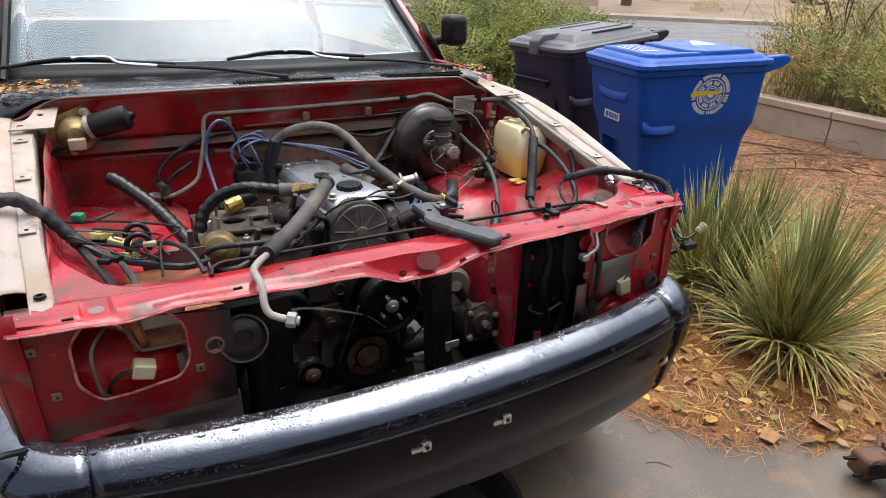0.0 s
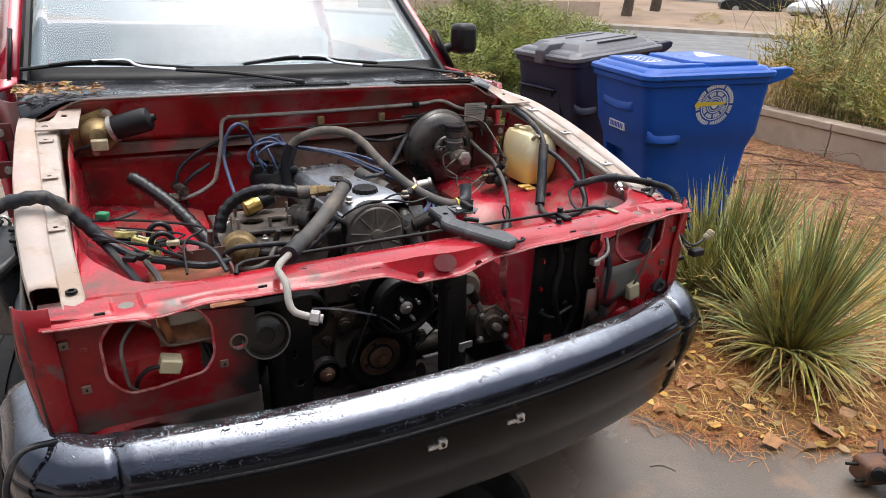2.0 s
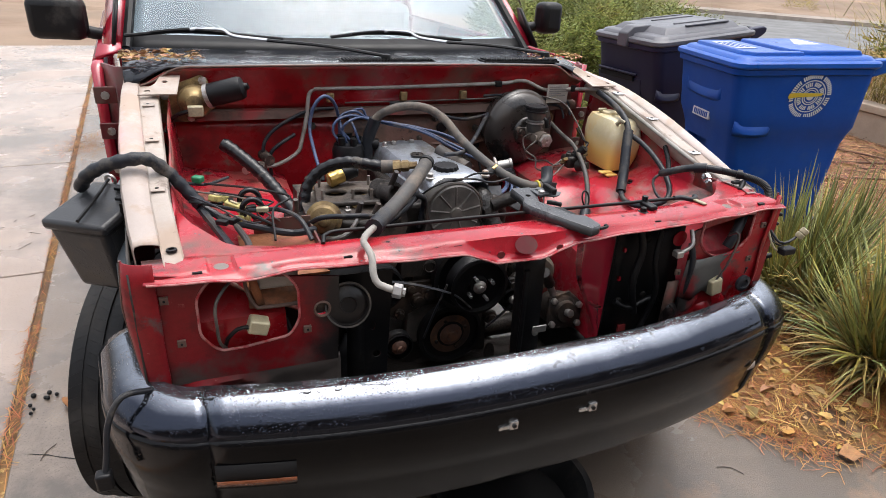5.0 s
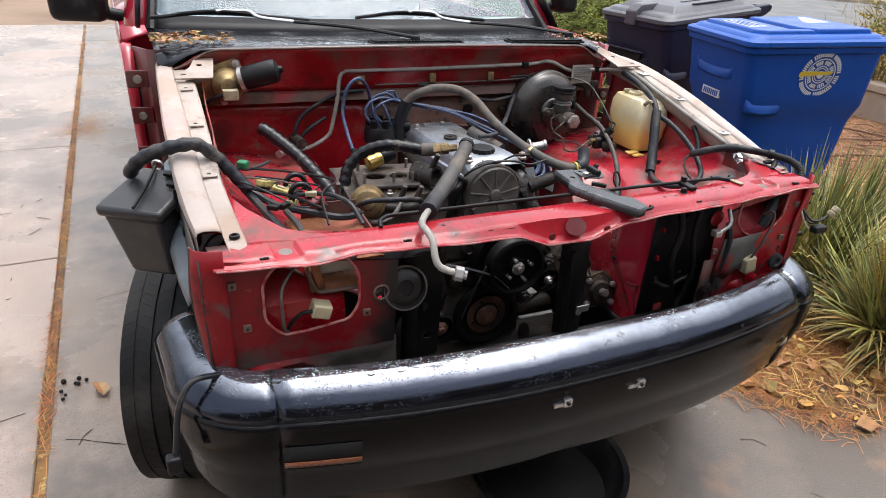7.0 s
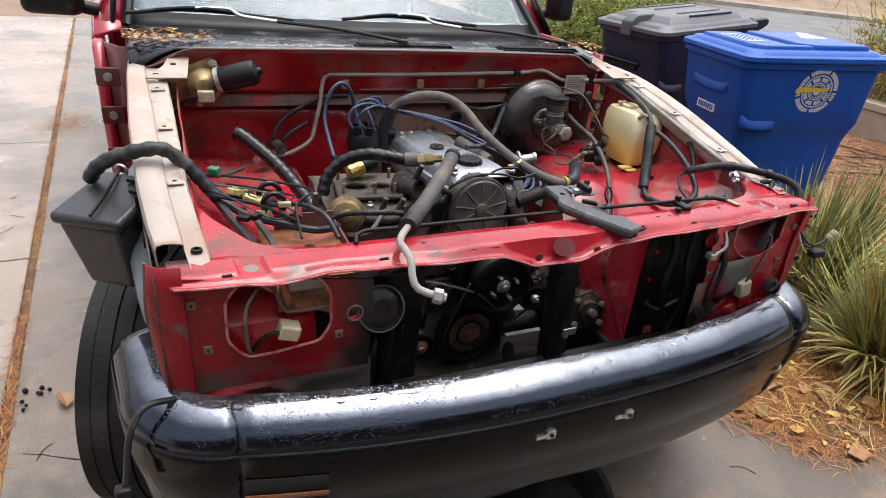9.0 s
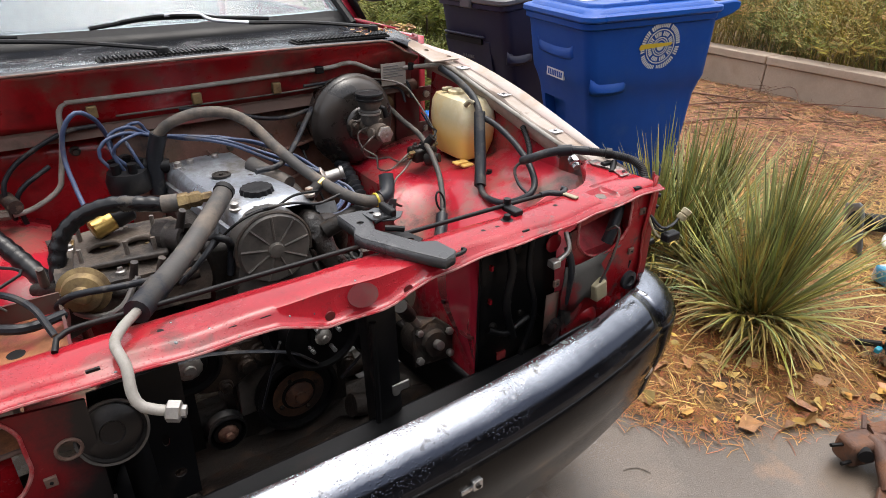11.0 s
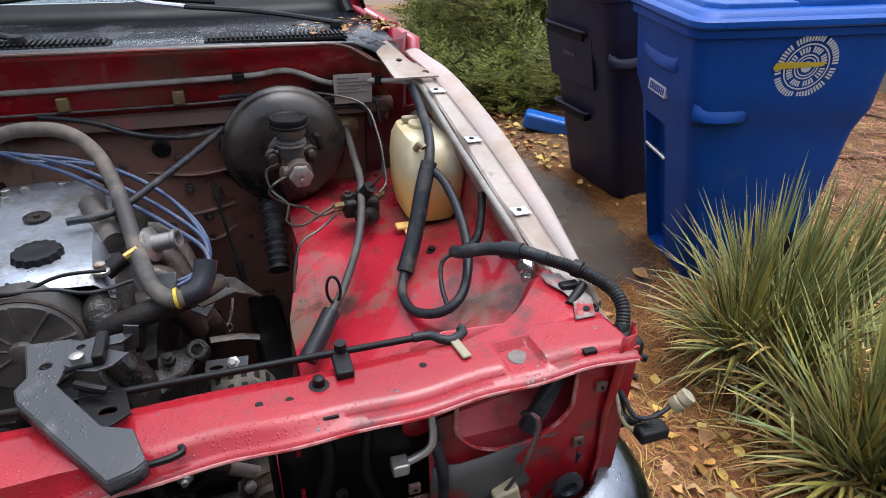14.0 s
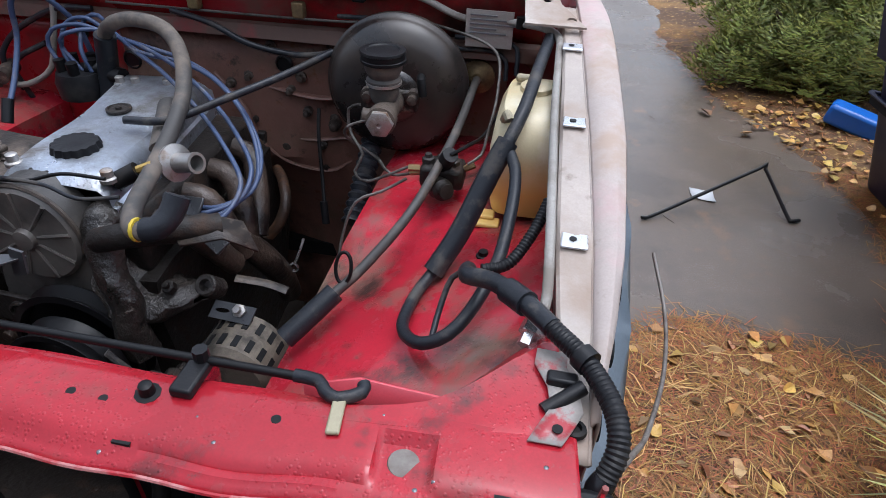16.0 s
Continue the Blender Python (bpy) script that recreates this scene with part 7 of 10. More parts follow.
# wiper motor
wm = thing("wiper_motor", "gold-cased wiper motor with a black barrel on the bulkhead", "motor")
part("mount_plate", plate([(-0.762, 1.108), (-0.745, 1.120), (-0.640, 1.158), (-0.622, 1.150), (-0.598, 1.072), (-0.606, 1.060), (-0.672, 1.020), (-0.692, 1.020), (-0.760, 1.052)], [ring(-0.745, 1.10, 0.006, n=8)], facing(0.895), 0.005), ZINC, wm)
gm = aim((-0.660, 0.89, 1.082), (-0.666, 0.79, 1.092))
part("gear_case", lathe([(0.048, 0), (0.050, 0.012), (0.044, 0.03), (0.030, 0.036), (0.022, 0.050), (0.016, 0.052)], gm, 28), ZINC, wm, "gold gear case")
mm = aim((-0.622, 0.848, 1.106), (-0.506, 0.812, 1.141))
part("barrel", lathe([(0.028, 0), (0.034, 0.008), (0.034, 0.095), (0.030, 0.105), (0.020, 0.108), (0.012, 0.112), (0.009, 0.122)], mm, 28), BLACK_PL, wm, "black motor barrel")
part("collar", lathe([(0.036, -0.004), (0.036, 0.008)], mm, 24), STEEL, wm)
part("connector", box(-0.683, -0.640, 0.80, 0.825, 1.055, 1.085), CREAM, wm, bevel=0.003)
part("pigtail", tube([(-0.68, 0.815, 1.07), (-0.71, 0.82, 1.06), (-0.735, 0.84, 1.035), (-0.75, 0.86, 1.0)], 0.006, 8), BLACK, wm)
for x, z in ((-0.742, 1.100), (-0.634, 1.143), (-0.676, 1.034)):
    part("bolt", lathe([(0.012, 0), (0.012, 0.006), (0.007, 0.008)], Matrix.Translation((x, 0.889, z)) @ FACING, 8), STEEL, wm)

# black box hung outside the wing rail
rb = thing("air_cleaner_box", "dusty black plastic box hanging off the wing rail", "box")
bmx = Matrix.Translation((-0.883, 0.40, 0.875)) @ Matrix.Rotation(radians(-32), 4, "Z") @ Matrix.Rotation(radians(10), 4, "X")
bm = box(-0.070, 0.074, -0.086, 0.086, -0.10, 0.078)
for v in bm.verts:
    if v.co.z < 0:
        v.co.x *= 0.80
        v.co.y *= 0.80
bm.transform(bmx)
part("body", bm, BOX_PL, rb, bevel=0.016, segs=3)
bm = box(-0.075, 0.079, -0.091, 0.091, 0.070, 0.096)
bm.transform(bmx)
part("lid", bm, BOX_PL, rb, bevel=0.009)
for x, y in ((0.02, 0.06), (0.05, 0.02)):
    part("clasp", box(x - 0.012, x + 0.012, y - 0.008, y + 0.008, 0.099, 0.107, bmx), BLACK, rb, bevel=0.002)
part("strap", tube([bmx @ V((-0.03, 0.088, 0.104)), bmx @ V((0.0, 0.0, 0.106)), bmx @ V((0.02, -0.088, 0.104))], 0.004, 6), BLACK, rb)
part("hanger", plate([(-0.84, 0.955), (-0.80, 0.95), (-0.80, 0.975), (-0.84, 0.985)], [ring(-0.825, 0.968, 0.006, n=8)], facing(0.33), 0.004), BLACK, rb)
part("eye", tube([bmx @ V((-0.03 + 0.012 * math.cos(a), 0.095, 0.10 + 0.012 * math.sin(a))) for a in np.linspace(0, 6.283, 13)], 0.004, 6), STEEL, rb)

# left harness with connectors
h = thing("wiring_harness", "taped black wiring harness with loose connectors over the wing rail", "wiring", "harnesses")
part("taped_loom", tube([(-0.93, 0.45, 0.985), (-0.905, 0.425, 1.022), (-0.87, 0.41, 1.045), (-0.82, 0.40, 1.06), (-0.775, 0.405, 1.058), (-0.735, 0.41, 1.02), (-0.70, 0.40, 0.975), (-0.675, 0.385, 0.945)], 0.017, 12, ridge=0.003, pitch=0.03), RUBBER, h)
for k, pts in enumerate((((-0.675, 0.385, 0.945), (-0.62, 0.35, 0.915), (-0.55, 0.31, 0.905), (-0.48, 0.27, 0.90), (-0.42, 0.30, 0.89)), ((-0.68, 0.39, 0.94), (-0.64, 0.30, 0.905), (-0.62, 0.22, 0.90), (-0.61, 0.15, 0.90)), ((-0.69, 0.41, 0.95), (-0.62, 0.42, 0.92), (-0.55, 0.37, 0.925), (-0.50, 0.34, 0.935), (-0.46, 0.27, 0.935), (-0.44, 0.22, 0.90)), ((-0.73, 0.44, 0.99), (-0.66, 0.50, 0.955), (-0.60, 0.56, 0.95)), ((-0.60, 0.33, 0.905), (-0.58, 0.25, 0.89), (-0.585, 0.18, 0.875)))):
    part("wire", tube(pts, (0.009, 0.010, 0.006, 0.004, 0.008)[k], 8), RUBBER if k < 4 else RUBBER_GREY, h)
for a in np.linspace(0, 5.5, 2):
    part("loop", tube([(-0.560 + 0.024 * math.cos(t), 0.345 + 0.012 * a, 0.938 + 0.026 * math.sin(t)) for t in np.linspace(-0.6, 3.8, 14)], 0.0065, 10), TAPE, h)
part("green_plug", box(-0.688, -0.662, 0.475, 0.497, 0.966, 0.984, Matrix.Translation((-0.675, 0.486, 0.975)) @ Matrix.Rotation(radians(-35), 4, "Z") @ Matrix.Translation((0.675, -0.486, -0.975))), material("green_connector", (0.02, 0.22, 0.10), 0.4), h, bevel=0.004)
YC = material("yellow_connector", (0.52, 0.44, 0.15), 0.5, spots=(((0.20, 0.15, 0.07), 30.0, 0.54, 0.66, 0.7),))
for c, a in (((-0.635, 0.405, 0.95), 40), ((-0.60, 0.385, 0.935), -20), ((-0.585, 0.35, 0.915), 60)):
    m = Matrix.Translation(c) @ Matrix.Rotation(radians(a), 4, "Z") @ Matrix.Rotation(radians(20), 4, "Y")
    part("yellow_plug", box(-0.022, 0.022, -0.010, 0.010, -0.008, 0.008, m), YC, h, bevel=0.003)
    part("plug_collar", box(0.012, 0.027, -0.012, 0.012, -0.010, 0.010, m), YC, h, bevel=0.003)
    part("plug_latch", box(-0.012, 0.006, -0.004, 0.004, 0.008, 0.012, m), CREAM, h, bevel=0.001)
    part("plug_wires", tube([m @ V((0.026, 0, 0)), m @ V((0.05, 0.004, -0.01)), m @ V((0.075, -0.004, -0.02))], 0.005, 6), BLACK, h)
tray = thing("battery_tray", "rusty battery tray with flaking paint", "tray")
bm = box(-0.60, -0.42, 0.115, 0.36, 0.862, 0.868)
part("base", jitter(bm, 0.003, 10), RUST, tray)
part("back_lip", box(-0.56, -0.42, 0.355, 0.36, 0.868, 0.905), RED_DULL, tray)
part("side_lip", box(-0.425, -0.42, 0.12, 0.36, 0.868, 0.893), RED_DULL, tray)
for x, y in ((-0.47, 0.17), (-0.50, 0.25)):
    part("stain", lathe([(0.014, 0.0), (0.014, 0.001)], Matrix.Translation((x, y, 0.868)), 12), DARK, tray)
part("support", sheet([[V((x, y, z)) for x in (-0.602, -0.575, -0.54, -0.50)] for y, z in ((0.045, 0.842), (0.08, 0.856), (0.118, 0.866))]), RUST, tray, solid=0.004)
part("pale_edge", tube([(-0.608, 0.042, 0.93), (-0.606, 0.042, 0.89), (-0.592, 0.041, 0.850), (-0.575, 0.041, 0.842), (-0.50, 0.041, 0.842)], 0.004, 6), TAN, tray, "pale flaking front edge")
part("support_side", sheet([[V((-0.606 + 0.02 * (0.93 - z) / 0.09, 0.045, z)), V((-0.590 + 0.02 * (0.93 - z) / 0.09, 0.05, z))] for z in (0.93, 0.89, 0.842)]), RUST, tray, solid=0.004)
part("grey_box_end", jitter(box(-0.585, -0.500, 0.055, 0.10, 0.875, 0.915), 0.004, 20), LABEL, tray, bevel=0.006)
part("bolt", rod((-0.585, 0.14, 0.868), (-0.585, 0.14, 0.885), 0.011, 8), STEEL, tray)

# bits in the headlamp openings
h = thing("lamp_wiring", "loose headlamp connector and wires in the lamp opening", "wiring", "lamp wiring")
part("wire", tube([(-0.63, 0.03, 0.925), (-0.665, 0.0, 0.89), (-0.668, 0.0, 0.83), (-0.665, 0.01, 0.79), (-0.655, 0.03, 0.765)], 0.0032, 8), RUBBER_GREY, h)
part("wire", tube([(-0.655, 0.04, 0.765), (-0.65, 0.01, 0.80), (-0.63, 0.0, 0.825), (-0.61, 0.0, 0.826)], 0.0042, 8), BLACK, h)
part("connector", box(-0.61, -0.57, -0.005, 0.03, 0.805, 0.835, Matrix.Translation((-0.59, 0, 0.82)) @ Matrix.Rotation(radians(18), 4, "Y") @ Matrix.Translation((0.59, 0, -0.82))), CREAM, h, bevel=0.004)
h = thing("lamp_wiring", "cream connector hanging on red and black wires", "wiring", "lamp wiring")
part("sleeve", tube([(0.72, 0.06, 0.925), (0.69, 0.04, 0.895), (0.665, 0.03, 0.86), (0.655, 0.03, 0.84)], 0.014, 10), RUBBER, h)
part("wire", tube([(0.64, 0.02, 0.88), (0.645, 0.0, 0.895), (0.652, -0.005, 0.88), (0.645, -0.005, 0.83), (0.635, 0.0, 0.79), (0.622, 0.005, 0.755)], 0.0028, 8), material("red_wire", (0.30, 0.03, 0.04), 0.5), h)
part("wire", tube([(0.642, 0.022, 0.88), (0.648, 0.003, 0.893), (0.656, -0.002, 0.875), (0.650, 0.0, 0.83), (0.641, 0.004, 0.79), (0.626, 0.008, 0.755)], 0.0028, 8), BLACK, h)
part("wire", tube([(0.638, 0.02, 0.88), (0.641, 0.0, 0.898), (0.648, -0.008, 0.882), (0.640, -0.008, 0.83), (0.630, -0.004, 0.79), (0.617, 0.002, 0.755)], 0.0026, 8), RUBBER_GREY, h)
part("connector", box(0.604, 0.642, -0.005, 0.025, 0.710, 0.758, Matrix.Translation((0.622, 0, 0.73)) @ Matrix.Rotation(radians(-14), 4, "Y") @ Matrix.Translation((-0.622, 0, -0.73))), CREAM, h, bevel=0.004)
h = thing("pipe_stub", "bent metal pipe stub with a square nut", "pipe")
part("pipe", tube([(0.515, 0.03, 0.905), (0.510, 0.01, 0.875), (0.495, 0.01, 0.86), (0.475, 0.01, 0.853)], 0.0055, 10), STEEL, h)
part("nut", box(0.456, 0.478, -0.002, 0.020, 0.842, 0.860), STEEL, h, bevel=0.003)
hose("dangling_wire", [(0.515, 0.02, 0.87), (0.525, 0.01, 0.82), (0.53, 0.02, 0.74), (0.525, 0.03, 0.66), (0.50, 0.02, 0.62)], 0.008, RUBBER, "black cable hanging below the lamp panel", category="cable")
hose("dangling_wire", [(0.49, 0.02, 0.62), (0.56, 0.01, 0.64), (0.65, 0.01, 0.645), (0.70, 0.01, 0.66), (0.735, 0.03, 0.70), (0.742, 0.02, 0.77)], 0.004, RUBBER, "thin black cable below the lamp panel", category="cable")
tagged(part("side_stub", rod((0.755, 0.075, 0.752), (0.85, 0.04, 0.785), 0.008, 10), BLACK), "short black rod sticking out at the corner", "rod")
hose("bonnet_cable", [(0.83, 0.10, 0.93), (0.875, 0.22, 0.80), (0.93, 0.36, 0.68), (0.985, 0.55, 0.62), (1.005, 0.72, 0.61), (0.99, 0.88, 0.64)], 0.004, DULL_PIPE, "thin grey bonnet release cable hanging outside the wing", category="cable")
hose("bumper_cable", [(-0.80, 0.0, 0.715), (-0.85, -0.02, 0.725), (-0.88, -0.035, 0.68), (-0.895, -0.045, 0.60), (-0.90, -0.05, 0.575)], 0.006, RUBBER, "black lamp cable hanging over the bumper", category="cable")
tagged(part("cable_plug", box(-0.918, -0.888, -0.065, -0.04, 0.54, 0.58), BLACK_PL, bevel=0.005), "black plastic plug at the end of the bumper cable", "plug")
tagged(part("panel_bolt", lathe([(0.030, -0.03), (0.030, 0.0), (0.016, 0.004), (0.014, 0.012), (0.008, 0.014)], Matrix.Translation((-0.457, 0.052, 0.832)) @ FACING, 16), BEIGE), "pale bolt and washer behind the panel", "bolt")
# bumper fittings
for x in (-0.094, 0.108):
    c = part("bumper_clip", box(x - 0.010, x + 0.010, -0.206, -0.199, 0.598, 0.618), CHROME, bumper, "small bright clip")
    part("clip_tail", box(x - 0.034, x - 0.010, -0.203, -0.199, 0.600, 0.608), CHROME, c)
    part("clip_screw", rod((x, -0.206, 0.608), (x, -0.209, 0.608), 0.005, 8), BLACK, c)
for x in (-0.70, -0.52, -0.46, 0.72):
    part("bumper_bolt", lathe([(0.012, 0), (0.012, 0.0016), (0.009, 0.002), (0.009, 0.0008)], Matrix.Translation(skew((x, -0.125 + 0.08 * (abs(x) / 0.72) ** 2.4, 0.7135))), 16), WORN_STEEL, bumper)
for s in (-1,):
    path = [((s * x, -0.122 + 0.085 * (abs(x) / 0.72) ** 2.4 + 0.04), (s * 0.18 * x * x, -1.0)) for x in np.linspace(0.555, 0.70, 8)]
    for nm, mt, z0, z1, off in (("signal_recess", DARK, 0.532, 0.600, 0.004), ("signal_lens", ORANGE, 0.541, 0.556, 0.0065)):
        rows = []
        for (px, py), (nx, ny) in path:
            deep = [np.interp(z, (0.518, 0.535, 0.59, 0.64), (-0.132, -0.138, -0.146, -0.147)) + 0.03 - off for z in (z1, z0)]
            rows.append([skew((px - nx * d, py - ny * d, z)) for d, z in zip(deep, (z1, z0))])
        part(nm, sheet(rows), mt, bumper, "amber turn signal lens" if mt is ORANGE else "", solid=0.002)
rows = []
for x, z0, z1 in ((0.655, 0.535, 0.537), (0.668, 0.530, 0.545), (0.676, 0.527, 0.560), (0.690, 0.524, 0.540), (0.70, 0.523, 0.526)):
    py, nx = -0.122 + 0.085 * (x / 0.72) ** 2.4 + 0.04, 0.18 * x * x
    rows.append([skew((x - nx * d, py + d, z)) for d, z in ((np.interp(z, (0.518, 0.535, 0.59), (-0.132, -0.138, -0.146)) + 0.0225, z) for z in (z0, z1))])
part("scrape", sheet(rows), FLANGE, bumper, "pale scraped patch", solid=0.001)

# thin wires, vacuum lines and clips strewn over the left inner wing and the engine
WR = random.Random(31)
WIRE_MATS = [BLACK, RUBBER, BLACK_PL, BLACK, RUBBER_GREY, WIRE_BLUE]
loose = thing("loose_wires", "tangle of thin loose wires on the inner wing", "wiring")
for k in range(5):
    a = V((-0.70 + WR.uniform(0, 0.06), 0.42 + WR.uniform(-0.05, 0.05), 0.955 + WR.uniform(-0.01, 0.02)))
    b = V((-0.60 + WR.uniform(-0.04, 0.14), 0.33 + WR.uniform(-0.08, 0.06), 0.93 + WR.uniform(-0.01, 0.025)))
    c = V((-0.50 + WR.uniform(-0.08, 0.10), 0.27 + WR.uniform(-0.10, 0.10), 0.90 + WR.uniform(-0.01, 0.03)))
    part("wire", tube([a, a.lerp(b, 0.5) + V((WR.uniform(-0.03, 0.03), WR.uniform(-0.03, 0.03), WR.uniform(0, 0.02))), b, b.lerp(c, 0.5) + V((WR.uniform(-0.03, 0.03), WR.uniform(-0.03, 0.03), WR.uniform(0, 0.02))), c], WR.uniform(0.0018, 0.0035), 6, step=0.02), WIRE_MATS[k % 6], loose)
for k in range(7):
    c = V((-0.66 + WR.uniform(0, 0.16), 0.30 + WR.uniform(0, 0.14), 0.925 + WR.uniform(0, 0.02)))
    part("plug", box(-0.014, 0.014, -0.007, 0.007, -0.006, 0.006, Matrix.Translation(c) @ Matrix.Rotation(WR.uniform(0, 3), 4, "Z")), (BLACK_PL, CREAM, BLACK)[k % 3], loose, bevel=0.002)
hose("carburettor_hose", [(-0.43, 0.36, 0.875), (-0.40, 0.31, 0.915), (-0.33, 0.28, 0.925), (-0.27, 0.30, 0.91), (-0.25, 0.34, 0.885)], 0.0065, RUBBER, "thin black hose looped before the manifold")
hose("carburettor_hose", [(-0.22, 0.33, 0.87), (-0.19, 0.31, 0.91), (-0.15, 0.34, 0.93), (-0.12, 0.40, 0.935)], 0.0055, RUBBER, "thin black hose beside the cam cover")
hose("earth_wire", [(-0.14, 0.385, 0.90), (-0.10, 0.365, 0.945), (-0.05, 0.37, 0.962), (0.0, 0.385, 0.958), (0.05, 0.40, 0.968), (0.11, 0.41, 0.962)], 0.0028, BLACK, "thin black wire over the timing cover", category="cable")
for k in range(16):
    x, y = -0.41 + WR.uniform(0, 0.23), 0.37 + WR.uniform(0, 0.25)
    part("manifold_bolt", lathe([(0.010, 0), (0.010, 0.006), (0.006, 0.008), (0.005, 0.014)], Matrix.Translation((x, y, 0.885)) @ Matrix.Rotation(WR.uniform(-0.3, 0.3), 4, "X"), 6), (STEEL, DUSTY_CAST, ZINC)[k % 3], engine)
for k in range(6):
    x, z = 0.15 + WR.uniform(0, 0.16), 0.62 + WR.uniform(0, 0.10)
    part("casting_boss", jitter(lathe([(0.018, 0), (0.018, 0.015), (0.010, 0.018), (0.009, 0.028)], Matrix.Translation((x, 0.36 - WR.uniform(0, 0.05), z)) @ FACING, 10), 0.004, 40), GREASE, engine)
# bolts, grommets and clips on the bulkhead
for x, z in ((-0.30, 0.98), (0.08, 0.92), (0.20, 0.93), (0.27, 0.84), (0.19, 0.78), (0.30, 0.95), (0.14, 0.99), (0.24, 0.72)):
    tpart("bulkhead_bolt", lathe([(0.013, 0), (0.013, 0.004), (0.008, 0.006), (0.007, 0.016)], Matrix.Translation((x + 0.06, 0.945, z)) @ FACING, 8), DUSTY_CAST)

# dark hoses and fittings in the cavity beside the lamp panel
for pts, r in ((((0.37, 0.06, 0.92), (0.385, 0.05, 0.85), (0.37, 0.045, 0.76), (0.40, 0.05, 0.66)), 0.012), (((0.44, 0.055, 0.90), (0.43, 0.045, 0.82), (0.45, 0.04, 0.72), (0.43, 0.05, 0.60)), 0.009), (((0.335, 0.06, 0.70), (0.38, 0.05, 0.68), (0.45, 0.05, 0.70), (0.50, 0.06, 0.66)), 0.010)):
    hose("cavity_hose", pts, r * 0.8, BLACK, "dark hose in the cavity beside the lamp panel")
hose("cable_tie", [(0.455 + 0.012 * math.cos(a), 0.425 + 0.01 * math.sin(a), 0.85 + 0.022 * math.sin(a)) for a in np.linspace(-1.0, 4.6, 14)], 0.0028, BLACK, "black plastic cable tie loop", category="cable tie")
# pressed ribs and plugs of the bulkhead
for x0, x1, z in ((0.12, 0.34, 0.90), (0.10, 0.30, 0.80)):
    tpart("bulkhead_rib", tube([V((x0 + 0.066, 0.948, z)), V(((x0 + x1) / 2 + 0.066, 0.935, z - 0.01)), V((x1 + 0.066, 0.95, z))], 0.010, 8, flat=0.5), RED_GRIME)
for x, z, r in ((0.16, 0.955, 0.020), (0.30, 0.885, 0.016), (-0.80, 0.923, 0.046), (-0.20, 0.93, 0.022)):
    tpart("bulkhead_plug", lathe([(r, 0), (r, 0.004), (r * 0.8, 0.008), (r * 0.75, 0.004)], Matrix.Translation((x + 0.066, 0.945, z)) @ FACING, 20), BLACK_PL)
for x, z, r_ in ((0.216, 0.770, 0.012), (0.15, 0.83, 0.008), (0.27, 0.855, 0.007), (0.10, 0.905, 0.008), (0.235, 0.90, 0.006), (0.30, 0.78, 0.007), (0.33, 0.83, 0.009)):
    tpart("bulkhead_stud", lathe([(r_ * 1.6, -0.03), (r_ * 1.5, 0.004), (r_, 0.006), (r_ * 0.9, 0.018), (r_ * 0.4, 0.020)], Matrix.Translation((x, 0.935, z)) @ FACING, 10), DUSTY_CAST)
tpart("bulkhead_bracket", box(0.145, 0.172, 0.905, 0.965, 0.765, 0.805), DUSTY_CAST, bevel=0.004)
tpart("bulkhead_seam", tube([(0.07, 0.925, 0.93), (0.13, 0.918, 0.86), (0.16, 0.910, 0.79), (0.22, 0.918, 0.735), (0.31, 0.935, 0.715), (0.36, 0.95, 0.74)], 0.006, 6, flat=0.6), RED_GRIME, "pressed edge of the pedal box")
# second thin pipe pair across the bulkhead to the tank
hose("bulkhead_pipe", [(0.30, 0.905, 1.075), (0.42, 0.902, 1.078), (0.47, 0.905, 1.07), (0.53, 0.91, 1.035), (0.60, 0.91, 1.033), (0.63, 0.905, 1.02), (0.635, 0.89, 0.985)], 0.0045, RUBBER, "thin dark pipe along the bulkhead", category="pipe")
hose("bulkhead_pipe", [(0.53, 0.91, 1.055), (0.62, 0.91, 1.052), (0.65, 0.90, 1.045), (0.655, 0.88, 1.0)], 0.0045, RUBBER, "thin dark pipe along the bulkhead", category="pipe")


# ---- wipers, mirrors, cowl grilles ----
for x0, x1, nm in ((-0.055, -0.80, 0), (0.585, -0.12, 1)):
    wp = thing("windscreen_wiper", "black wiper with a worn bright arm", "wiper", "wipers")
    piv = V((x0, 0.935 + 0.06 * nm, 1.197))
    yb = 1.22
    mid = V((x0 + (x1 - x0) * 0.47, yb - 0.05, 1.222))
    tip = V((x0 + (x1 - x0) * 0.80, yb, 1.236 + 0.004 * nm))
    part("pivot", lathe([(0.016, -0.02), (0.018, 0), (0.014, 0.014), (0.008, 0.016)], Matrix.Translation(piv), 14), BLACK, wp)
    part("arm", tube([piv + V((0, 0, 0.01)), piv.lerp(mid, 0.5) + V((0, -0.005, 0.012)), mid], 0.010, 8, flat=0.6), BLACK, wp)
    part("arm_tip", tube([mid, mid.lerp(tip, 0.45) + V((0, 0, 0.004)), mid.lerp(tip, 0.6) + V((0, 0.02, 0.018)), tip + V((0, 0, 0.012))], 0.0055, 8), CHROME, wp, "worn bare metal arm tip")
    a, b = tip + V((0.30, -0.03, -0.012)), tip + V((-0.20, 0.0, -0.010))
    part("blade", tube([a, tip + V((0, 0.01, 0.004)), b], 0.006, 8), BLACK, wp)
    part("bridge", tube([tip + V((0.14, -0.01, 0.002)), tip + V((0, 0, 0.012)), tip + V((-0.12, 0.0, 0.002))], 0.005, 6), BLACK, wp)
gr = thing("cowl_grille", "black slotted cowl grille", "grille")
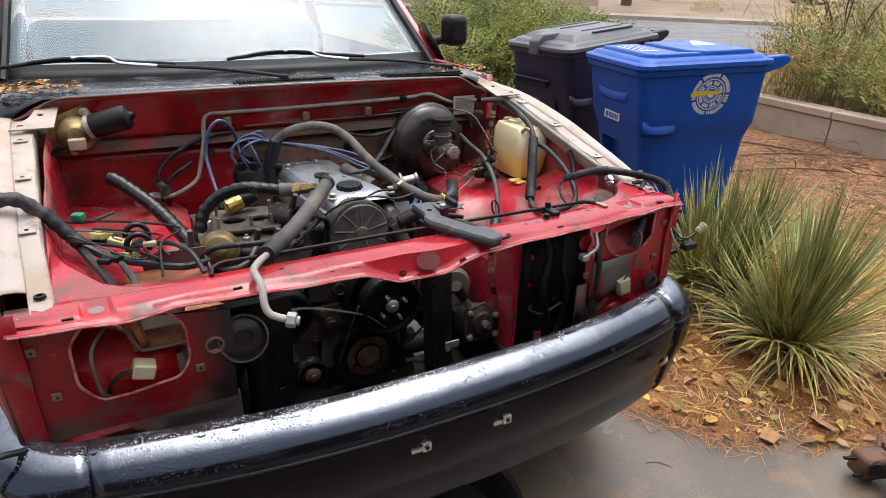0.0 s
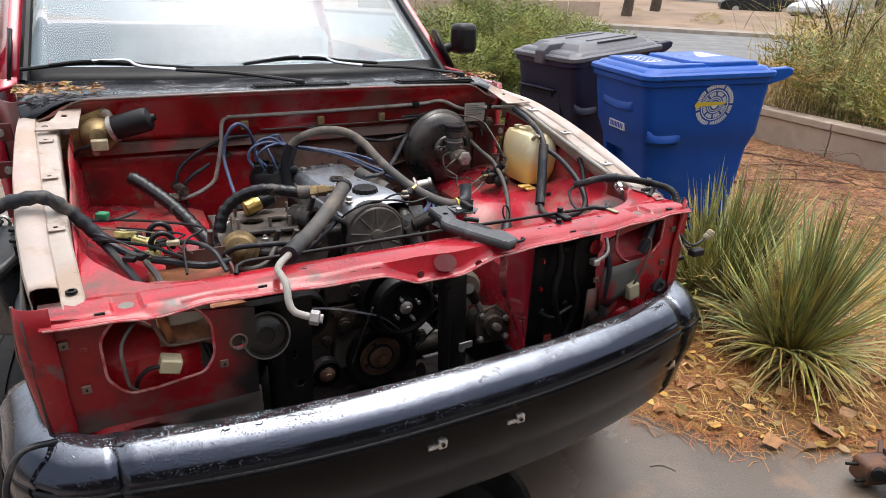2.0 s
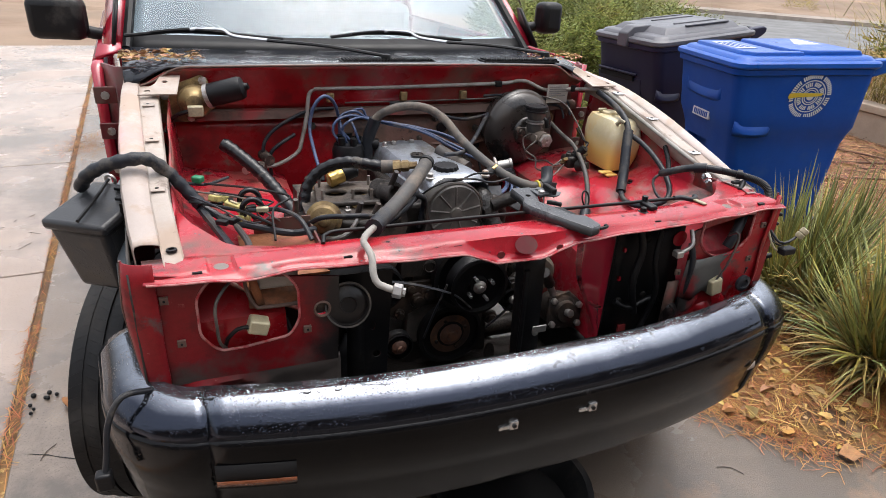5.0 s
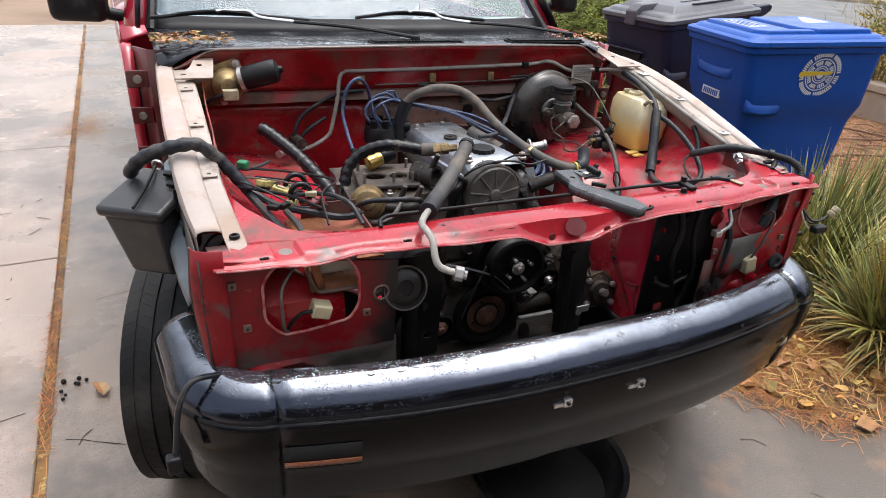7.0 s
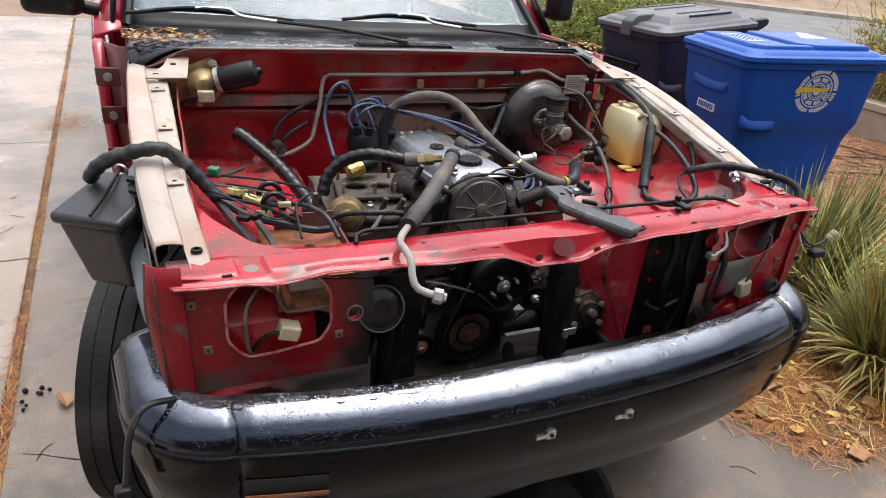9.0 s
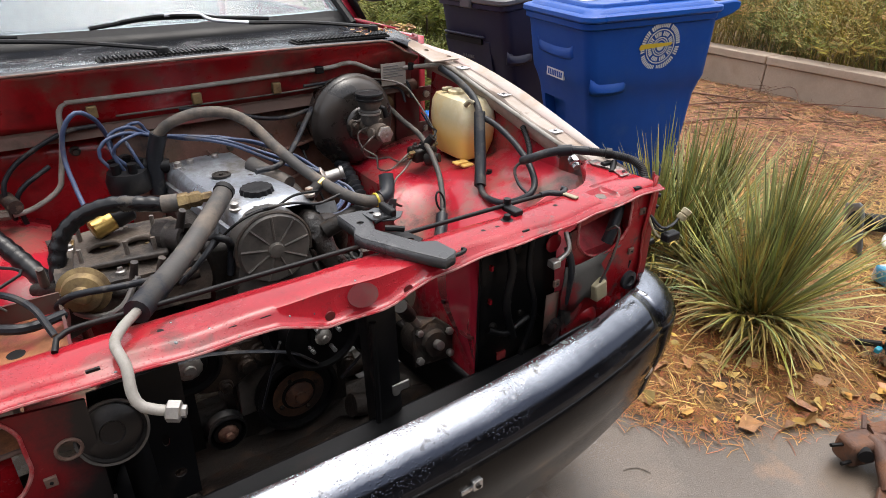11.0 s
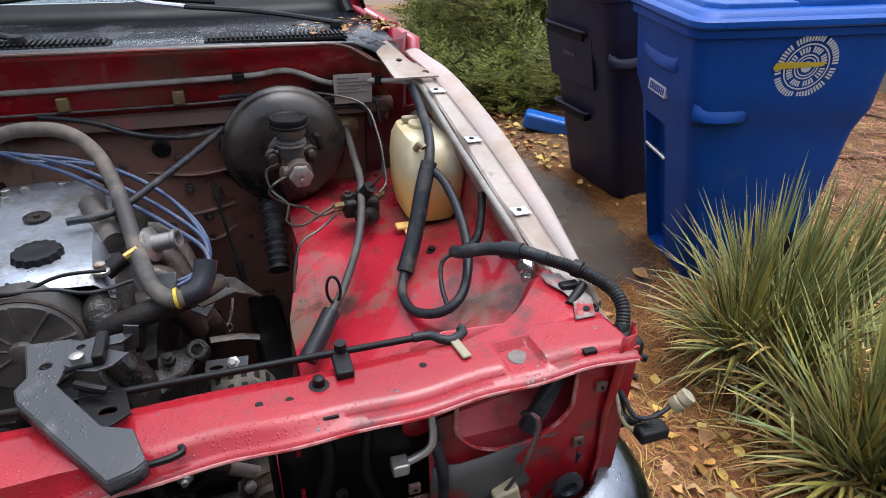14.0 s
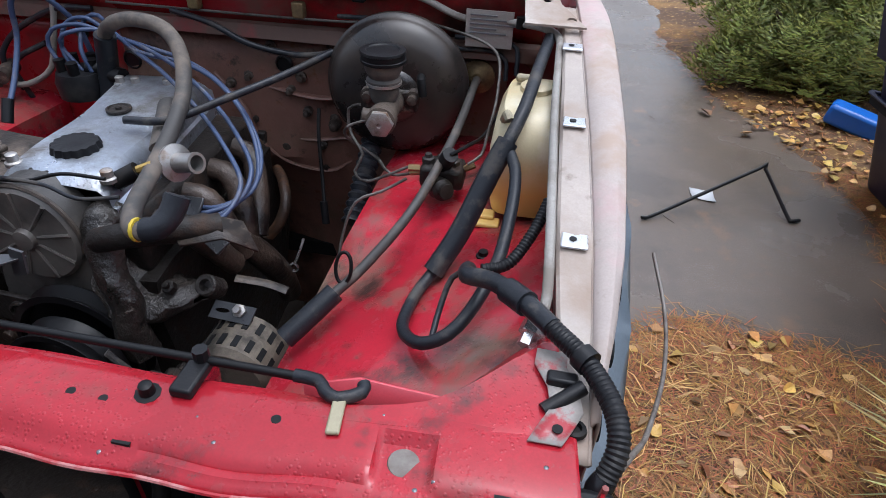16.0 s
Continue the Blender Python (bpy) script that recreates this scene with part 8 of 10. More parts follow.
for x0, x1 in ((-0.20, 0.10), (0.30, 0.58)):
    for k in range(30):
        x = x0 + (x1 - x0) * k / 29
        part("slat", box(x - 0.0025, x + 0.0025, 0.905, 0.955, 1.1935, 1.200), BLACK, gr)
    part("surround", box(x0 - 0.01, x1 + 0.01, 0.90, 0.96, 1.189, 1.1945), DARK, gr)
for s in (-1, 1):
    mr = thing("door_mirror", "black plastic door mirror", "mirror", "mirrors")
    c = V((0.905, 1.55, 1.285)) if s > 0 else V((-1.075, 1.52, 1.245))
    bm = box(-0.058, 0.058, -0.045, 0.045, -0.068, 0.068) if s > 0 else box(-0.09, 0.09, -0.045, 0.045, -0.07, 0.07)
    bm.transform(Matrix.Translation(c) @ Matrix.Rotation(radians(s * 12), 4, "Z"))
    part("housing", bm, BLACK_PL, mr, bevel=0.028, segs=3)
    part("stem", tube([c + V((s * -0.05, 0.02, -0.04)), c + V((s * -0.14, 0.03, -0.06))], 0.022, 10), BLACK_PL, mr)
    part("sail", sheet([[V((s * 0.80 - 0.09, 1.28, 1.19)), V((s * 0.82 - 0.09, 1.45, 1.19))], [V((s * 0.78 - 0.09, 1.42, 1.33)), V((s * 0.79 - 0.09, 1.47, 1.33))]]), BLACK, mr, solid=0.01)
# hinge brackets where the wings were bolted, and the corner brackets of the cowl
for s in (-1, 1):
    for z, y in ((1.09, 0.99), (0.98, 1.0), (0.86, 1.0)):
        c = skew((s * 0.835, y, z))
        tpart("wing_bracket", unskew(box(c.x - 0.03, c.x + 0.03, c.y - 0.03, c.y - 0.024, c.z - 0.025, c.z + 0.025)), RED_DULL, bevel=0.003)
        tpart("wing_bolt", unskew(lathe([(0.012, 0), (0.012, 0.008), (0.007, 0.009)], Matrix.Translation((c.x, c.y - 0.03, c.z)) @ FACING, 8)), STEEL)
    p = rail_point(s, 0.83, -0.02)
    bm = plate([(-0.055, -0.05), (0.045, -0.05), (0.06, 0.10), (0.02, 0.13), (-0.01, 0.02)], [ring(-0.03, -0.03, 0.008, n=10), ring(0.015, 0.03, 0.008, n=10)], Matrix.Translation(p + V((s * -0.01, 0.0, 0.012))) @ Matrix.Scale(-s, 4, (1, 0, 0)) @ Matrix.Rotation(radians(14), 4, "X"), 0.004)
    tpart("cowl_bracket", unskew(bm), BEIGE, "pale cowl corner bracket")

# litter of leaves in the cowl corner
LR = random.Random(77)


def leaf(bm, c, size, yaw, tilt, curl, slim=0.45):
    """A dry pointed leaf, cupped and twisted, with uneven edges."""
    m = Matrix.Translation(c) @ Matrix.Rotation(yaw, 4, "Z") @ Matrix.Rotation(tilt, 4, "X")
    prev, bend, twist = None, LR.uniform(-0.5, 0.9), LR.uniform(-0.5, 0.5)
    for t, w in ((0, 0.03), (0.18, 0.62), (0.42, 1.0), (0.66, 0.72), (0.86, 0.34), (1.0, 0.02)):
        x, z = (t - 0.5) * size, bend * size * 0.5 * (t - 0.4) ** 2
        a, b = w * slim * size * LR.uniform(0.7, 1.2), w * slim * size * LR.uniform(0.7, 1.2)
        lift = curl * size * w
        cur = [bm.verts.new(m @ V((x + LR.uniform(-0.04, 0.04) * size, a, z + lift + twist * a * (t - 0.5)))), bm.verts.new(m @ V((x, 0, z))), bm.verts.new(m @ V((x + LR.uniform(-0.04, 0.04) * size, -b, z + lift * LR.uniform(0.3, 1.2) - twist * b * (t - 0.5))))]
        if prev:
            bm.faces.new((prev[0], prev[1], cur[1], cur[0]))
            bm.faces.new((prev[1], prev[2], cur[2], cur[1]))
        prev = cur


R = random.Random(5)
bm = bmesh.new()
for s in (-1, 1):
    for k in range(200 if s < 0 else 70):
        c = skew((s * (0.78 - 0.22 * R.random() ** 1.6), 0.91 + 0.15 * R.random(), 1.194 + 0.014 * R.random()))
        leaf(bm, c, 0.012 + 0.025 * R.random(), R.uniform(0, 6.3), R.uniform(-0.6, 0.6), R.uniform(-0.1, 0.3), 0.2)
tagged(part("cowl_litter", bm, LEAF_DRY, smooth=False), "brown leaf litter in the cowl corners", "leaf litter", kind="stuff")

# ---- wheeled bins ----
def bin_loop(hx, hy, r, z, n=6):
    out = []
    for cx, cy, a0 in ((hx - r, hy - r, 0), (-hx + r, hy - r, 90), (-hx + r, -hy + r, 180), (hx - r, -hy + r, 270)):
        for k in range(n):
            a = radians(a0 + 90 * k / (n - 1))
            out.append(V((cx + r * math.cos(a), cy + r * math.sin(a), z)))
    return out


def closed(loops, bm=None):
    bm = bm or bmesh.new()
    g = [[bm.verts.new(p) for p in l] for l in loops]
    n = len(g[0])
    for a, b in zip(g, g[1:]):
        for i in range(n):
            bm.faces.new((a[i], a[(i + 1) % n], b[(i + 1) % n], b[i]))
    bm.faces.new(g[0][::-1])
    bm.faces.new(g[-1])
    return bm


def bin_outline(xf, xb, hw, z, notch=0.0, r=0.055, y0=-0.012, y1=0.182):
    """Rounded outline of a bin's body; notch: depth of the slot in its front."""
    out = []
    for cx, cy, a0 in ((xb - r, hw - r, 0), (xf + r, hw - r, 90)):
        out += [V((cx + r * math.cos(radians(a0 + 18 * k)), cy + r * math.sin(radians(a0 + 18 * k)), z)) for k in range(6)]
    out += [V((xf + d, y, z)) for y, d in ((y1 + 0.008, 0), (y1, notch), (y0, notch), (y0 - 0.008, 0))]
    for cx, cy, a0 in ((xf + r, -hw + r, 180), (xb - r, -hw + r, 270)):
        out += [V((cx + r * math.cos(radians(a0 + 18 * k)), cy + r * math.sin(radians(a0 + 18 * k)), z)) for k in range(6)]
    return out


def wheeled_bin(at, yaw, L, W, top, rise, foot, base, body_mat, lid_mat, blue, label):
    """A two-wheeled bin; x runs from its front lip to its handle. rise: how far the lid climbs to the back; foot: how far its foot stands back."""
    t = thing("wheeled_bin", label, "bin", "wheeled bins")
    M = Matrix.Translation((at[0], at[1], 0.012)) @ Matrix.Rotation(radians(yaw), 4, "Z")

    def put(bm):
        bm.transform(M)
        return bm

    def tilt(bm):
        """Lets what sits on the rim climb to the back."""
        for v in bm.verts:
            v.co.z += rise * v.co.x / L
        return put(bm)

    hw, xb = W / 2 - 0.022, L - 0.125

    def front(z):
        return 0.030 + (foot - 0.030) * ((top - z) / top) ** 1.1

    prof = []
    for z, dn, dx in ((0.012, 0.0, 0.0), (0.03, 0.004, -0.004), (0.36, 0.0, 0.0), (0.648, 0.0, 0.0), (0.652, 0.0, 0.0), (0.70, 0.0, 0.0), (0.76, 0.012, -0.008), (0.80, 0.022, -0.016), (0.90, 0.020, -0.012), (top - 0.06, 0.018, -0.010), (top - 0.01, 0.018, -0.010)):
        f = z / top
        half = base / 2 + (hw - 0.018 - base / 2) * f ** 0.8 + dn
        prof.append(bin_outline(front(z) + dx, xb - 0.06 * (1 - f) - dx, half, z, 0.055 if blue and 0.02 < z < 0.65 else 0.0))
    body = closed(prof)
    for v in body.verts:
        if v.co.z > top - 0.1:
            v.co.z += rise * v.co.x / L
    part("body", put(body), body_mat, t)

    def rimmed(rows, r=0.07):
        return closed([[V((p.x + L / 2 - 0.055, p.y, p.z)) for p in bin_loop(hx, hy, r, top + z)] for z, hx, hy in rows])

    hx, hy = L / 2 - 0.055, W / 2
    part("rim", tilt(rimmed([(-0.062, hx - 0.022, hy - 0.024), (-0.056, hx - 0.008, hy - 0.010), (-0.030, hx - 0.006, hy - 0.008), (-0.022, hx - 0.02, hy - 0.02)])), body_mat, t)
    lid = part("lid", tilt(rimmed([(-0.026, hx, hy), (-0.018, hx + 0.006, hy + 0.006), (0.000, hx + 0.005, hy + 0.005), (0.007, hx - 0.004, hy - 0.004), (0.009, hx - 0.022, hy - 0.022), (0.024, hx - 0.034, hy - 0.034), (0.028, hx - 0.050, hy - 0.050), (0.030, hx - 0.14, hy - 0.13), (0.034, hx - 0.25, hy - 0.22)])), lid_mat, t, "closed hinged lid")
    # pressed panels of the lid
    if blue:
        part("lid_panel", tilt(closed([[V((x + (0.012 if x < 0.3 else -0.012) * k, y * (1 - 0.03 * k), top + z)) for x, y in ((0.07, 0.24), (0.07, -0.20), (0.12, -0.255), (0.40, -0.255), (0.40, -0.215), (0.30, -0.20), (0.30, 0.24))] for k, z in ((0, 0.020), (1, 0.046))])), lid_mat, lid, bevel=0.005)
        part("lid_panel", tilt(closed([[V((x, y * (1 - 0.03 * k), top + z)) for x, y in ((0.34 + 0.01 * k, 0.25), (0.34 + 0.01 * k, -0.18), (0.43, -0.25), (L - 0.19 - 0.02 * k, -0.25), (L - 0.19 - 0.02 * k, 0.25))] for k, z in ((0, 0.022), (1, 0.052))])), lid_mat, lid, bevel=0.006)
        part("lid_sticker", tilt(box(0.105, 0.215, -0.12, 0.14, top + 0.0465, top + 0.0485)), WHITE_INK, lid, "white sticker on the lid")
        for k in range(3):
            part("print_bar", tilt(box(0.118 + 0.033 * k, 0.134 + 0.033 * k, -0.09, 0.11, top + 0.0487, top + 0.0500)), BIN_BLUE, lid)
        part("worn_patch", tilt(jitter(box(0.52, 0.66, -0.02, 0.20, top + 0.0535, top + 0.0555), 0.012, 11)), WHITE_INK, lid, "torn white sticker on the lid")
    else:
        part("lid_panel", tilt(closed([[V((x, y, top + z)) for x, y in ((0.10 + 0.05 * k, hy - 0.07 - 0.05 * k), (0.10 + 0.05 * k, -hy + 0.07 + 0.05 * k), (L - 0.20 - 0.03 * k, -hy + 0.07 + 0.05 * k), (L - 0.20 - 0.03 * k, hy - 0.07 - 0.05 * k))] for k, z in ((0, 0.024), (1, 0.062))])), lid_mat, lid, bevel=0.008)
        part("lid_catch", tilt(closed([[V((x, y, top + z)) for x, y in ((-0.016, 0.045), (-0.016, -0.045), (0.17, -0.06), (0.17, 0.06))] for z in (-0.055, 0.030)] + [[V((x, y, top + 0.068)) for x, y in ((0.03, 0.04), (0.03, -0.04), (0.16, -0.055), (0.16, 0.055))]])), lid_mat, lid, "grip at the front of the lid", bevel=0.008)
        for y in (-0.20, -0.10, 0.10, 0.20):
            part("lid_ridge", tilt(box(0.30, L - 0.28, y - 0.008, y + 0.008, top + 0.058, top + 0.069)), lid_mat, lid, bevel=0.004)
    part("hinge_bar", tilt(rod((L - 0.02, -hy + 0.03, top - 0.012), (L - 0.02, hy - 0.03, top - 0.012), 0.016, 12)), BLACK_PL, t)
    for y in (-hy + 0.055, hy - 0.055):
        part("hinge_lug", tilt(closed([[V((x, y + w, top + z)) for x, z in ((L - 0.15, -0.075), (L - 0.045, -0.048), (L - 0.002, -0.026), (L + 0.002, 0.006), (L - 0.03, 0.018), (L - 0.15, 0.012))] for w in (-0.026, 0.026)])), lid_mat if blue else body_mat, t, bevel=0.008)
    for s_ in (-1, 1):
        part("wheel", put(lathe([(0.02, -0.03), (0.12, -0.03), (0.14, -0.02), (0.14, 0.02), (0.12, 0.03), (0.02, 0.03)], Matrix.Translation((xb - 0.06, s_ * (base / 2 + 0.035), 0.135)) @ FACING, 24)), BLACK_PL, t)

    def shelf(x0, x1, z, deep, on_side):
        """A moulded grip: a flared lip with a hollow below it."""
        rows = []
        for k in range(13):
            f = k / 12
            swell = math.sin(math.pi * f) ** 0.5 if 0 < k < 12 else 0.0
            row = []
            for zz, d in ((z + 0.05, -0.006), (z + 0.012, deep * 0.8), (z, deep), (z - 0.008, deep * 0.7), (z - 0.022, -0.012)):
                zq = zz - 0.018 * swell
                if on_side:
                    half = base / 2 + (hw - 0.018 - base / 2) * (zq / top) ** 0.8 + 0.018
                    row.append(V((x0 + (x1 - x0) * f, -half - d * swell, zq)))
                else:
                    row.append(V((front(zq) - 0.010 - d * swell, x0 + (x1 - x0) * f, zq)))
            rows.append(row)
        return sheet(rows)

    part("grip", put(shelf(0.075, 0.285, 0.775, 0.020, True)), body_mat, t, solid=0.004)
    if blue:
        part("grip", put(shelf(-0.16, 0.19, 0.915, 0.016, False)), body_mat, t, solid=0.004)
        part("lift_bar", put(rod((front(0.50) + 0.006, -0.018, 0.50), (front(0.50) + 0.006, 0.188, 0.50), 0.011, 12)), CHROME, t, "bright steel lift bar")
        x = front(0.795) - 0.018
        lb = part("serial_label", put(box(x - 0.004, x + 0.01, -0.065, 0.100, 0.775, 0.818)), WHITE_INK, t, "white serial label")
        for k in range(8):
            part("print_bar", put(box(x - 0.0055, x - 0.003, -0.052 + 0.018 * k, -0.041 + 0.018 * k, 0.782, 0.811)), BIN_BLUE, lb)
        # round crest: plain rings, spokes and a paint stroke
        half = base / 2 + (hw - 0.018 - base / 2) * (0.962 / top) ** 0.8 + 0.0195
        cm = Matrix.Translation((0.45, -half - 0.0005, 0.962)) @ Matrix.Rotation(radians(4.5), 4, "X") @ FACING

        def ann(r0, r1, z, n=44):
            b = bmesh.new()
            for k in range(n):
                a0, a1 = 2 * math.pi * k / n, 2 * math.pi * (k + 1) / n
                b.faces.new([b.verts.new(cm @ V((r * math.cos(a), r * math.sin(a), z))) for r, a in ((r0, a0), (r1, a0), (r1, a1), (r0, a1))])
            bmesh.ops.remove_doubles(b, verts=b.verts, dist=1e-5)
            return b

        cr = part("crest", put(ann(0.078, 0.083, 0.004, 48)), WHITE_INK, t, "round white crest with a yellow paint stroke", smooth=False, solid=0.001)
        for r0, r1 in ((0.040, 0.045), (0.030, 0.034), (0.0005, 0.020)):
            part("crest_ring", put(ann(r0, r1, 0.004, 36)), WHITE_INK, cr, smooth=False, solid=0.001)
        for r0, r1, count_, gap in ((0.092, 0.114, 60, 11), (0.052, 0.072, 40, 5)):
            for k in range(count_):
                if k % gap == 0:
                    continue
                a0, a1 = 2 * math.pi * k / count_, 2 * math.pi * (k + 0.62) / count_
                b = closed([[cm @ V((r * math.cos(a), r * math.sin(a), z)) for r, a in ((r0, a0), (r1, a0), (r1, a1), (r0, a1))] for z in (0.003, 0.0045)])
                part("print_bar", put(b), WHITE_INK, cr, smooth=False)
        part("paint_stroke", put(closed([[cm @ V((x, y, z)) for x, y in ((-0.125, -0.004), (-0.118, -0.014), (-0.09, -0.008), (0.06, 0.004), (0.068, 0.018), (-0.085, 0.016), (-0.12, 0.012))] for z in (0.005, 0.0065)])), YELLOW, cr, "yellow paint stroke", smooth=False)
    else:
        for z, y0, y1 in ((0.885, -0.09, 0.25), (0.455, -0.05, 0.25)):
            x = front(z)
            part("grab_bar", put(tube([V((x + 0.01, y0, z - 0.005)), V((x - 0.030, y0 + 0.01, z)), V((x - 0.034, (y0 + y1) / 2, z + 0.002)), V((x - 0.030, y1 - 0.01, z)), V((x + 0.01, y1, z - 0.005))], 0.012, 8, flat=0.7)), body_mat, t)
            part("bar_hollow", put(box(x - 0.024, x + 0.02, y0 + 0.01, y1 - 0.01, z - 0.045, z - 0.012)), DARK, t)
        part("front_panel", put(closed([[V((front(z) - 0.008 - o, y, z)) for y, z in ((-0.13, 0.60), (0.27, 0.60), (0.28, 0.86), (-0.14, 0.86))] for o in (0.0, 0.010)])), body_mat, t, bevel=0.004)
        for k in range(5):
            part("print_bar", put(box(front(0.75) - 0.022, front(0.75) - 0.016, 0.02 + 0.022 * k, 0.034 + 0.022 * k, 0.742, 0.762)), BIN_LID, t)
    return t


wheeled_bin((1.901, 1.568), -13.06, 0.92, 0.657, 1.109, 0.036, 0.259, 0.457, BIN_BLUE, BIN_BLUE_LID, True, "bright blue wheeled recycling bin with a closed lid")
wheeled_bin((1.93, 2.314), 4.76, 0.946, 0.632, 1.104, 0.088, 0.33, 0.498, BIN_DARK, BIN_LID, False, "dark navy wheeled rubbish bin with a grey lid")
bi = thing("blue_tray", "bright blue plastic tray lying under the juniper", "tray")
bm = box(-0.22, 0.22, -0.07, 0.07, 0.0, 0.11)
bm.transform(Matrix.Translation((2.42, 3.16, 0.03)) @ Matrix.Rotation(radians(-28), 4, "Z") @ Matrix.Rotation(radians(10), 4, "Y"))
part("tray", bm, BLUE_ITEM, bi, bevel=0.02)
tagged(part("bent_rod", tube([(1.18, 2.06, 0.012), (1.25, 2.10, 0.02), (1.69, 2.40, 0.135), (1.72, 2.41, 0.13), (1.80, 2.21, 0.02), (1.815, 2.185, 0.012), (1.85, 2.20, 0.012)], 0.008, 8), BLACK), "thin black bent rod lying on the wet concrete", "rod")
tagged(part("paper_scrap", jitter(sheet([[V((1.42 + 0.10 * i / 3, 2.30 + 0.09 * j / 2 - 0.02 * i / 3, 0.006)) for i in range(4)] for j in range(3)]), 0.006, 30), WHITE_INK, solid=0.001), "scrap of white paper on the concrete", "paper")
dp = thing("drain_pan", "round black drain pan under the truck", "pan")
part("pan", lathe([(0.19, 0.0), (0.235, 0.10), (0.245, 0.105), (0.245, 0.112), (0.228, 0.108), (0.185, 0.012)], Matrix.Translation((0.09, 0.06, 0.003)), 40, cap=False), BLACK_PL, dp)
part("oil", lathe([(0.188, 0.02), (0.18, 0.021)], Matrix.Translation((0.09, 0.06, 0.003)), 40), DARK, dp, "dark waste oil")

# ---- car parts and bottles on the bed ----
ex = thing("exhaust_manifold", "rusty cast iron exhaust manifold lying on the concrete", "manifold")
col = V((1.50, -0.40, 0.075))
for nm, pts in (("runner", ((1.52, -0.40, 0.09), (1.50, -0.44, 0.085), (1.455, -0.48, 0.06), (1.415, -0.515, 0.032))), ("runner", ((1.53, -0.40, 0.09), (1.54, -0.45, 0.09), (1.535, -0.50, 0.07), (1.515, -0.54, 0.036))), ("runner", ((1.54, -0.39, 0.09), (1.60, -0.44, 0.10), (1.62, -0.50, 0.08), (1.60, -0.55, 0.036))), ("runner", ((1.55, -0.38, 0.09), (1.63, -0.42, 0.095), (1.71, -0.48, 0.08), (1.735, -0.55, 0.05), (1.73, -0.575, 0.036)))):
    part(nm, jitter(tube(pts, 0.023, 14), 0.003, 30), IRON_RUST, ex)
for x, y in ((1.412, -0.518), (1.513, -0.543), (1.60, -0.553), (1.728, -0.578)):
    part("port_flange", plate([(-0.045, -0.02), (0.0, -0.036), (0.045, -0.02), (0.045, 0.02), (0.0, 0.036), (-0.045, 0.02)], [], Matrix.Translation((x, y, 0.01)) @ Matrix.Rotation(radians(20), 4, "X"), 0.016), IRON_RUST, ex, bevel=0.003)
bm = box(-0.055, 0.055, -0.04, 0.04, -0.04, 0.045)
bm.transform(Matrix.Translation((1.485, -0.385, 0.06)) @ Matrix.Rotation(radians(-20), 4, "Z"))
part("collector", jitter(bm, 0.006, 20), IRON_RUST, ex, bevel=0.015)
for p, q in (((1.44, -0.36, 0.08), (1.40, -0.34, 0.082)), ((1.44, -0.40, 0.045), (1.395, -0.385, 0.045))):
    part("stud", rod(p, q, 0.006, 8), BLACK, ex)
part("port", rod((1.455, -0.41, 0.08), (1.44, -0.425, 0.082), 0.022, 14), DARK, ex)
part("oxygen_sensor", rod((1.535, -0.37, 0.10), (1.565, -0.35, 0.125), 0.008, 8), TAN, ex)


PALE_BLUE = material("pale_blue_label", (0.10, 0.42, 0.66), 0.45, spots=(((0.70, 0.70, 0.68), 16.0, 0.5, 0.56, 0.5),), vary=0.15)


JUG = material("scuffed_translucent_plastic", (0.50, 0.53, 0.53), 0.35, vary=0.1, spots=(((0.40, 0.36, 0.30), 9.0, 0.60, 0.74, 0.8), ((0.30, 0.40, 0.46), 5.0, 0.56, 0.66, 0.4)))


def jug(c, yaw, roll, kind=0, mat=None, label="white plastic oil jug lying on its side", size=1.0):
    t = thing("plastic_jug", label, "bottle", "discarded bottles")
    M = Matrix.Translation(c) @ Matrix.Rotation(radians(yaw), 4, "Z") @ Matrix.Rotation(radians(roll), 4, "X") @ Matrix.Scale(size, 4)
    mat = mat or WHITE_PL
    if kind == 0:
        loops = [bin_loop(hx, hy, 0.02, z) for z, hx, hy in ((-0.14, 0.055, 0.035), (-0.13, 0.065, 0.045), (0.06, 0.065, 0.045), (0.10, 0.045, 0.036), (0.125, 0.024, 0.024))]
        top = 0.125
    else:
        loops = [[V((r * math.cos(a), r * math.sin(a), z)) for a in np.linspace(0, 2 * math.pi, 25)[:-1]] for z, r in ((-0.13, 0.045), (-0.12, 0.055), (0.09, 0.055), (0.10, 0.05))]
        top = 0.10
    b = closed(loops)
    b.transform(M)
    part("body", b, mat, t)
    part("cap", lathe([(0.020, top), (0.023, top + 0.002), (0.023, top + 0.022), (0.018, top + 0.025)], M, 16), (BLACK_PL, WHITE_PL, BLUE_ITEM)[int(c[0] * 100) % 3], t)
    part("neck_ring", lathe([(0.024, top - 0.008), (0.027, top - 0.005), (0.024, top - 0.002)], M, 16, cap=False), BLACK_PL, t)
    part("base_ring", lathe([(0.030, -0.142), (0.034, -0.1405), (0.030, -0.139)], M, 16, cap=False), LABEL, t)
    if kind == 0:
        part("handle", tube([M @ V((0.05, 0, 0.085)), M @ V((0.085, 0, 0.05)), M @ V((0.085, 0, -0.02)), M @ V((0.062, 0, -0.05))], 0.011, 8), mat, t)
        part("label", box(-0.045, 0.045, -0.0475, -0.0455, -0.10, 0.04, M), PALE_BLUE if R.random() < 0.6 else LABEL, t, "faded printed label")
    return t


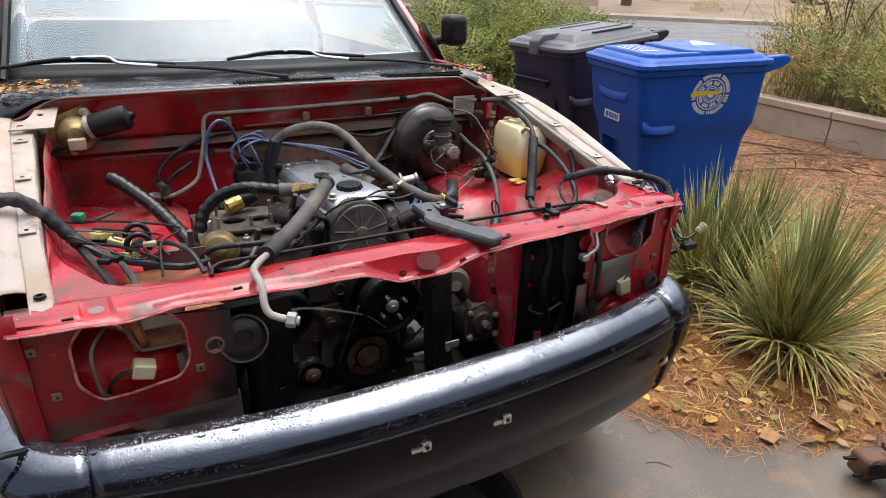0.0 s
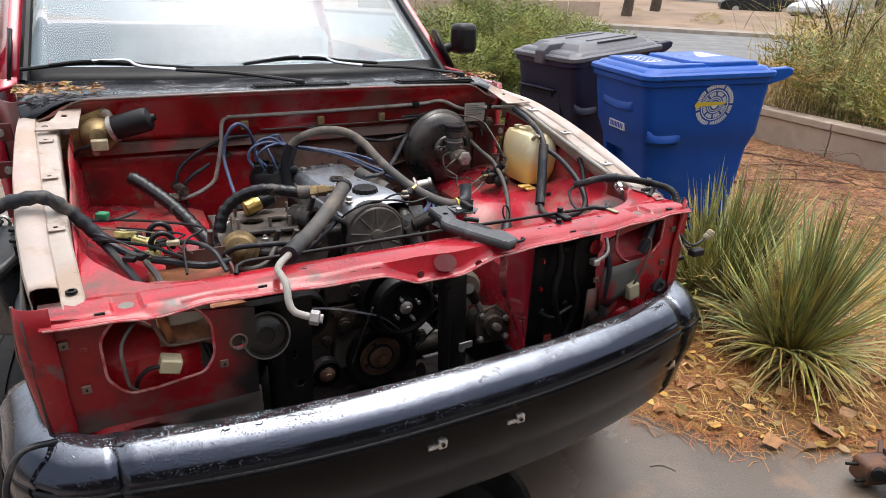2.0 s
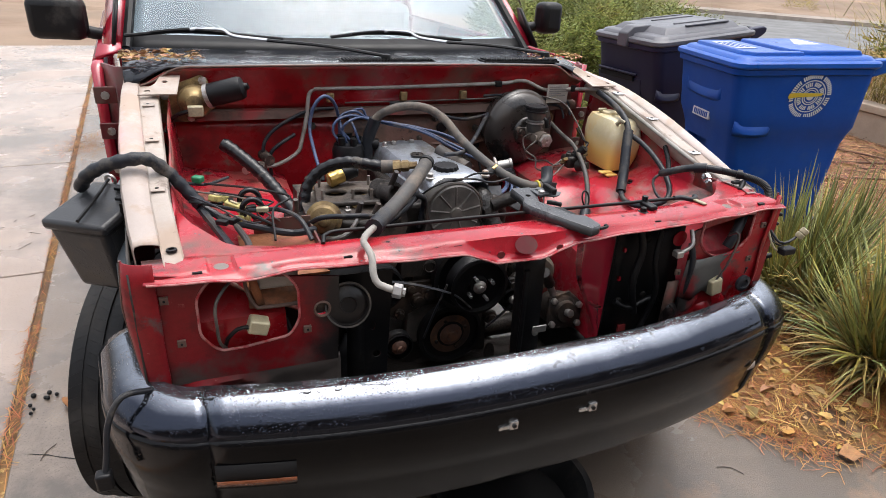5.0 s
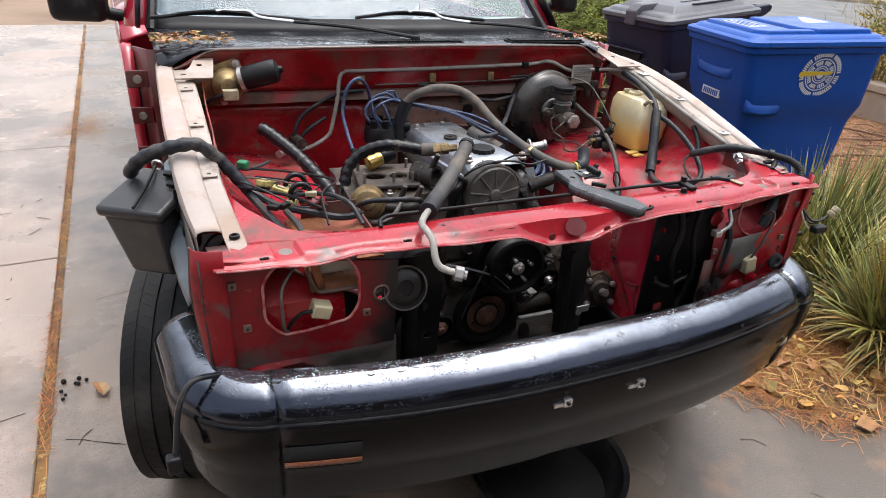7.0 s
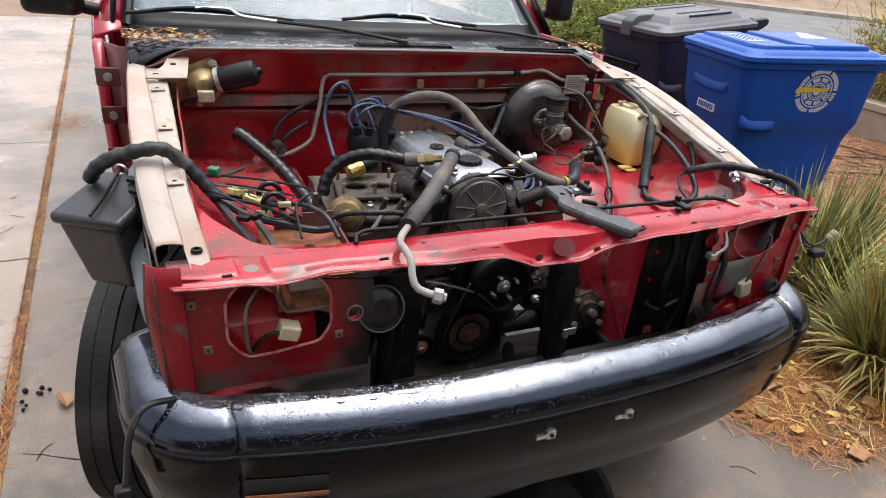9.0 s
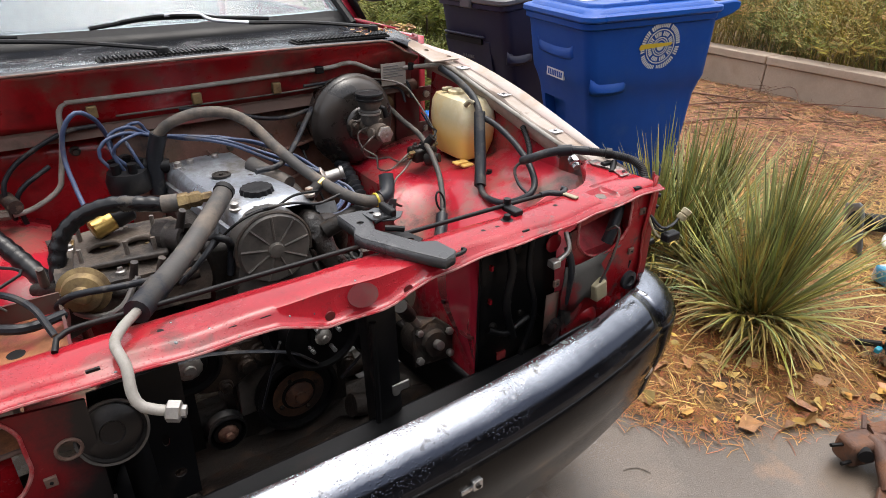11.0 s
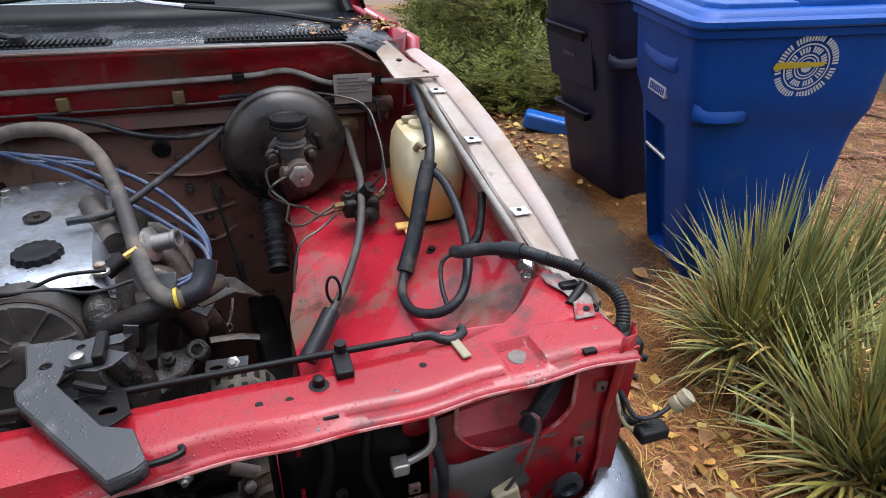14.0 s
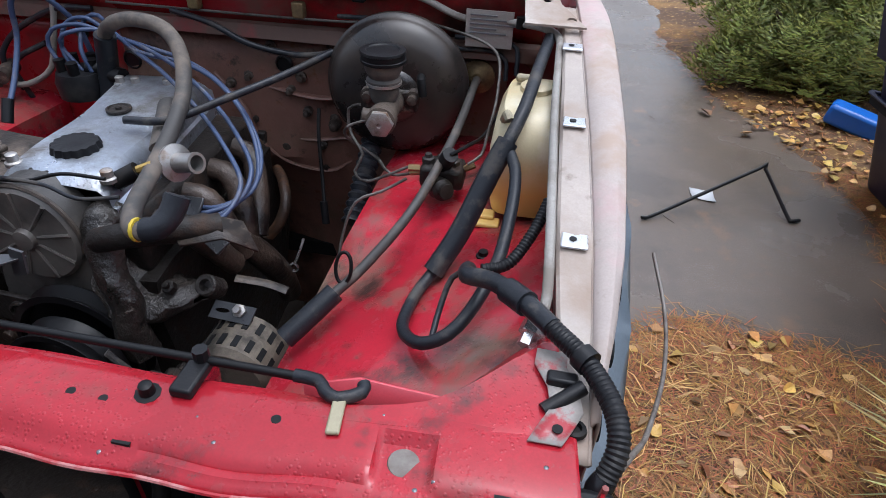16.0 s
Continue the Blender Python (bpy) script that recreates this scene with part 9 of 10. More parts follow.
ROLLS = ((3.10, 0.10, 20, 82, 0), (2.95, 0.13, 115, 70, 0), (2.86, -0.04, -35, 35, 0), (2.70, 0.02, 70, 95, 0), (2.40, -0.19, -60, 40, 0), (2.60, -0.07, 165, 88, 0), (2.86, -0.2, 25, 80, 1), (2.68, -0.29, -75, 90, 1), (2.56, -0.22, 60, 15, 1), (2.98, -0.02, 215, 60, 0), (2.78, -0.16, 10, 100, 0))
JUG_MATS = (JUG, WHITE_PL, JUG, PALE_BLUE, JUG, WHITE_PL, JUG, LABEL, WHITE_PL, JUG, WHITE_PL)
for (x, y, yaw, roll, kd), mt in zip(ROLLS, JUG_MATS):
    x, y = 2.36 + (x - 2.40) * 1.2, y * 1.15 - 0.03
    words = "scuffed grey-blue plastic bottle lying on the litter" if mt in (PALE_BLUE, LABEL) else "white plastic oil jug lying on its side"
    jug((x, y, bed_z(x, y) + 0.055), yaw, roll, kd, mt, words, 0.86)
of = thing("oil_filter", "black and orange spin-on oil filter", "filter")
fm = Matrix.Translation((3.0, -0.06, 0.10)) @ Matrix.Rotation(radians(18), 4, "X")
part("can", lathe([(0.042, 0), (0.046, 0.005), (0.046, 0.095), (0.040, 0.10), (0.03, 0.098), (0.012, 0.095)], fm, 24), BLACK, of)
part("band", lathe([(0.0468, 0.045), (0.0472, 0.047), (0.0472, 0.078), (0.0468, 0.08)], fm, 24, cap=False), YELLOW, of, "orange printed band")
hose("corrugated_pipe", [(3.05, 0.36, 0.14), (3.18, 0.26, 0.13), (3.26, 0.12, 0.11), (3.40, 0.03, 0.10), (3.5, -0.02, 0.08)], 0.048, RUBBER, "black corrugated intake pipe on the litter", ridge=0.010, pitch=0.024)
gd = thing("plastic_guard", "cracked dark grey plastic guard among the yucca", "car part")
part("guard", jitter(sheet([[V((2.82 + 0.20 * i / 5, 0.20 + 0.19 * i / 5 + 0.05 * j / 5, 0.04 + 0.27 * j / 5 * (1 - 0.25 * abs(i - 2) / 3) + 0.02 * math.sin(i * 1.3))) for i in range(6)] for j in range(6)]), 0.03, 9), GREY_PL, gd, solid=0.008)
part("hollow", rod((2.91, 0.275, 0.20), (2.94, 0.33, 0.20), 0.045, 14), DARK, gd)
pg = thing("grey_panel", "bent pale grey plastic panel on the litter", "car part")
part("panel", jitter(sheet([[V((2.43 + 0.30 * i / 5, -0.42 - 0.16 * j / 4 + 0.05 * i / 5, 0.05 + 0.06 * (j / 4) + 0.02 * math.sin(i))) for i in range(6)] for j in range(5)]), 0.02, 6), LABEL, pg, solid=0.008)
mb = thing("broken_bracket", "tangled black car part with a turquoise plug", "car part")
for k in range(9):
    a = V((2.10 + R.uniform(-0.10, 0.10), -0.24 + R.uniform(-0.09, 0.09), 0.03 + R.uniform(0, 0.10)))
    b = a + V((R.uniform(-0.10, 0.10), R.uniform(-0.10, 0.10), R.uniform(-0.03, 0.06)))
    part("strut", rod(a, b, R.uniform(0.008, 0.018), 8), BLACK_PL, mb)
part("turquoise_plug", box(2.02, 2.05, -0.21, -0.19, 0.08, 0.10), material("turquoise_plastic", (0.02, 0.35, 0.50), 0.4), mb, bevel=0.004)
part("frame_ring", tube([(2.10 + 0.07 * math.cos(a), -0.26 + 0.05 * math.sin(a), 0.07 + 0.05 * math.sin(a)) for a in np.linspace(0, 6.28, 16)], 0.013, 8), BLACK_PL, mb)
for k, (x, y) in enumerate(((3.75, 0.2), (3.95, 0.35), (3.6, -0.45))):
    bk = thing("bark_slab", "dark reddish slab of bark", "bark", "bark pieces")
    bm = closed([bin_loop(0.16 - 0.02 * k, 0.09, 0.05, z) for z in (0.0, 0.03)])
    bm.transform(Matrix.Translation((x, y, bed_z(x, y) + 0.01)) @ Matrix.Rotation(1.0 + k, 4, "Z"))
    part("slab", jitter(jitter(bm, 0.06, 9), 0.02, 40), material("wet_bark", (0.10, 0.045, 0.035), 0.7, vary=0.4, bump=0.6), bk)

# ---- plants ----
def blade(bm, root, yaw, lean, length, width, droop, twist=0.0):
    """A stiff tapered leaf with a folded section."""
    prev = None
    p, el = V(root), lean
    side = V((-math.sin(yaw), math.cos(yaw), 0))
    n = 4
    for k in range(n + 1):
        t = k / n
        w = width * (1 - t ** 2.2) * (0.75 + 0.25 * min(1, t * 4)) + 0.0004
        d = V((math.cos(yaw) * math.cos(el), math.sin(yaw) * math.cos(el), math.sin(el)))
        up = side.cross(d)
        cur = [bm.verts.new(p + side * w + up * w * 0.4), bm.verts.new(p - up * w * 0.25), bm.verts.new(p - side * w + up * w * 0.4)]
        if prev:
            bm.faces.new((prev[0], prev[1], cur[1], cur[0]))
            bm.faces.new((prev[1], prev[2], cur[2], cur[1]))
        prev = cur
        p = p + d * (length / n)
        el -= droop / n


def yucca(c, n, seed, heads, label):
    """Stiff blades radiating from a few heads, over a skirt of dry drooping ones."""
    rr = random.Random(seed)
    t = thing("yucca", label, "yucca", "yuccas")
    g, o, d = bmesh.new(), bmesh.new(), bmesh.new()
    for hx, hy, hz, size, share in heads:
        c0 = V((c[0] + hx, c[1] + hy, c[2] + hz))
        out = math.atan2(hy, hx)
        for k in range(int(n * share)):
            u = rr.random()
            lean = radians(90 - 62 * u ** 1.25 + rr.uniform(-5, 5))
            yaw = rr.uniform(0, 2 * math.pi)
            if hx or hy:
                yaw = out + rr.gauss(0, 1.15)
            L = size * rr.uniform(0.68, 1.04) * (1 - 0.26 * max(0.0, -math.cos(yaw)) + 0.12 * max(0.0, math.cos(yaw)))
            r = 0.055 * u
            root = c0 + V((r * math.cos(yaw), r * math.sin(yaw), 0.07 * (1 - u)))
            old = rr.random() < 0.16 + 0.5 * u ** 4
            blade(o if old else g, root, yaw + rr.uniform(-0.15, 0.15), lean, L, rr.uniform(0.0045, 0.0078), rr.uniform(-0.08, 0.14) + (rr.uniform(0.2, 0.9) if u > 0.85 else 0))
        for k in range(int(n * share * 0.75)):
            yaw = rr.uniform(0, 2 * math.pi)
            root = V((c0.x + rr.uniform(-0.07, 0.07), c0.y + rr.uniform(-0.07, 0.07), c[2] + hz * rr.uniform(0.3, 1.0) + 0.02))
            kink = rr.random()
            blade((d, d, o, g)[k % 4], root, yaw, radians(rr.uniform(-10, 34)), size * rr.uniform(0.35, 0.82), rr.uniform(0.0035, 0.0065), 0.5 + 1.3 * kink)
    tagged(part("foliage", g, YUCCA, t, "grey-green stiff blades", smooth=False), kind="stuff")
    tagged(part("outer_foliage", o, YUCCA_OLIVE, t, "olive and yellowing outer blades", smooth=False), kind="stuff")
    tagged(part("dry_foliage", d, YUCCA_DRY, t, "dry straw-coloured lower blades", smooth=False), kind="stuff")
    return t


def stalk(t, p, q, seed):
    rr = random.Random(seed)
    p, q = V(p), V(q)
    part("flower_stalk", tube([p, p.lerp(q, 0.5) + V((0.01, 0, 0)), q], 0.009, 8, taper=0.5), YUCCA_DRY, t, "dry flower stalk with old seed stubs")
    b = bmesh.new()
    for k in range(46):
        f = 0.15 + 0.85 * k / 46
        c = p.lerp(q, f)
        a = rr.uniform(0, 6.3)
        rod(c, c + V((0.018 * math.cos(a), 0.018 * math.sin(a), 0.010)), 0.0035, 5, b, r2=0.002)
    part("seed_head", b, YUCCA_DRY, t)


y1 = yucca((1.88, 0.18, 0.03), 470, 11, ((0.0, 0.0, 0.06, 0.62, 0.62), (0.09, 0.05, 0.10, 0.56, 0.24), (-0.07, 0.04, 0.08, 0.52, 0.20)), "spiky green yucca with dry lower leaves and old flower stalks")
stalk(y1, (1.90, 0.16, 0.10), (2.10, 0.13, 0.60), 1)
stalk(y1, (1.82, 0.22, 0.10), (1.74, 0.29, 0.52), 2)
yucca((1.95, 0.66, 0.03), 500, 12, ((0.0, 0.0, 0.16, 0.54, 0.26), (-0.12, 0.05, 0.14, 0.46, 0.26), (0.18, -0.02, 0.13, 0.52, 0.24), (0.03, 0.14, 0.15, 0.50, 0.18), (-0.05, -0.12, 0.12, 0.50, 0.16)), "many-headed blue-green yucca with a straw skirt beside the blue bin")

# fallen needles
rn = np.random.RandomState(3)
verts, faces = [], []
count = 0
tries = 0
while count < 76000 and tries < 220000:
    tries += 1
    if rn.rand() < 0.72:
        x, y = 0.85 + 2.4 * rn.rand() ** 1.1, -0.9 + 3.6 * rn.rand()
    else:
        x, y = 0.9 + 4.6 * rn.rand(), -1.6 + 6.6 * rn.rand()
    d = inside(x, y)
    if d < -0.02 - 0.11 * rn.rand() ** 3:
        continue
    if noise.noise(V((x * 1.7, y * 1.7, 5))) < -0.28 and rn.rand() < 0.7:
        continue
    z = max(bed_z(x, y), 0.001) + 0.012 * rn.rand()
    a, L, w = rn.rand() * 6.283, 0.035 + 0.055 * rn.rand(), 0.0009 + 0.0008 * rn.rand()
    tilt = rn.uniform(-0.12, 0.12)
    dx, dy = math.cos(a) * L / 2, math.sin(a) * L / 2
    sx, sy = -math.sin(a) * w, math.cos(a) * w
    k = len(verts)
    bx, by = sx * 5 * rn.uniform(-1, 1), sy * 5 * rn.uniform(-1, 1)
    verts += [(x - dx - sx, y - dy - sy, z - tilt * L / 2), (x - dx + sx, y - dy + sy, z - tilt * L / 2), (x + bx + sx, y + by + sy, z + 0.002), (x + bx - sx, y + by - sy, z + 0.002), (x + dx + sx, y + dy + sy, z + tilt * L / 2), (x + dx - sx, y + dy - sy, z + tilt * L / 2)]
    faces += [(k, k + 3, k + 2, k + 1), (k + 3, k + 5, k + 4, k + 2)]
    count += 1
# needles packed in the driveway joint, and a tuft of them
for k in range(1900):
    v = -1.2 + 9.5 * rn.rand()
    u = rn.uniform(-0.019, 0.017)
    if k <= 1600 and noise.noise(V((v * 1.3, 2.0, 0))) < -0.05 and rn.rand() < 0.75:
        continue
    if k > 1600:
        u, v = rn.normal(0.05, 0.10), 4.35 + rn.normal(0, 0.16)
    p = drive(u, v, 0.002 + 0.01 * rn.rand())
    a, L = rn.normal(1.57, 0.6), 0.04 + 0.05 * rn.rand()
    d = V((math.cos(a), math.sin(a), 0)) * L / 2
    q = V((-math.sin(a), math.cos(a), 0)) * 0.0014
    kk = len(verts)
    verts += [tuple(p - d - q), tuple(p - d + q), tuple(p + d + q), tuple(p + d - q)]
    faces.append((kk, kk + 3, kk + 2, kk + 1))
me = bpy.data.meshes.new("pine_needles")
me.from_pydata(verts, [], faces)
me.materials.append(NEEDLE)
tagged(new("pine_needles", me), "orange-brown fallen pine needles", "needles", kind="stuff")
bm = sheet([[drive(u, v, -0.012 + 0.006 * noise.noise(V((u * 40, v * 9, 0)))) for u in (-0.021, -0.008, 0.006, 0.019)] for v in np.linspace(-4.2, 9.9, 120)])
tagged(part("joint_filling", bm, SOIL), "soil and debris in the driveway joint", "joint", kind="structure")

bm = bmesh.new()
for k in range(420):
    for _ in range(20):
        if k < 60:
            x, y = 1.72 + R.gauss(0, 0.30), 0.10 + R.gauss(0, 0.32)
        elif k > 340:
            x, y = R.uniform(0.95, 1.6), R.uniform(0.1, 1.4)
        elif k < 200:
            x, y = 2.25 + R.gauss(0, 0.45), 3.35 + R.gauss(0, 0.30)
        elif k < 280:
            x, y = R.uniform(1.0, 2.6), R.uniform(-0.75, 1.5)
        else:
            x, y = R.uniform(1.4, 4.6), R.uniform(-1.2, 4.2)
        d = inside(x, y)
        if d > -0.05 and not (0.4 < d and R.random() < 0.5):
            break
    leaf(bm, V((x, y, max(0.004, bed_z(x, y)) + 0.012)), (R.uniform(0.04, 0.09) if k < 60 else R.uniform(0.02, 0.06)), R.uniform(0, 6.3), R.uniform(-0.5, 0.5), R.uniform(-0.05, 0.35), R.uniform(0.18, 0.36))
for x, y in ((1.58, -0.155), (1.95, 1.40), (1.62, 3.3), (1.80, 3.05), (1.35, -0.12), (1.16, 0.16), (-1.19, 0.964), (1.9, -0.35)):
    leaf(bm, V((x, y, 0.018)), 0.09, x * 9, 0.25, 0.18, 0.38)
tagged(part("fallen_leaves", bm, LEAF_DRY), "dry tan and yellow fallen leaves", "leaves", kind="stuff")
LEAF_YELLOW = material("yellow_fallen_leaves", (0.74, 0.44, 0.10), 0.45, vary=0.25, vary_scale=30, per_island=0.4)
LR = random.Random(77)
bm = bmesh.new()
for k in range(410):
    for _ in range(20):
        if k < 110:
            x, y = 1.75 + LR.gauss(0, 0.45), 0.15 + LR.gauss(0, 0.42)
        elif k < 290:
            x, y = 1.95 + LR.gauss(0, 0.35), 3.10 + LR.gauss(0, 0.42)
        elif k < 330:
            x, y = LR.uniform(0.95, 1.7), LR.uniform(0.3, 1.4)
        else:
            x, y = LR.uniform(1.1, 4.4), LR.uniform(-1.1, 3.8)
        if inside(x, y) > -0.03:
            break
    else:
        continue
    leaf(bm, V((x, y, max(0.004, bed_z(x, y)) + 0.014)), LR.uniform(0.02, 0.06), LR.uniform(0, 6.3), LR.uniform(-0.5, 0.5), LR.uniform(-0.05, 0.35), LR.uniform(0.3, 0.5))
tagged(part("yellow_leaves", bm, LEAF_YELLOW), "small wet yellow leaves on the needle litter", "leaves", kind="stuff")
bm = bmesh.new()
for k in range(60):
    x, y = LR.uniform(0.5, 2.2), LR.uniform(-1.3, -0.25)
    if inside(x, y) > -0.02:
        continue
    a, L = LR.uniform(0, 6.3), LR.uniform(0.03, 0.10)
    d = V((math.cos(a) * L, math.sin(a) * L, 0))
    p = V((x, y, 0.003))
    tube([p, p + d * 0.5 + V((d.y, -d.x, 0)) * LR.uniform(-0.2, 0.2), p + d], 0.0012, 5, bm, step=0.03)
tagged(part("needle_bits", bm, TWIG), "brown needles and twigs scattered on the wet concrete", "needles", kind="stuff")
bm = bmesh.new()
for k in range(70):
    x, y = R.uniform(-2.6, 1.4), R.uniform(-1.0, 3.2)
    if inside(x, y) > -0.1:
        continue
    a, L = R.uniform(0, 6.3), R.uniform(0.02, 0.09)
    d = V((math.cos(a) * L, math.sin(a) * L, 0))
    p = V((x, y, 0.003))
    tube([p, p + d * 0.5 + V((d.y, -d.x, 0)) * R.uniform(-0.2, 0.2), p + d], 0.0014, 5, bm, step=0.03)
tagged(part("twig_litter", bm, BARK), "dark twigs and bits scattered on the slabs", "twigs", kind="stuff")
cone = bmesh.new()
for k in range(9):
    bmesh.ops.create_icosphere(cone, subdivisions=1, radius=R.uniform(0.005, 0.011), matrix=Matrix.Translation((-1.26 + R.uniform(-0.06, 0.06), 1.02 + R.uniform(-0.07, 0.05), 0.008)))
tagged(part("debris_crumbs", cone, DARK), "dark crumbs of debris on the slab", "debris", kind="stuff")
# dry branches lying on the bed
for k, pts in enumerate((((4.1, 2.6, 0.06), (4.7, 2.2, 0.14), (5.2, 1.6, 0.18), (5.4, 1.1, 0.22)), ((3.6, 2.3, 0.05), (4.4, 1.9, 0.12), (5.1, 1.3, 0.12), (5.5, 0.8, 0.3)), ((4.2, 3.1, 0.08), (4.6, 2.6, 0.07), (4.9, 1.9, 0.09)), ((3.3, 2.0, 0.06), (3.9, 2.2, 0.1), (4.3, 2.6, 0.08)), ((4.8, 2.9, 0.1), (5.0, 2.2, 0.12), (5.0, 1.7, 0.1)))):
    br = thing("fallen_branch", "thin dry branch on the litter", "branch", "fallen branches")
    part("stem", tube([V(p) for p in pts], 0.011, 6, taper=0.3, step=0.05), TWIG, br)
    for j in range(4):
        p = V(pts[1]).lerp(V(pts[2]), j / 4)
        part("twig", tube([p, p + V((R.uniform(-0.2, 0.2), R.uniform(-0.2, 0.2), R.uniform(0, 0.12))), p + V((R.uniform(-0.4, 0.4), R.uniform(-0.4, 0.4), R.uniform(0, 0.2)))], 0.005, 5, taper=0.3, step=0.05), TWIG, br)
bm = bmesh.new()
for k in range(230):
    x, y = R.uniform(3.0, 5.3), R.uniform(0.6, 3.6)
    a, L = R.uniform(0, 6.3), R.uniform(0.05, 0.22)
    p = V((x, y, bed_z(x, y) + R.uniform(0.005, 0.03)))
    d = V((math.cos(a) * L, math.sin(a) * L, R.uniform(-0.01, 0.04)))
    tube([p, p + d * 0.5 + V((0, 0, 0.01)), p + d], R.uniform(0.0015, 0.004), 4, bm, step=0.1)
tagged(part("brush_litter", bm, TWIG), "brown twigs scattered over the bed", "twigs", kind="stuff")


def mat_of(name, count, where, size, wide, mats, label, category, seed):
    """Thin blades strewn over the bed; where(r) gives a place."""
    rs = np.random.RandomState(seed)
    vs, fs = [], []
    for k in range(count):
        x, y = where(rs)
        if inside(x, y) < 0.0:
            continue
        a, L = rs.rand() * 6.283, size * (0.5 + rs.rand())
        w, tilt, lift = wide * (0.6 + 0.8 * rs.rand()), rs.normal(0, 0.16), rs.rand() * 0.022
        c, d = math.cos(a), math.sin(a)
        z, i = bed_z(x, y) + 0.004 + lift, len(vs)
        bend = rs.normal(0, 0.10) * L
        for f in (-0.5, 0.0, 0.5):
            px, py, pz = x + c * L * f - d * bend * (f == 0), y + d * L * f + c * bend * (f == 0), z + tilt * L * f + 0.004 * (f == 0)
            ww = w * (1.0 if f < 0.4 else 0.4)
            vs += [(px - d * ww, py + c * ww, max(pz, 0.002)), (px + d * ww, py - c * ww, max(pz, 0.002) + w * 0.6)]
        fs += [(i, i + 1, i + 3, i + 2), (i + 2, i + 3, i + 5, i + 4)]
    me = bpy.data.meshes.new(name)
    me.from_pydata(vs, [], fs)
    me.materials.append(mats)
    tagged(new(name, me), label, category, kind="stuff")


STRAW = material("dry_straw", (0.66, 0.40, 0.12), 0.6, vary=0.12, per_island=0.32)
RED_TWIG = material("reddish_brown_twigs", (0.46, 0.215, 0.10), 0.7, vary=0.2, per_island=0.6)
mat_of("straw_mat", 10000, lambda r: (r.normal(3.1, 0.45), r.normal(0.55, 0.6)), 0.07, 0.0016, STRAW, "pale yellow straw scattered over the bed", "straw", 41)
mat_of("straw_mat", 4200, lambda r: (r.uniform(1.0, 3.2), r.uniform(-0.8, 1.4)), 0.09, 0.0011, STRAW, "straw-coloured dead grass round the yuccas", "straw", 42)
mat_of("twig_mat", 10500, lambda r: (r.uniform(3.3, 5.5), r.uniform(0.5, 3.4)), 0.12, 0.0020, RED_TWIG, "reddish brown twigs matted below the wall", "twigs", 43)


def sprigs(bm, centre, radii, count, rr, size, flat=0.0):
    """Feathery foliage over an ellipsoid mound."""
    for k in range(count):
        d = V((rr.gauss(0, 1), rr.gauss(0, 1), abs(rr.gauss(0, 1)) * 0.9)).normalized()
        f = rr.uniform(0.72, 1.03) * (1 + 0.22 * noise.noise(d * 2.7 + V(centre)))
        p = V(centre) + V((d.x * radii[0], d.y * radii[1], d.z * radii[2])) * f
        out = (d + V((rr.uniform(-0.5, 0.5), rr.uniform(-0.5, 0.5), rr.uniform(-0.1, 0.7)))).normalized()
        s1 = out.cross(V((0, 0, 1)))
        s1 = (s1 if s1.length > 0.1 else V((1, 0, 0))).normalized()
        L = size * rr.uniform(0.6, 1.3)
        for j in range(7):
            b = p + out * (L * 0.14 * j)
            q = (out * 0.55 + s1 * (1 if j % 2 else -1) * 0.8 + V((rr.uniform(-0.3, 0.3), rr.uniform(-0.3, 0.3), rr.uniform(-0.2, 0.4)))).normalized()
            l2 = L * 0.42 * (1 - 0.09 * j)
            w = q.cross(out) * l2 * 0.13
            v0, v1, v2, v3 = bm.verts.new(b), bm.verts.new(b + q * l2 * 0.5 + w), bm.verts.new(b + q * l2), bm.verts.new(b + q * l2 * 0.5 - w)
            bm.faces.new((v0, v1, v2, v3))


def juniper(c, radii, count, seed, label):
    rr = random.Random(seed)
    t = thing("juniper", label, "shrub", "junipers")
    b = bmesh.new()
    for k in range(80):
        a, f = rr.uniform(0, 6.3), math.sqrt(rr.random())
        o = V((f * 0.85 * radii[0] * math.cos(a), f * 0.85 * radii[1] * math.sin(a), radii[2] * rr.uniform(0.10, 0.86) * (1 - 0.45 * f * f)))
        s_ = rr.uniform(0.12, 0.24) * radii[0]
        sprigs(b, V(c) + o, (s_, s_, s_ * rr.uniform(0.8, 1.3)), count // 80, rr, 0.13)
    tagged(part("crown", b, JUNIPER, t, smooth=False), kind="stuff")
    for k in range(9):
        a = rr.uniform(0, 6.3)
        e = V(c) + V((radii[0] * 0.7 * math.cos(a), radii[1] * 0.7 * math.sin(a), radii[2] * rr.uniform(0.4, 0.8)))
        part("branch", tube([V(c) + V((0.1 * math.cos(a), 0.1 * math.sin(a), 0)), V(c).lerp(e, 0.5) + V((0, 0, -0.1)), e], 0.025, 6, taper=0.3, step=0.08), BARK, t)
    return t


juniper((3.05, 4.45, 0.05), (1.50, 1.15, 1.50), 26000, 21, "spreading olive-green juniper shrub")
juniper((2.40, 4.02, 0.0), (0.80, 0.50, 0.62), 12000, 24, "low green juniper spreading over the leaf litter")
juniper((4.7, 6.1, 0.05), (1.6, 1.4, 1.25), 9000, 22, "spreading olive-green juniper shrub")
juniper((6.2, 7.7, 0.05), (1.6, 1.5, 1.0), 4200, 23, "spreading olive-green juniper shrub")


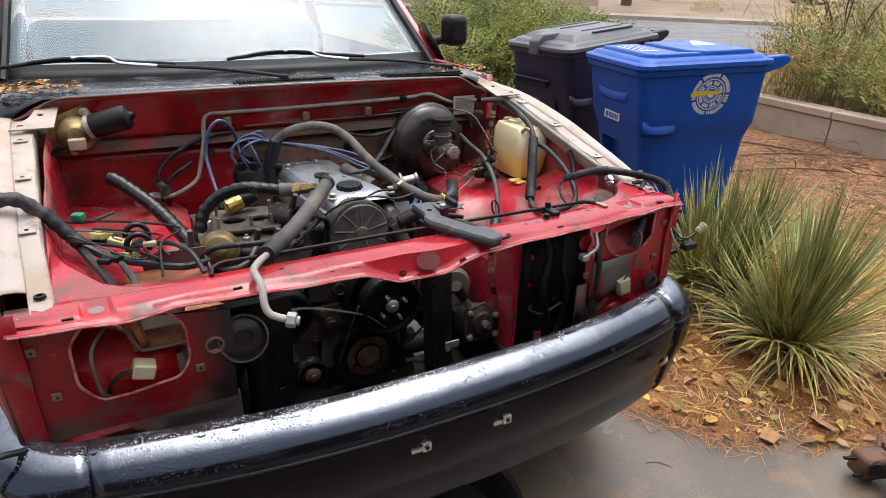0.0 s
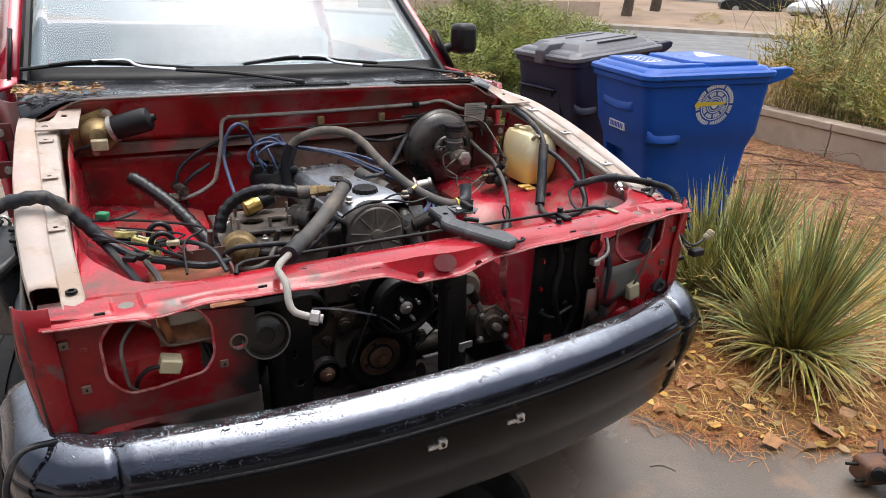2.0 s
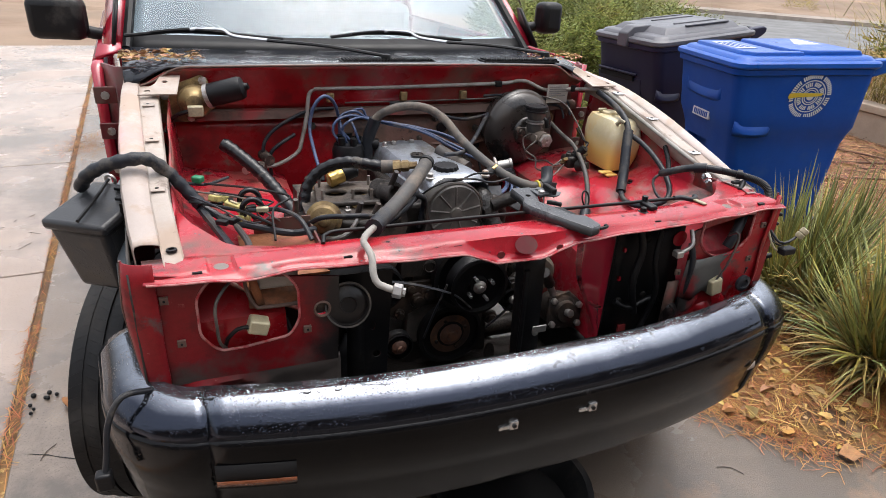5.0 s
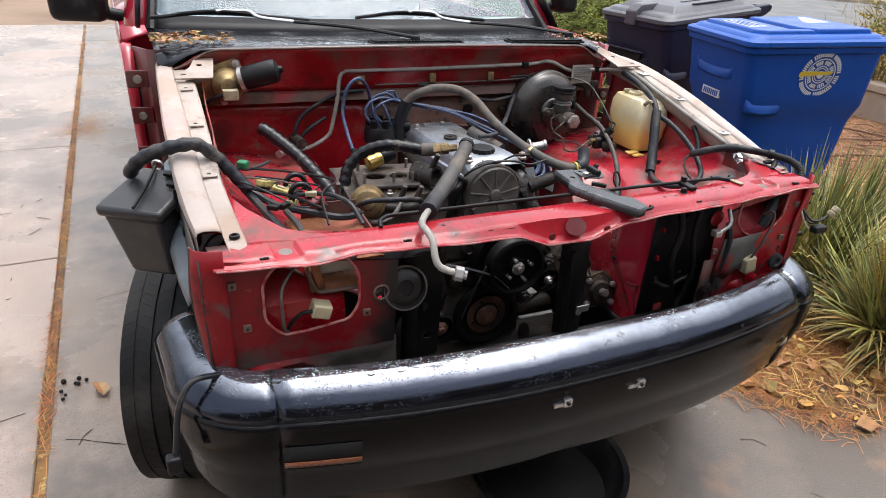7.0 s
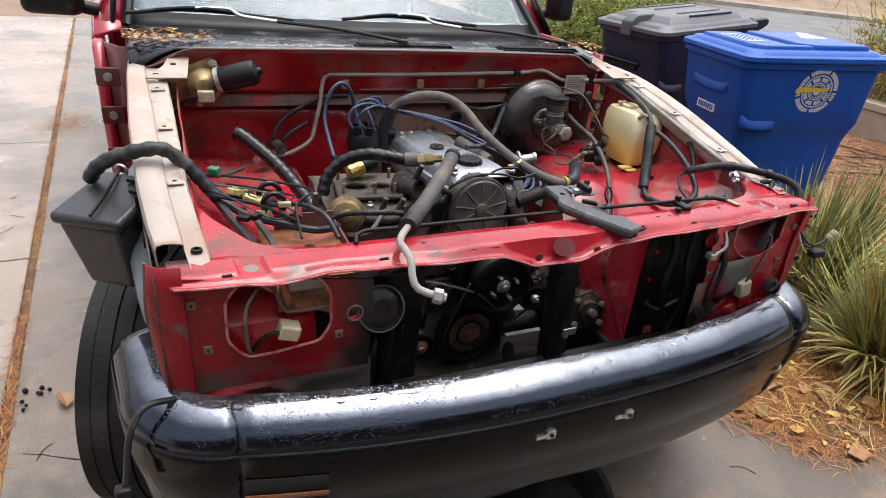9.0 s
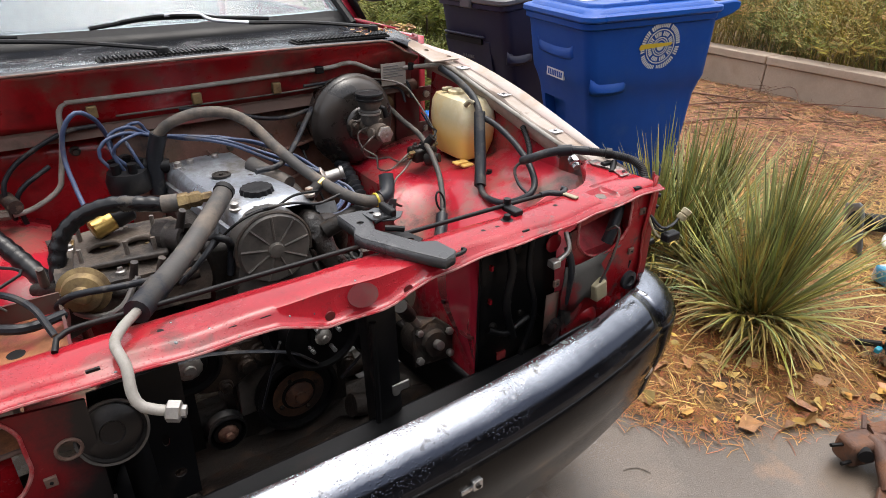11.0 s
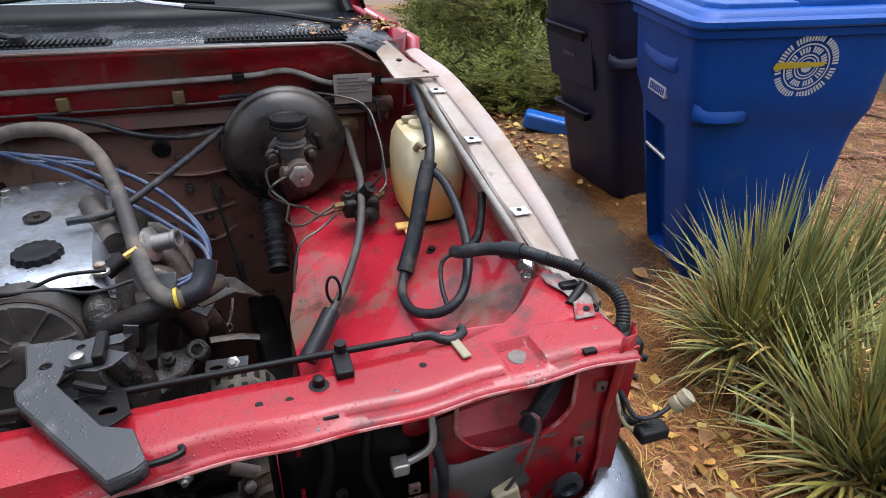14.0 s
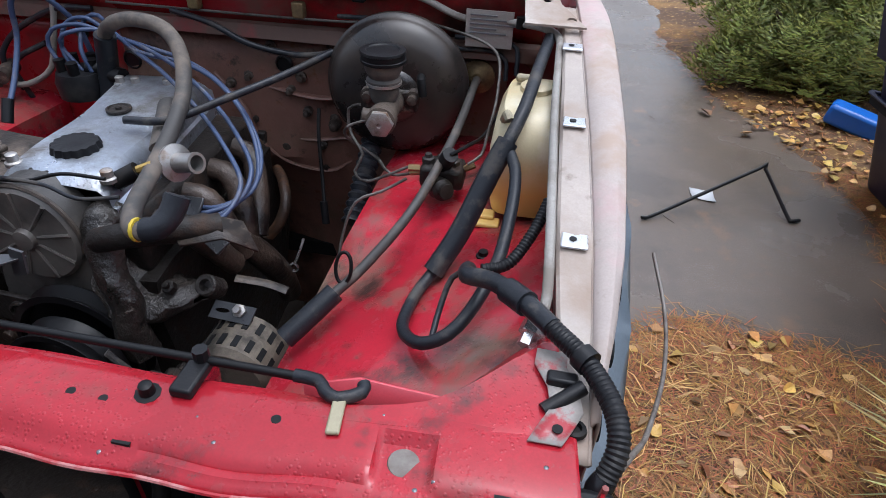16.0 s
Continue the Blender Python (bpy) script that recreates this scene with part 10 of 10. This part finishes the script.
def brush(c, h, n, seed, label, spread=0.55, green=False):
    rr = random.Random(seed)
    t = thing("rabbitbrush", label, "shrub", "brush plants")
    b, tips = bmesh.new(), bmesh.new()
    for k in range(5):
        o = V((rr.uniform(-0.35, 0.35), rr.uniform(-0.35, 0.35), h * rr.uniform(0.15, 0.62)))
        s_ = rr.uniform(0.20, 0.38)
        sprigs(tips if k == 4 else b, V(c) + o, (s_, s_, s_ * rr.uniform(0.8, 1.2)), 70, rr, 0.17)
    for k in range(n):
        yaw, lean = rr.uniform(0, 6.3), radians(rr.uniform(38, 92))
        root = V((c[0] + rr.uniform(-0.3, 0.3) * spread, c[1] + rr.uniform(-0.3, 0.3) * spread, c[2]))
        L = h * rr.uniform(0.45, 1.1)
        blade(b if k % 4 else tips, root, yaw, lean, L, rr.uniform(0.002, 0.004), rr.uniform(0.2, 1.5))
        d = V((math.cos(yaw) * math.cos(lean), math.sin(yaw) * math.cos(lean), math.sin(lean)))
        for j in range(3):
            blade(b if j else tips, root + d * L * rr.uniform(0.25, 0.85), yaw + rr.uniform(-1.5, 1.5), radians(rr.uniform(10, 80)), L * rr.uniform(0.15, 0.4), rr.uniform(0.0015, 0.003), rr.uniform(0, 0.6))
    tagged(part("foliage", b, SCRUB_GREEN if green else SCRUB, t, smooth=False), kind="stuff")
    tagged(part("straw", tips, YUCCA_DRY, t, "straw-yellow dry twigs", smooth=False), kind="stuff")
    return t


SAGE = material("grey_green_sage", (0.34, 0.36, 0.22), 0.7, vary=0.3, per_island=0.4)
for k, (x, y, r_) in enumerate(((4.40, 0.15, 0.42), (3.25, -0.25, 0.26), (4.0, -0.35, 0.3))):
    sg = thing("sage_clump", "low grey-green sage clump on the straw", "shrub", "sage clumps")
    b = bmesh.new()
    sprigs(b, (x, y, bed_z(x, y)), (r_, r_ * 0.8, r_ * 0.55), 420, random.Random(300 + k), 0.10)
    tagged(part("foliage", b, SAGE, sg, smooth=False), kind="stuff")
rr0 = random.Random(8)
for k in range(26):
    y = -1.8 + 5.2 * k / 25 + rr0.uniform(-0.2, 0.2)
    x = 5.88 + rr0.uniform(0, 0.45) + (1.2 if k % 2 else 0.0)
    brush((x, y, 0.33), rr0.uniform(0.85, 1.2) * (1.75 if k % 2 else 1.05) * (1.15 if y < 1.2 else 0.9), 190, 100 + k, "dense olive and straw-yellow brush above the wall", 1.0, k % 3 != 0)
bs = thing("bare_shrub", "bare twiggy shrub above the wall", "shrub")
bm = bmesh.new()
for k in range(16):
    a = rr0.uniform(0, 6.3)
    p0 = V((7.2, 3.3, 0.3))
    p1 = p0 + V((0.35 * math.cos(a), 0.35 * math.sin(a), rr0.uniform(0.7, 1.0)))
    p2 = p1 + V((0.4 * math.cos(a + 0.5), 0.4 * math.sin(a + 0.5), rr0.uniform(0.3, 0.7)))
    tube([p0, p1, p2], 0.014, 5, bm, taper=0.25, step=0.08)
part("branching", bm, BARK, bs)

# ---- across the street ----
def car(c, yaw, paint, label, estate=False):
    t = thing("parked_car", label, "car", "parked cars")
    M = Matrix.Translation(c) @ Matrix.Rotation(radians(yaw), 4, "Z")
    side = [(-2.25, 0.45), (-2.28, 0.70), (-2.15, 0.92), (-1.55, 1.0), (-0.85, 1.42), (0.35, 1.45), (1.05, 1.02), (1.95, 0.86), (2.25, 0.68), (2.28, 0.42), (1.9, 0.25), (-1.9, 0.25)]
    loops = []
    for w in (-0.86, -0.80, 0.80, 0.86):
        loops.append([V((x, w * (1 - 0.16 * max(0, z - 0.95) / 0.5), z * (0.985 if abs(w) > 0.82 else 1.0))) for x, z in side])
    b = closed(loops)
    b.transform(M)
    part("body", b, paint, t, bevel=0.05)
    for s in (-1, 1):
        gl_ = closed([[V((x, s * w, z)) for x, z in ((-1.35, 1.03), (-0.80, 1.36), (0.30, 1.39), (0.85, 1.05))] for w in (0.70, 0.80)])
        gl_.transform(M)
        part("side_glass", gl_, DARK, t)
        for x in (-1.4, 1.4):
            wh = lathe([(0.31, -0.1), (0.32, -0.08), (0.32, 0.08), (0.31, 0.1), (0.2, 0.1), (0.18, 0.08)], M @ Matrix.Translation((x, s * 0.79, 0.31)) @ Matrix.Rotation(radians(90), 4, "X"), 24)
            tw = part("wheel", wh, TYRE, t)
            part("rim", lathe([(0.2, -0.105), (0.2, 0.105)], M @ Matrix.Translation((x, s * 0.79, 0.31)) @ Matrix.Rotation(radians(90), 4, "X"), 16), STEEL, tw)
    for x, nm in ((2.2, "headlamp"), (-2.22, "tail_lamp")):
        for s in (-1, 1):
            lb = box(x - 0.06, x + 0.06, s * 0.5 - 0.13, s * 0.5 + 0.13, 0.62, 0.74)
            lb.transform(M)
            part(nm, lb, WHITE_PL if x > 0 else RED_BODY, t, bevel=0.02)
    return t


CAR_BLACK = material("black_car_paint", (0.008, 0.008, 0.010), 0.3, spec=0.3)
CAR_SILVER = material("silver_car_paint", (0.62, 0.63, 0.64), 0.3, 0.4, coat=0.6)
car((35.8, 26.1, 0.47), 136, CAR_BLACK, "black parked saloon across the street")
car((35.8, 21.8, 0.42), 182, CAR_SILVER, "silver parked hatchback across the street")
hs = thing("house", "pale stucco house with a garage across the street", "house")
hm = Matrix.Translation((47, 33, 1.0)) @ Matrix.Rotation(math.atan2(-0.73, 0.68), 4, "Z")
part("wall", box(-16, 16, 0, 8, -1.2, 3.2, hm), PLASTER, hs)
part("roof", closed([[hm @ V((x, y, z)) for x, y in ((-16.6, -0.6), (16.6, -0.6), (16.6, 8.6), (-16.6, 8.6))] for z in (3.2, 3.45)]), DIRT_FAR, hs)
for x in (-8, 2.5):
    gd_ = part("garage_door", box(x - 2.4, x + 2.4, -0.06, 0.0, -1.0, 1.2, hm), material("white_garage_door", (0.70, 0.70, 0.68), 0.6), hs)
    for k in range(3):
        part("panel_joint", box(x - 2.4, x + 2.4, -0.075, -0.06, -0.5 + 0.55 * k, -0.47 + 0.55 * k, hm), BARS, gd_)
for x in (-3, 7.5, 12):
    wn_ = part("window", box(x - 0.8, x + 0.8, -0.05, 0.0, 0.0, 1.2, hm), WHITE_PL, hs)
    part("pane", box(x - 0.72, x + 0.72, -0.07, -0.05, 0.08, 1.12, hm), DARK, wn_)
for x, y, h, r in ((27.6, 26.6, 4.5, 0.32), (24.0, 25.0, 4.0, 0.30), (45.0, 24.0, 4.5, 0.25)):
    tr = thing("street_tree", "brown tree trunk in a far front yard", "tree", "street trees")
    part("trunk", tube([(x, y, 0.0), (x + 0.1, y, h * 0.5), (x - 0.1, y + 0.1, h)], r, 10, taper=0.6, step=0.4), BARK, tr)
    for k in range(5):
        a = 1.3 * k
        part("limb", tube([(x, y, h * (0.6 + 0.07 * k)), (x + math.cos(a), y + math.sin(a), h * 0.95), (x + 2.2 * math.cos(a), y + 2.2 * math.sin(a), h * 1.3)], 0.10, 7, taper=0.3, step=0.3), BARK, tr)
    b = bmesh.new()
    sprigs(b, (x, y, h * 1.35), (2.6, 2.6, 1.6), 900, random.Random(int(x)), 0.35)
    tagged(part("crown", b, JUNIPER, tr, smooth=False), kind="stuff")
for k, (n, d) in enumerate(((33, 2.0), (35, 6.5), (32.5, -9.0), (31.5, 9.5), (38, -2))):
    p = street_at(n, d, 0.25)
    sb = thing("yard_shrub", "low dry shrub in a far yard", "shrub", "yard shrubs")
    b = bmesh.new()
    sprigs(b, p, (0.7, 0.7, 0.55), 350, random.Random(70 + k), 0.16)
    tagged(part("foliage", b, JUNIPER if k % 2 else SCRUB, sb, smooth=False), kind="stuff")
fw = thing("yard_wall", "low tan block wall in a far front yard", "wall")
p0, p1 = street_at(31.5, -16, 0.1), street_at(33.5, -3.2, 0.2)
d = (p1 - p0).normalized()
n2 = V((-d.y, d.x, 0)) * 0.1
for k in range(8):
    a, b2 = p0.lerp(p1, k / 8) + d * 0.02, p0.lerp(p1, (k + 1) / 8) - d * 0.02
    part("wall_bay", closed([[a - n2 + V((0, 0, z)), b2 - n2 + V((0, 0, z)), b2 + n2 + V((0, 0, z)), a + n2 + V((0, 0, z))] for z in (-0.2, 0.75 + 0.02 * (k % 2))]), CONC_WALL, fw)
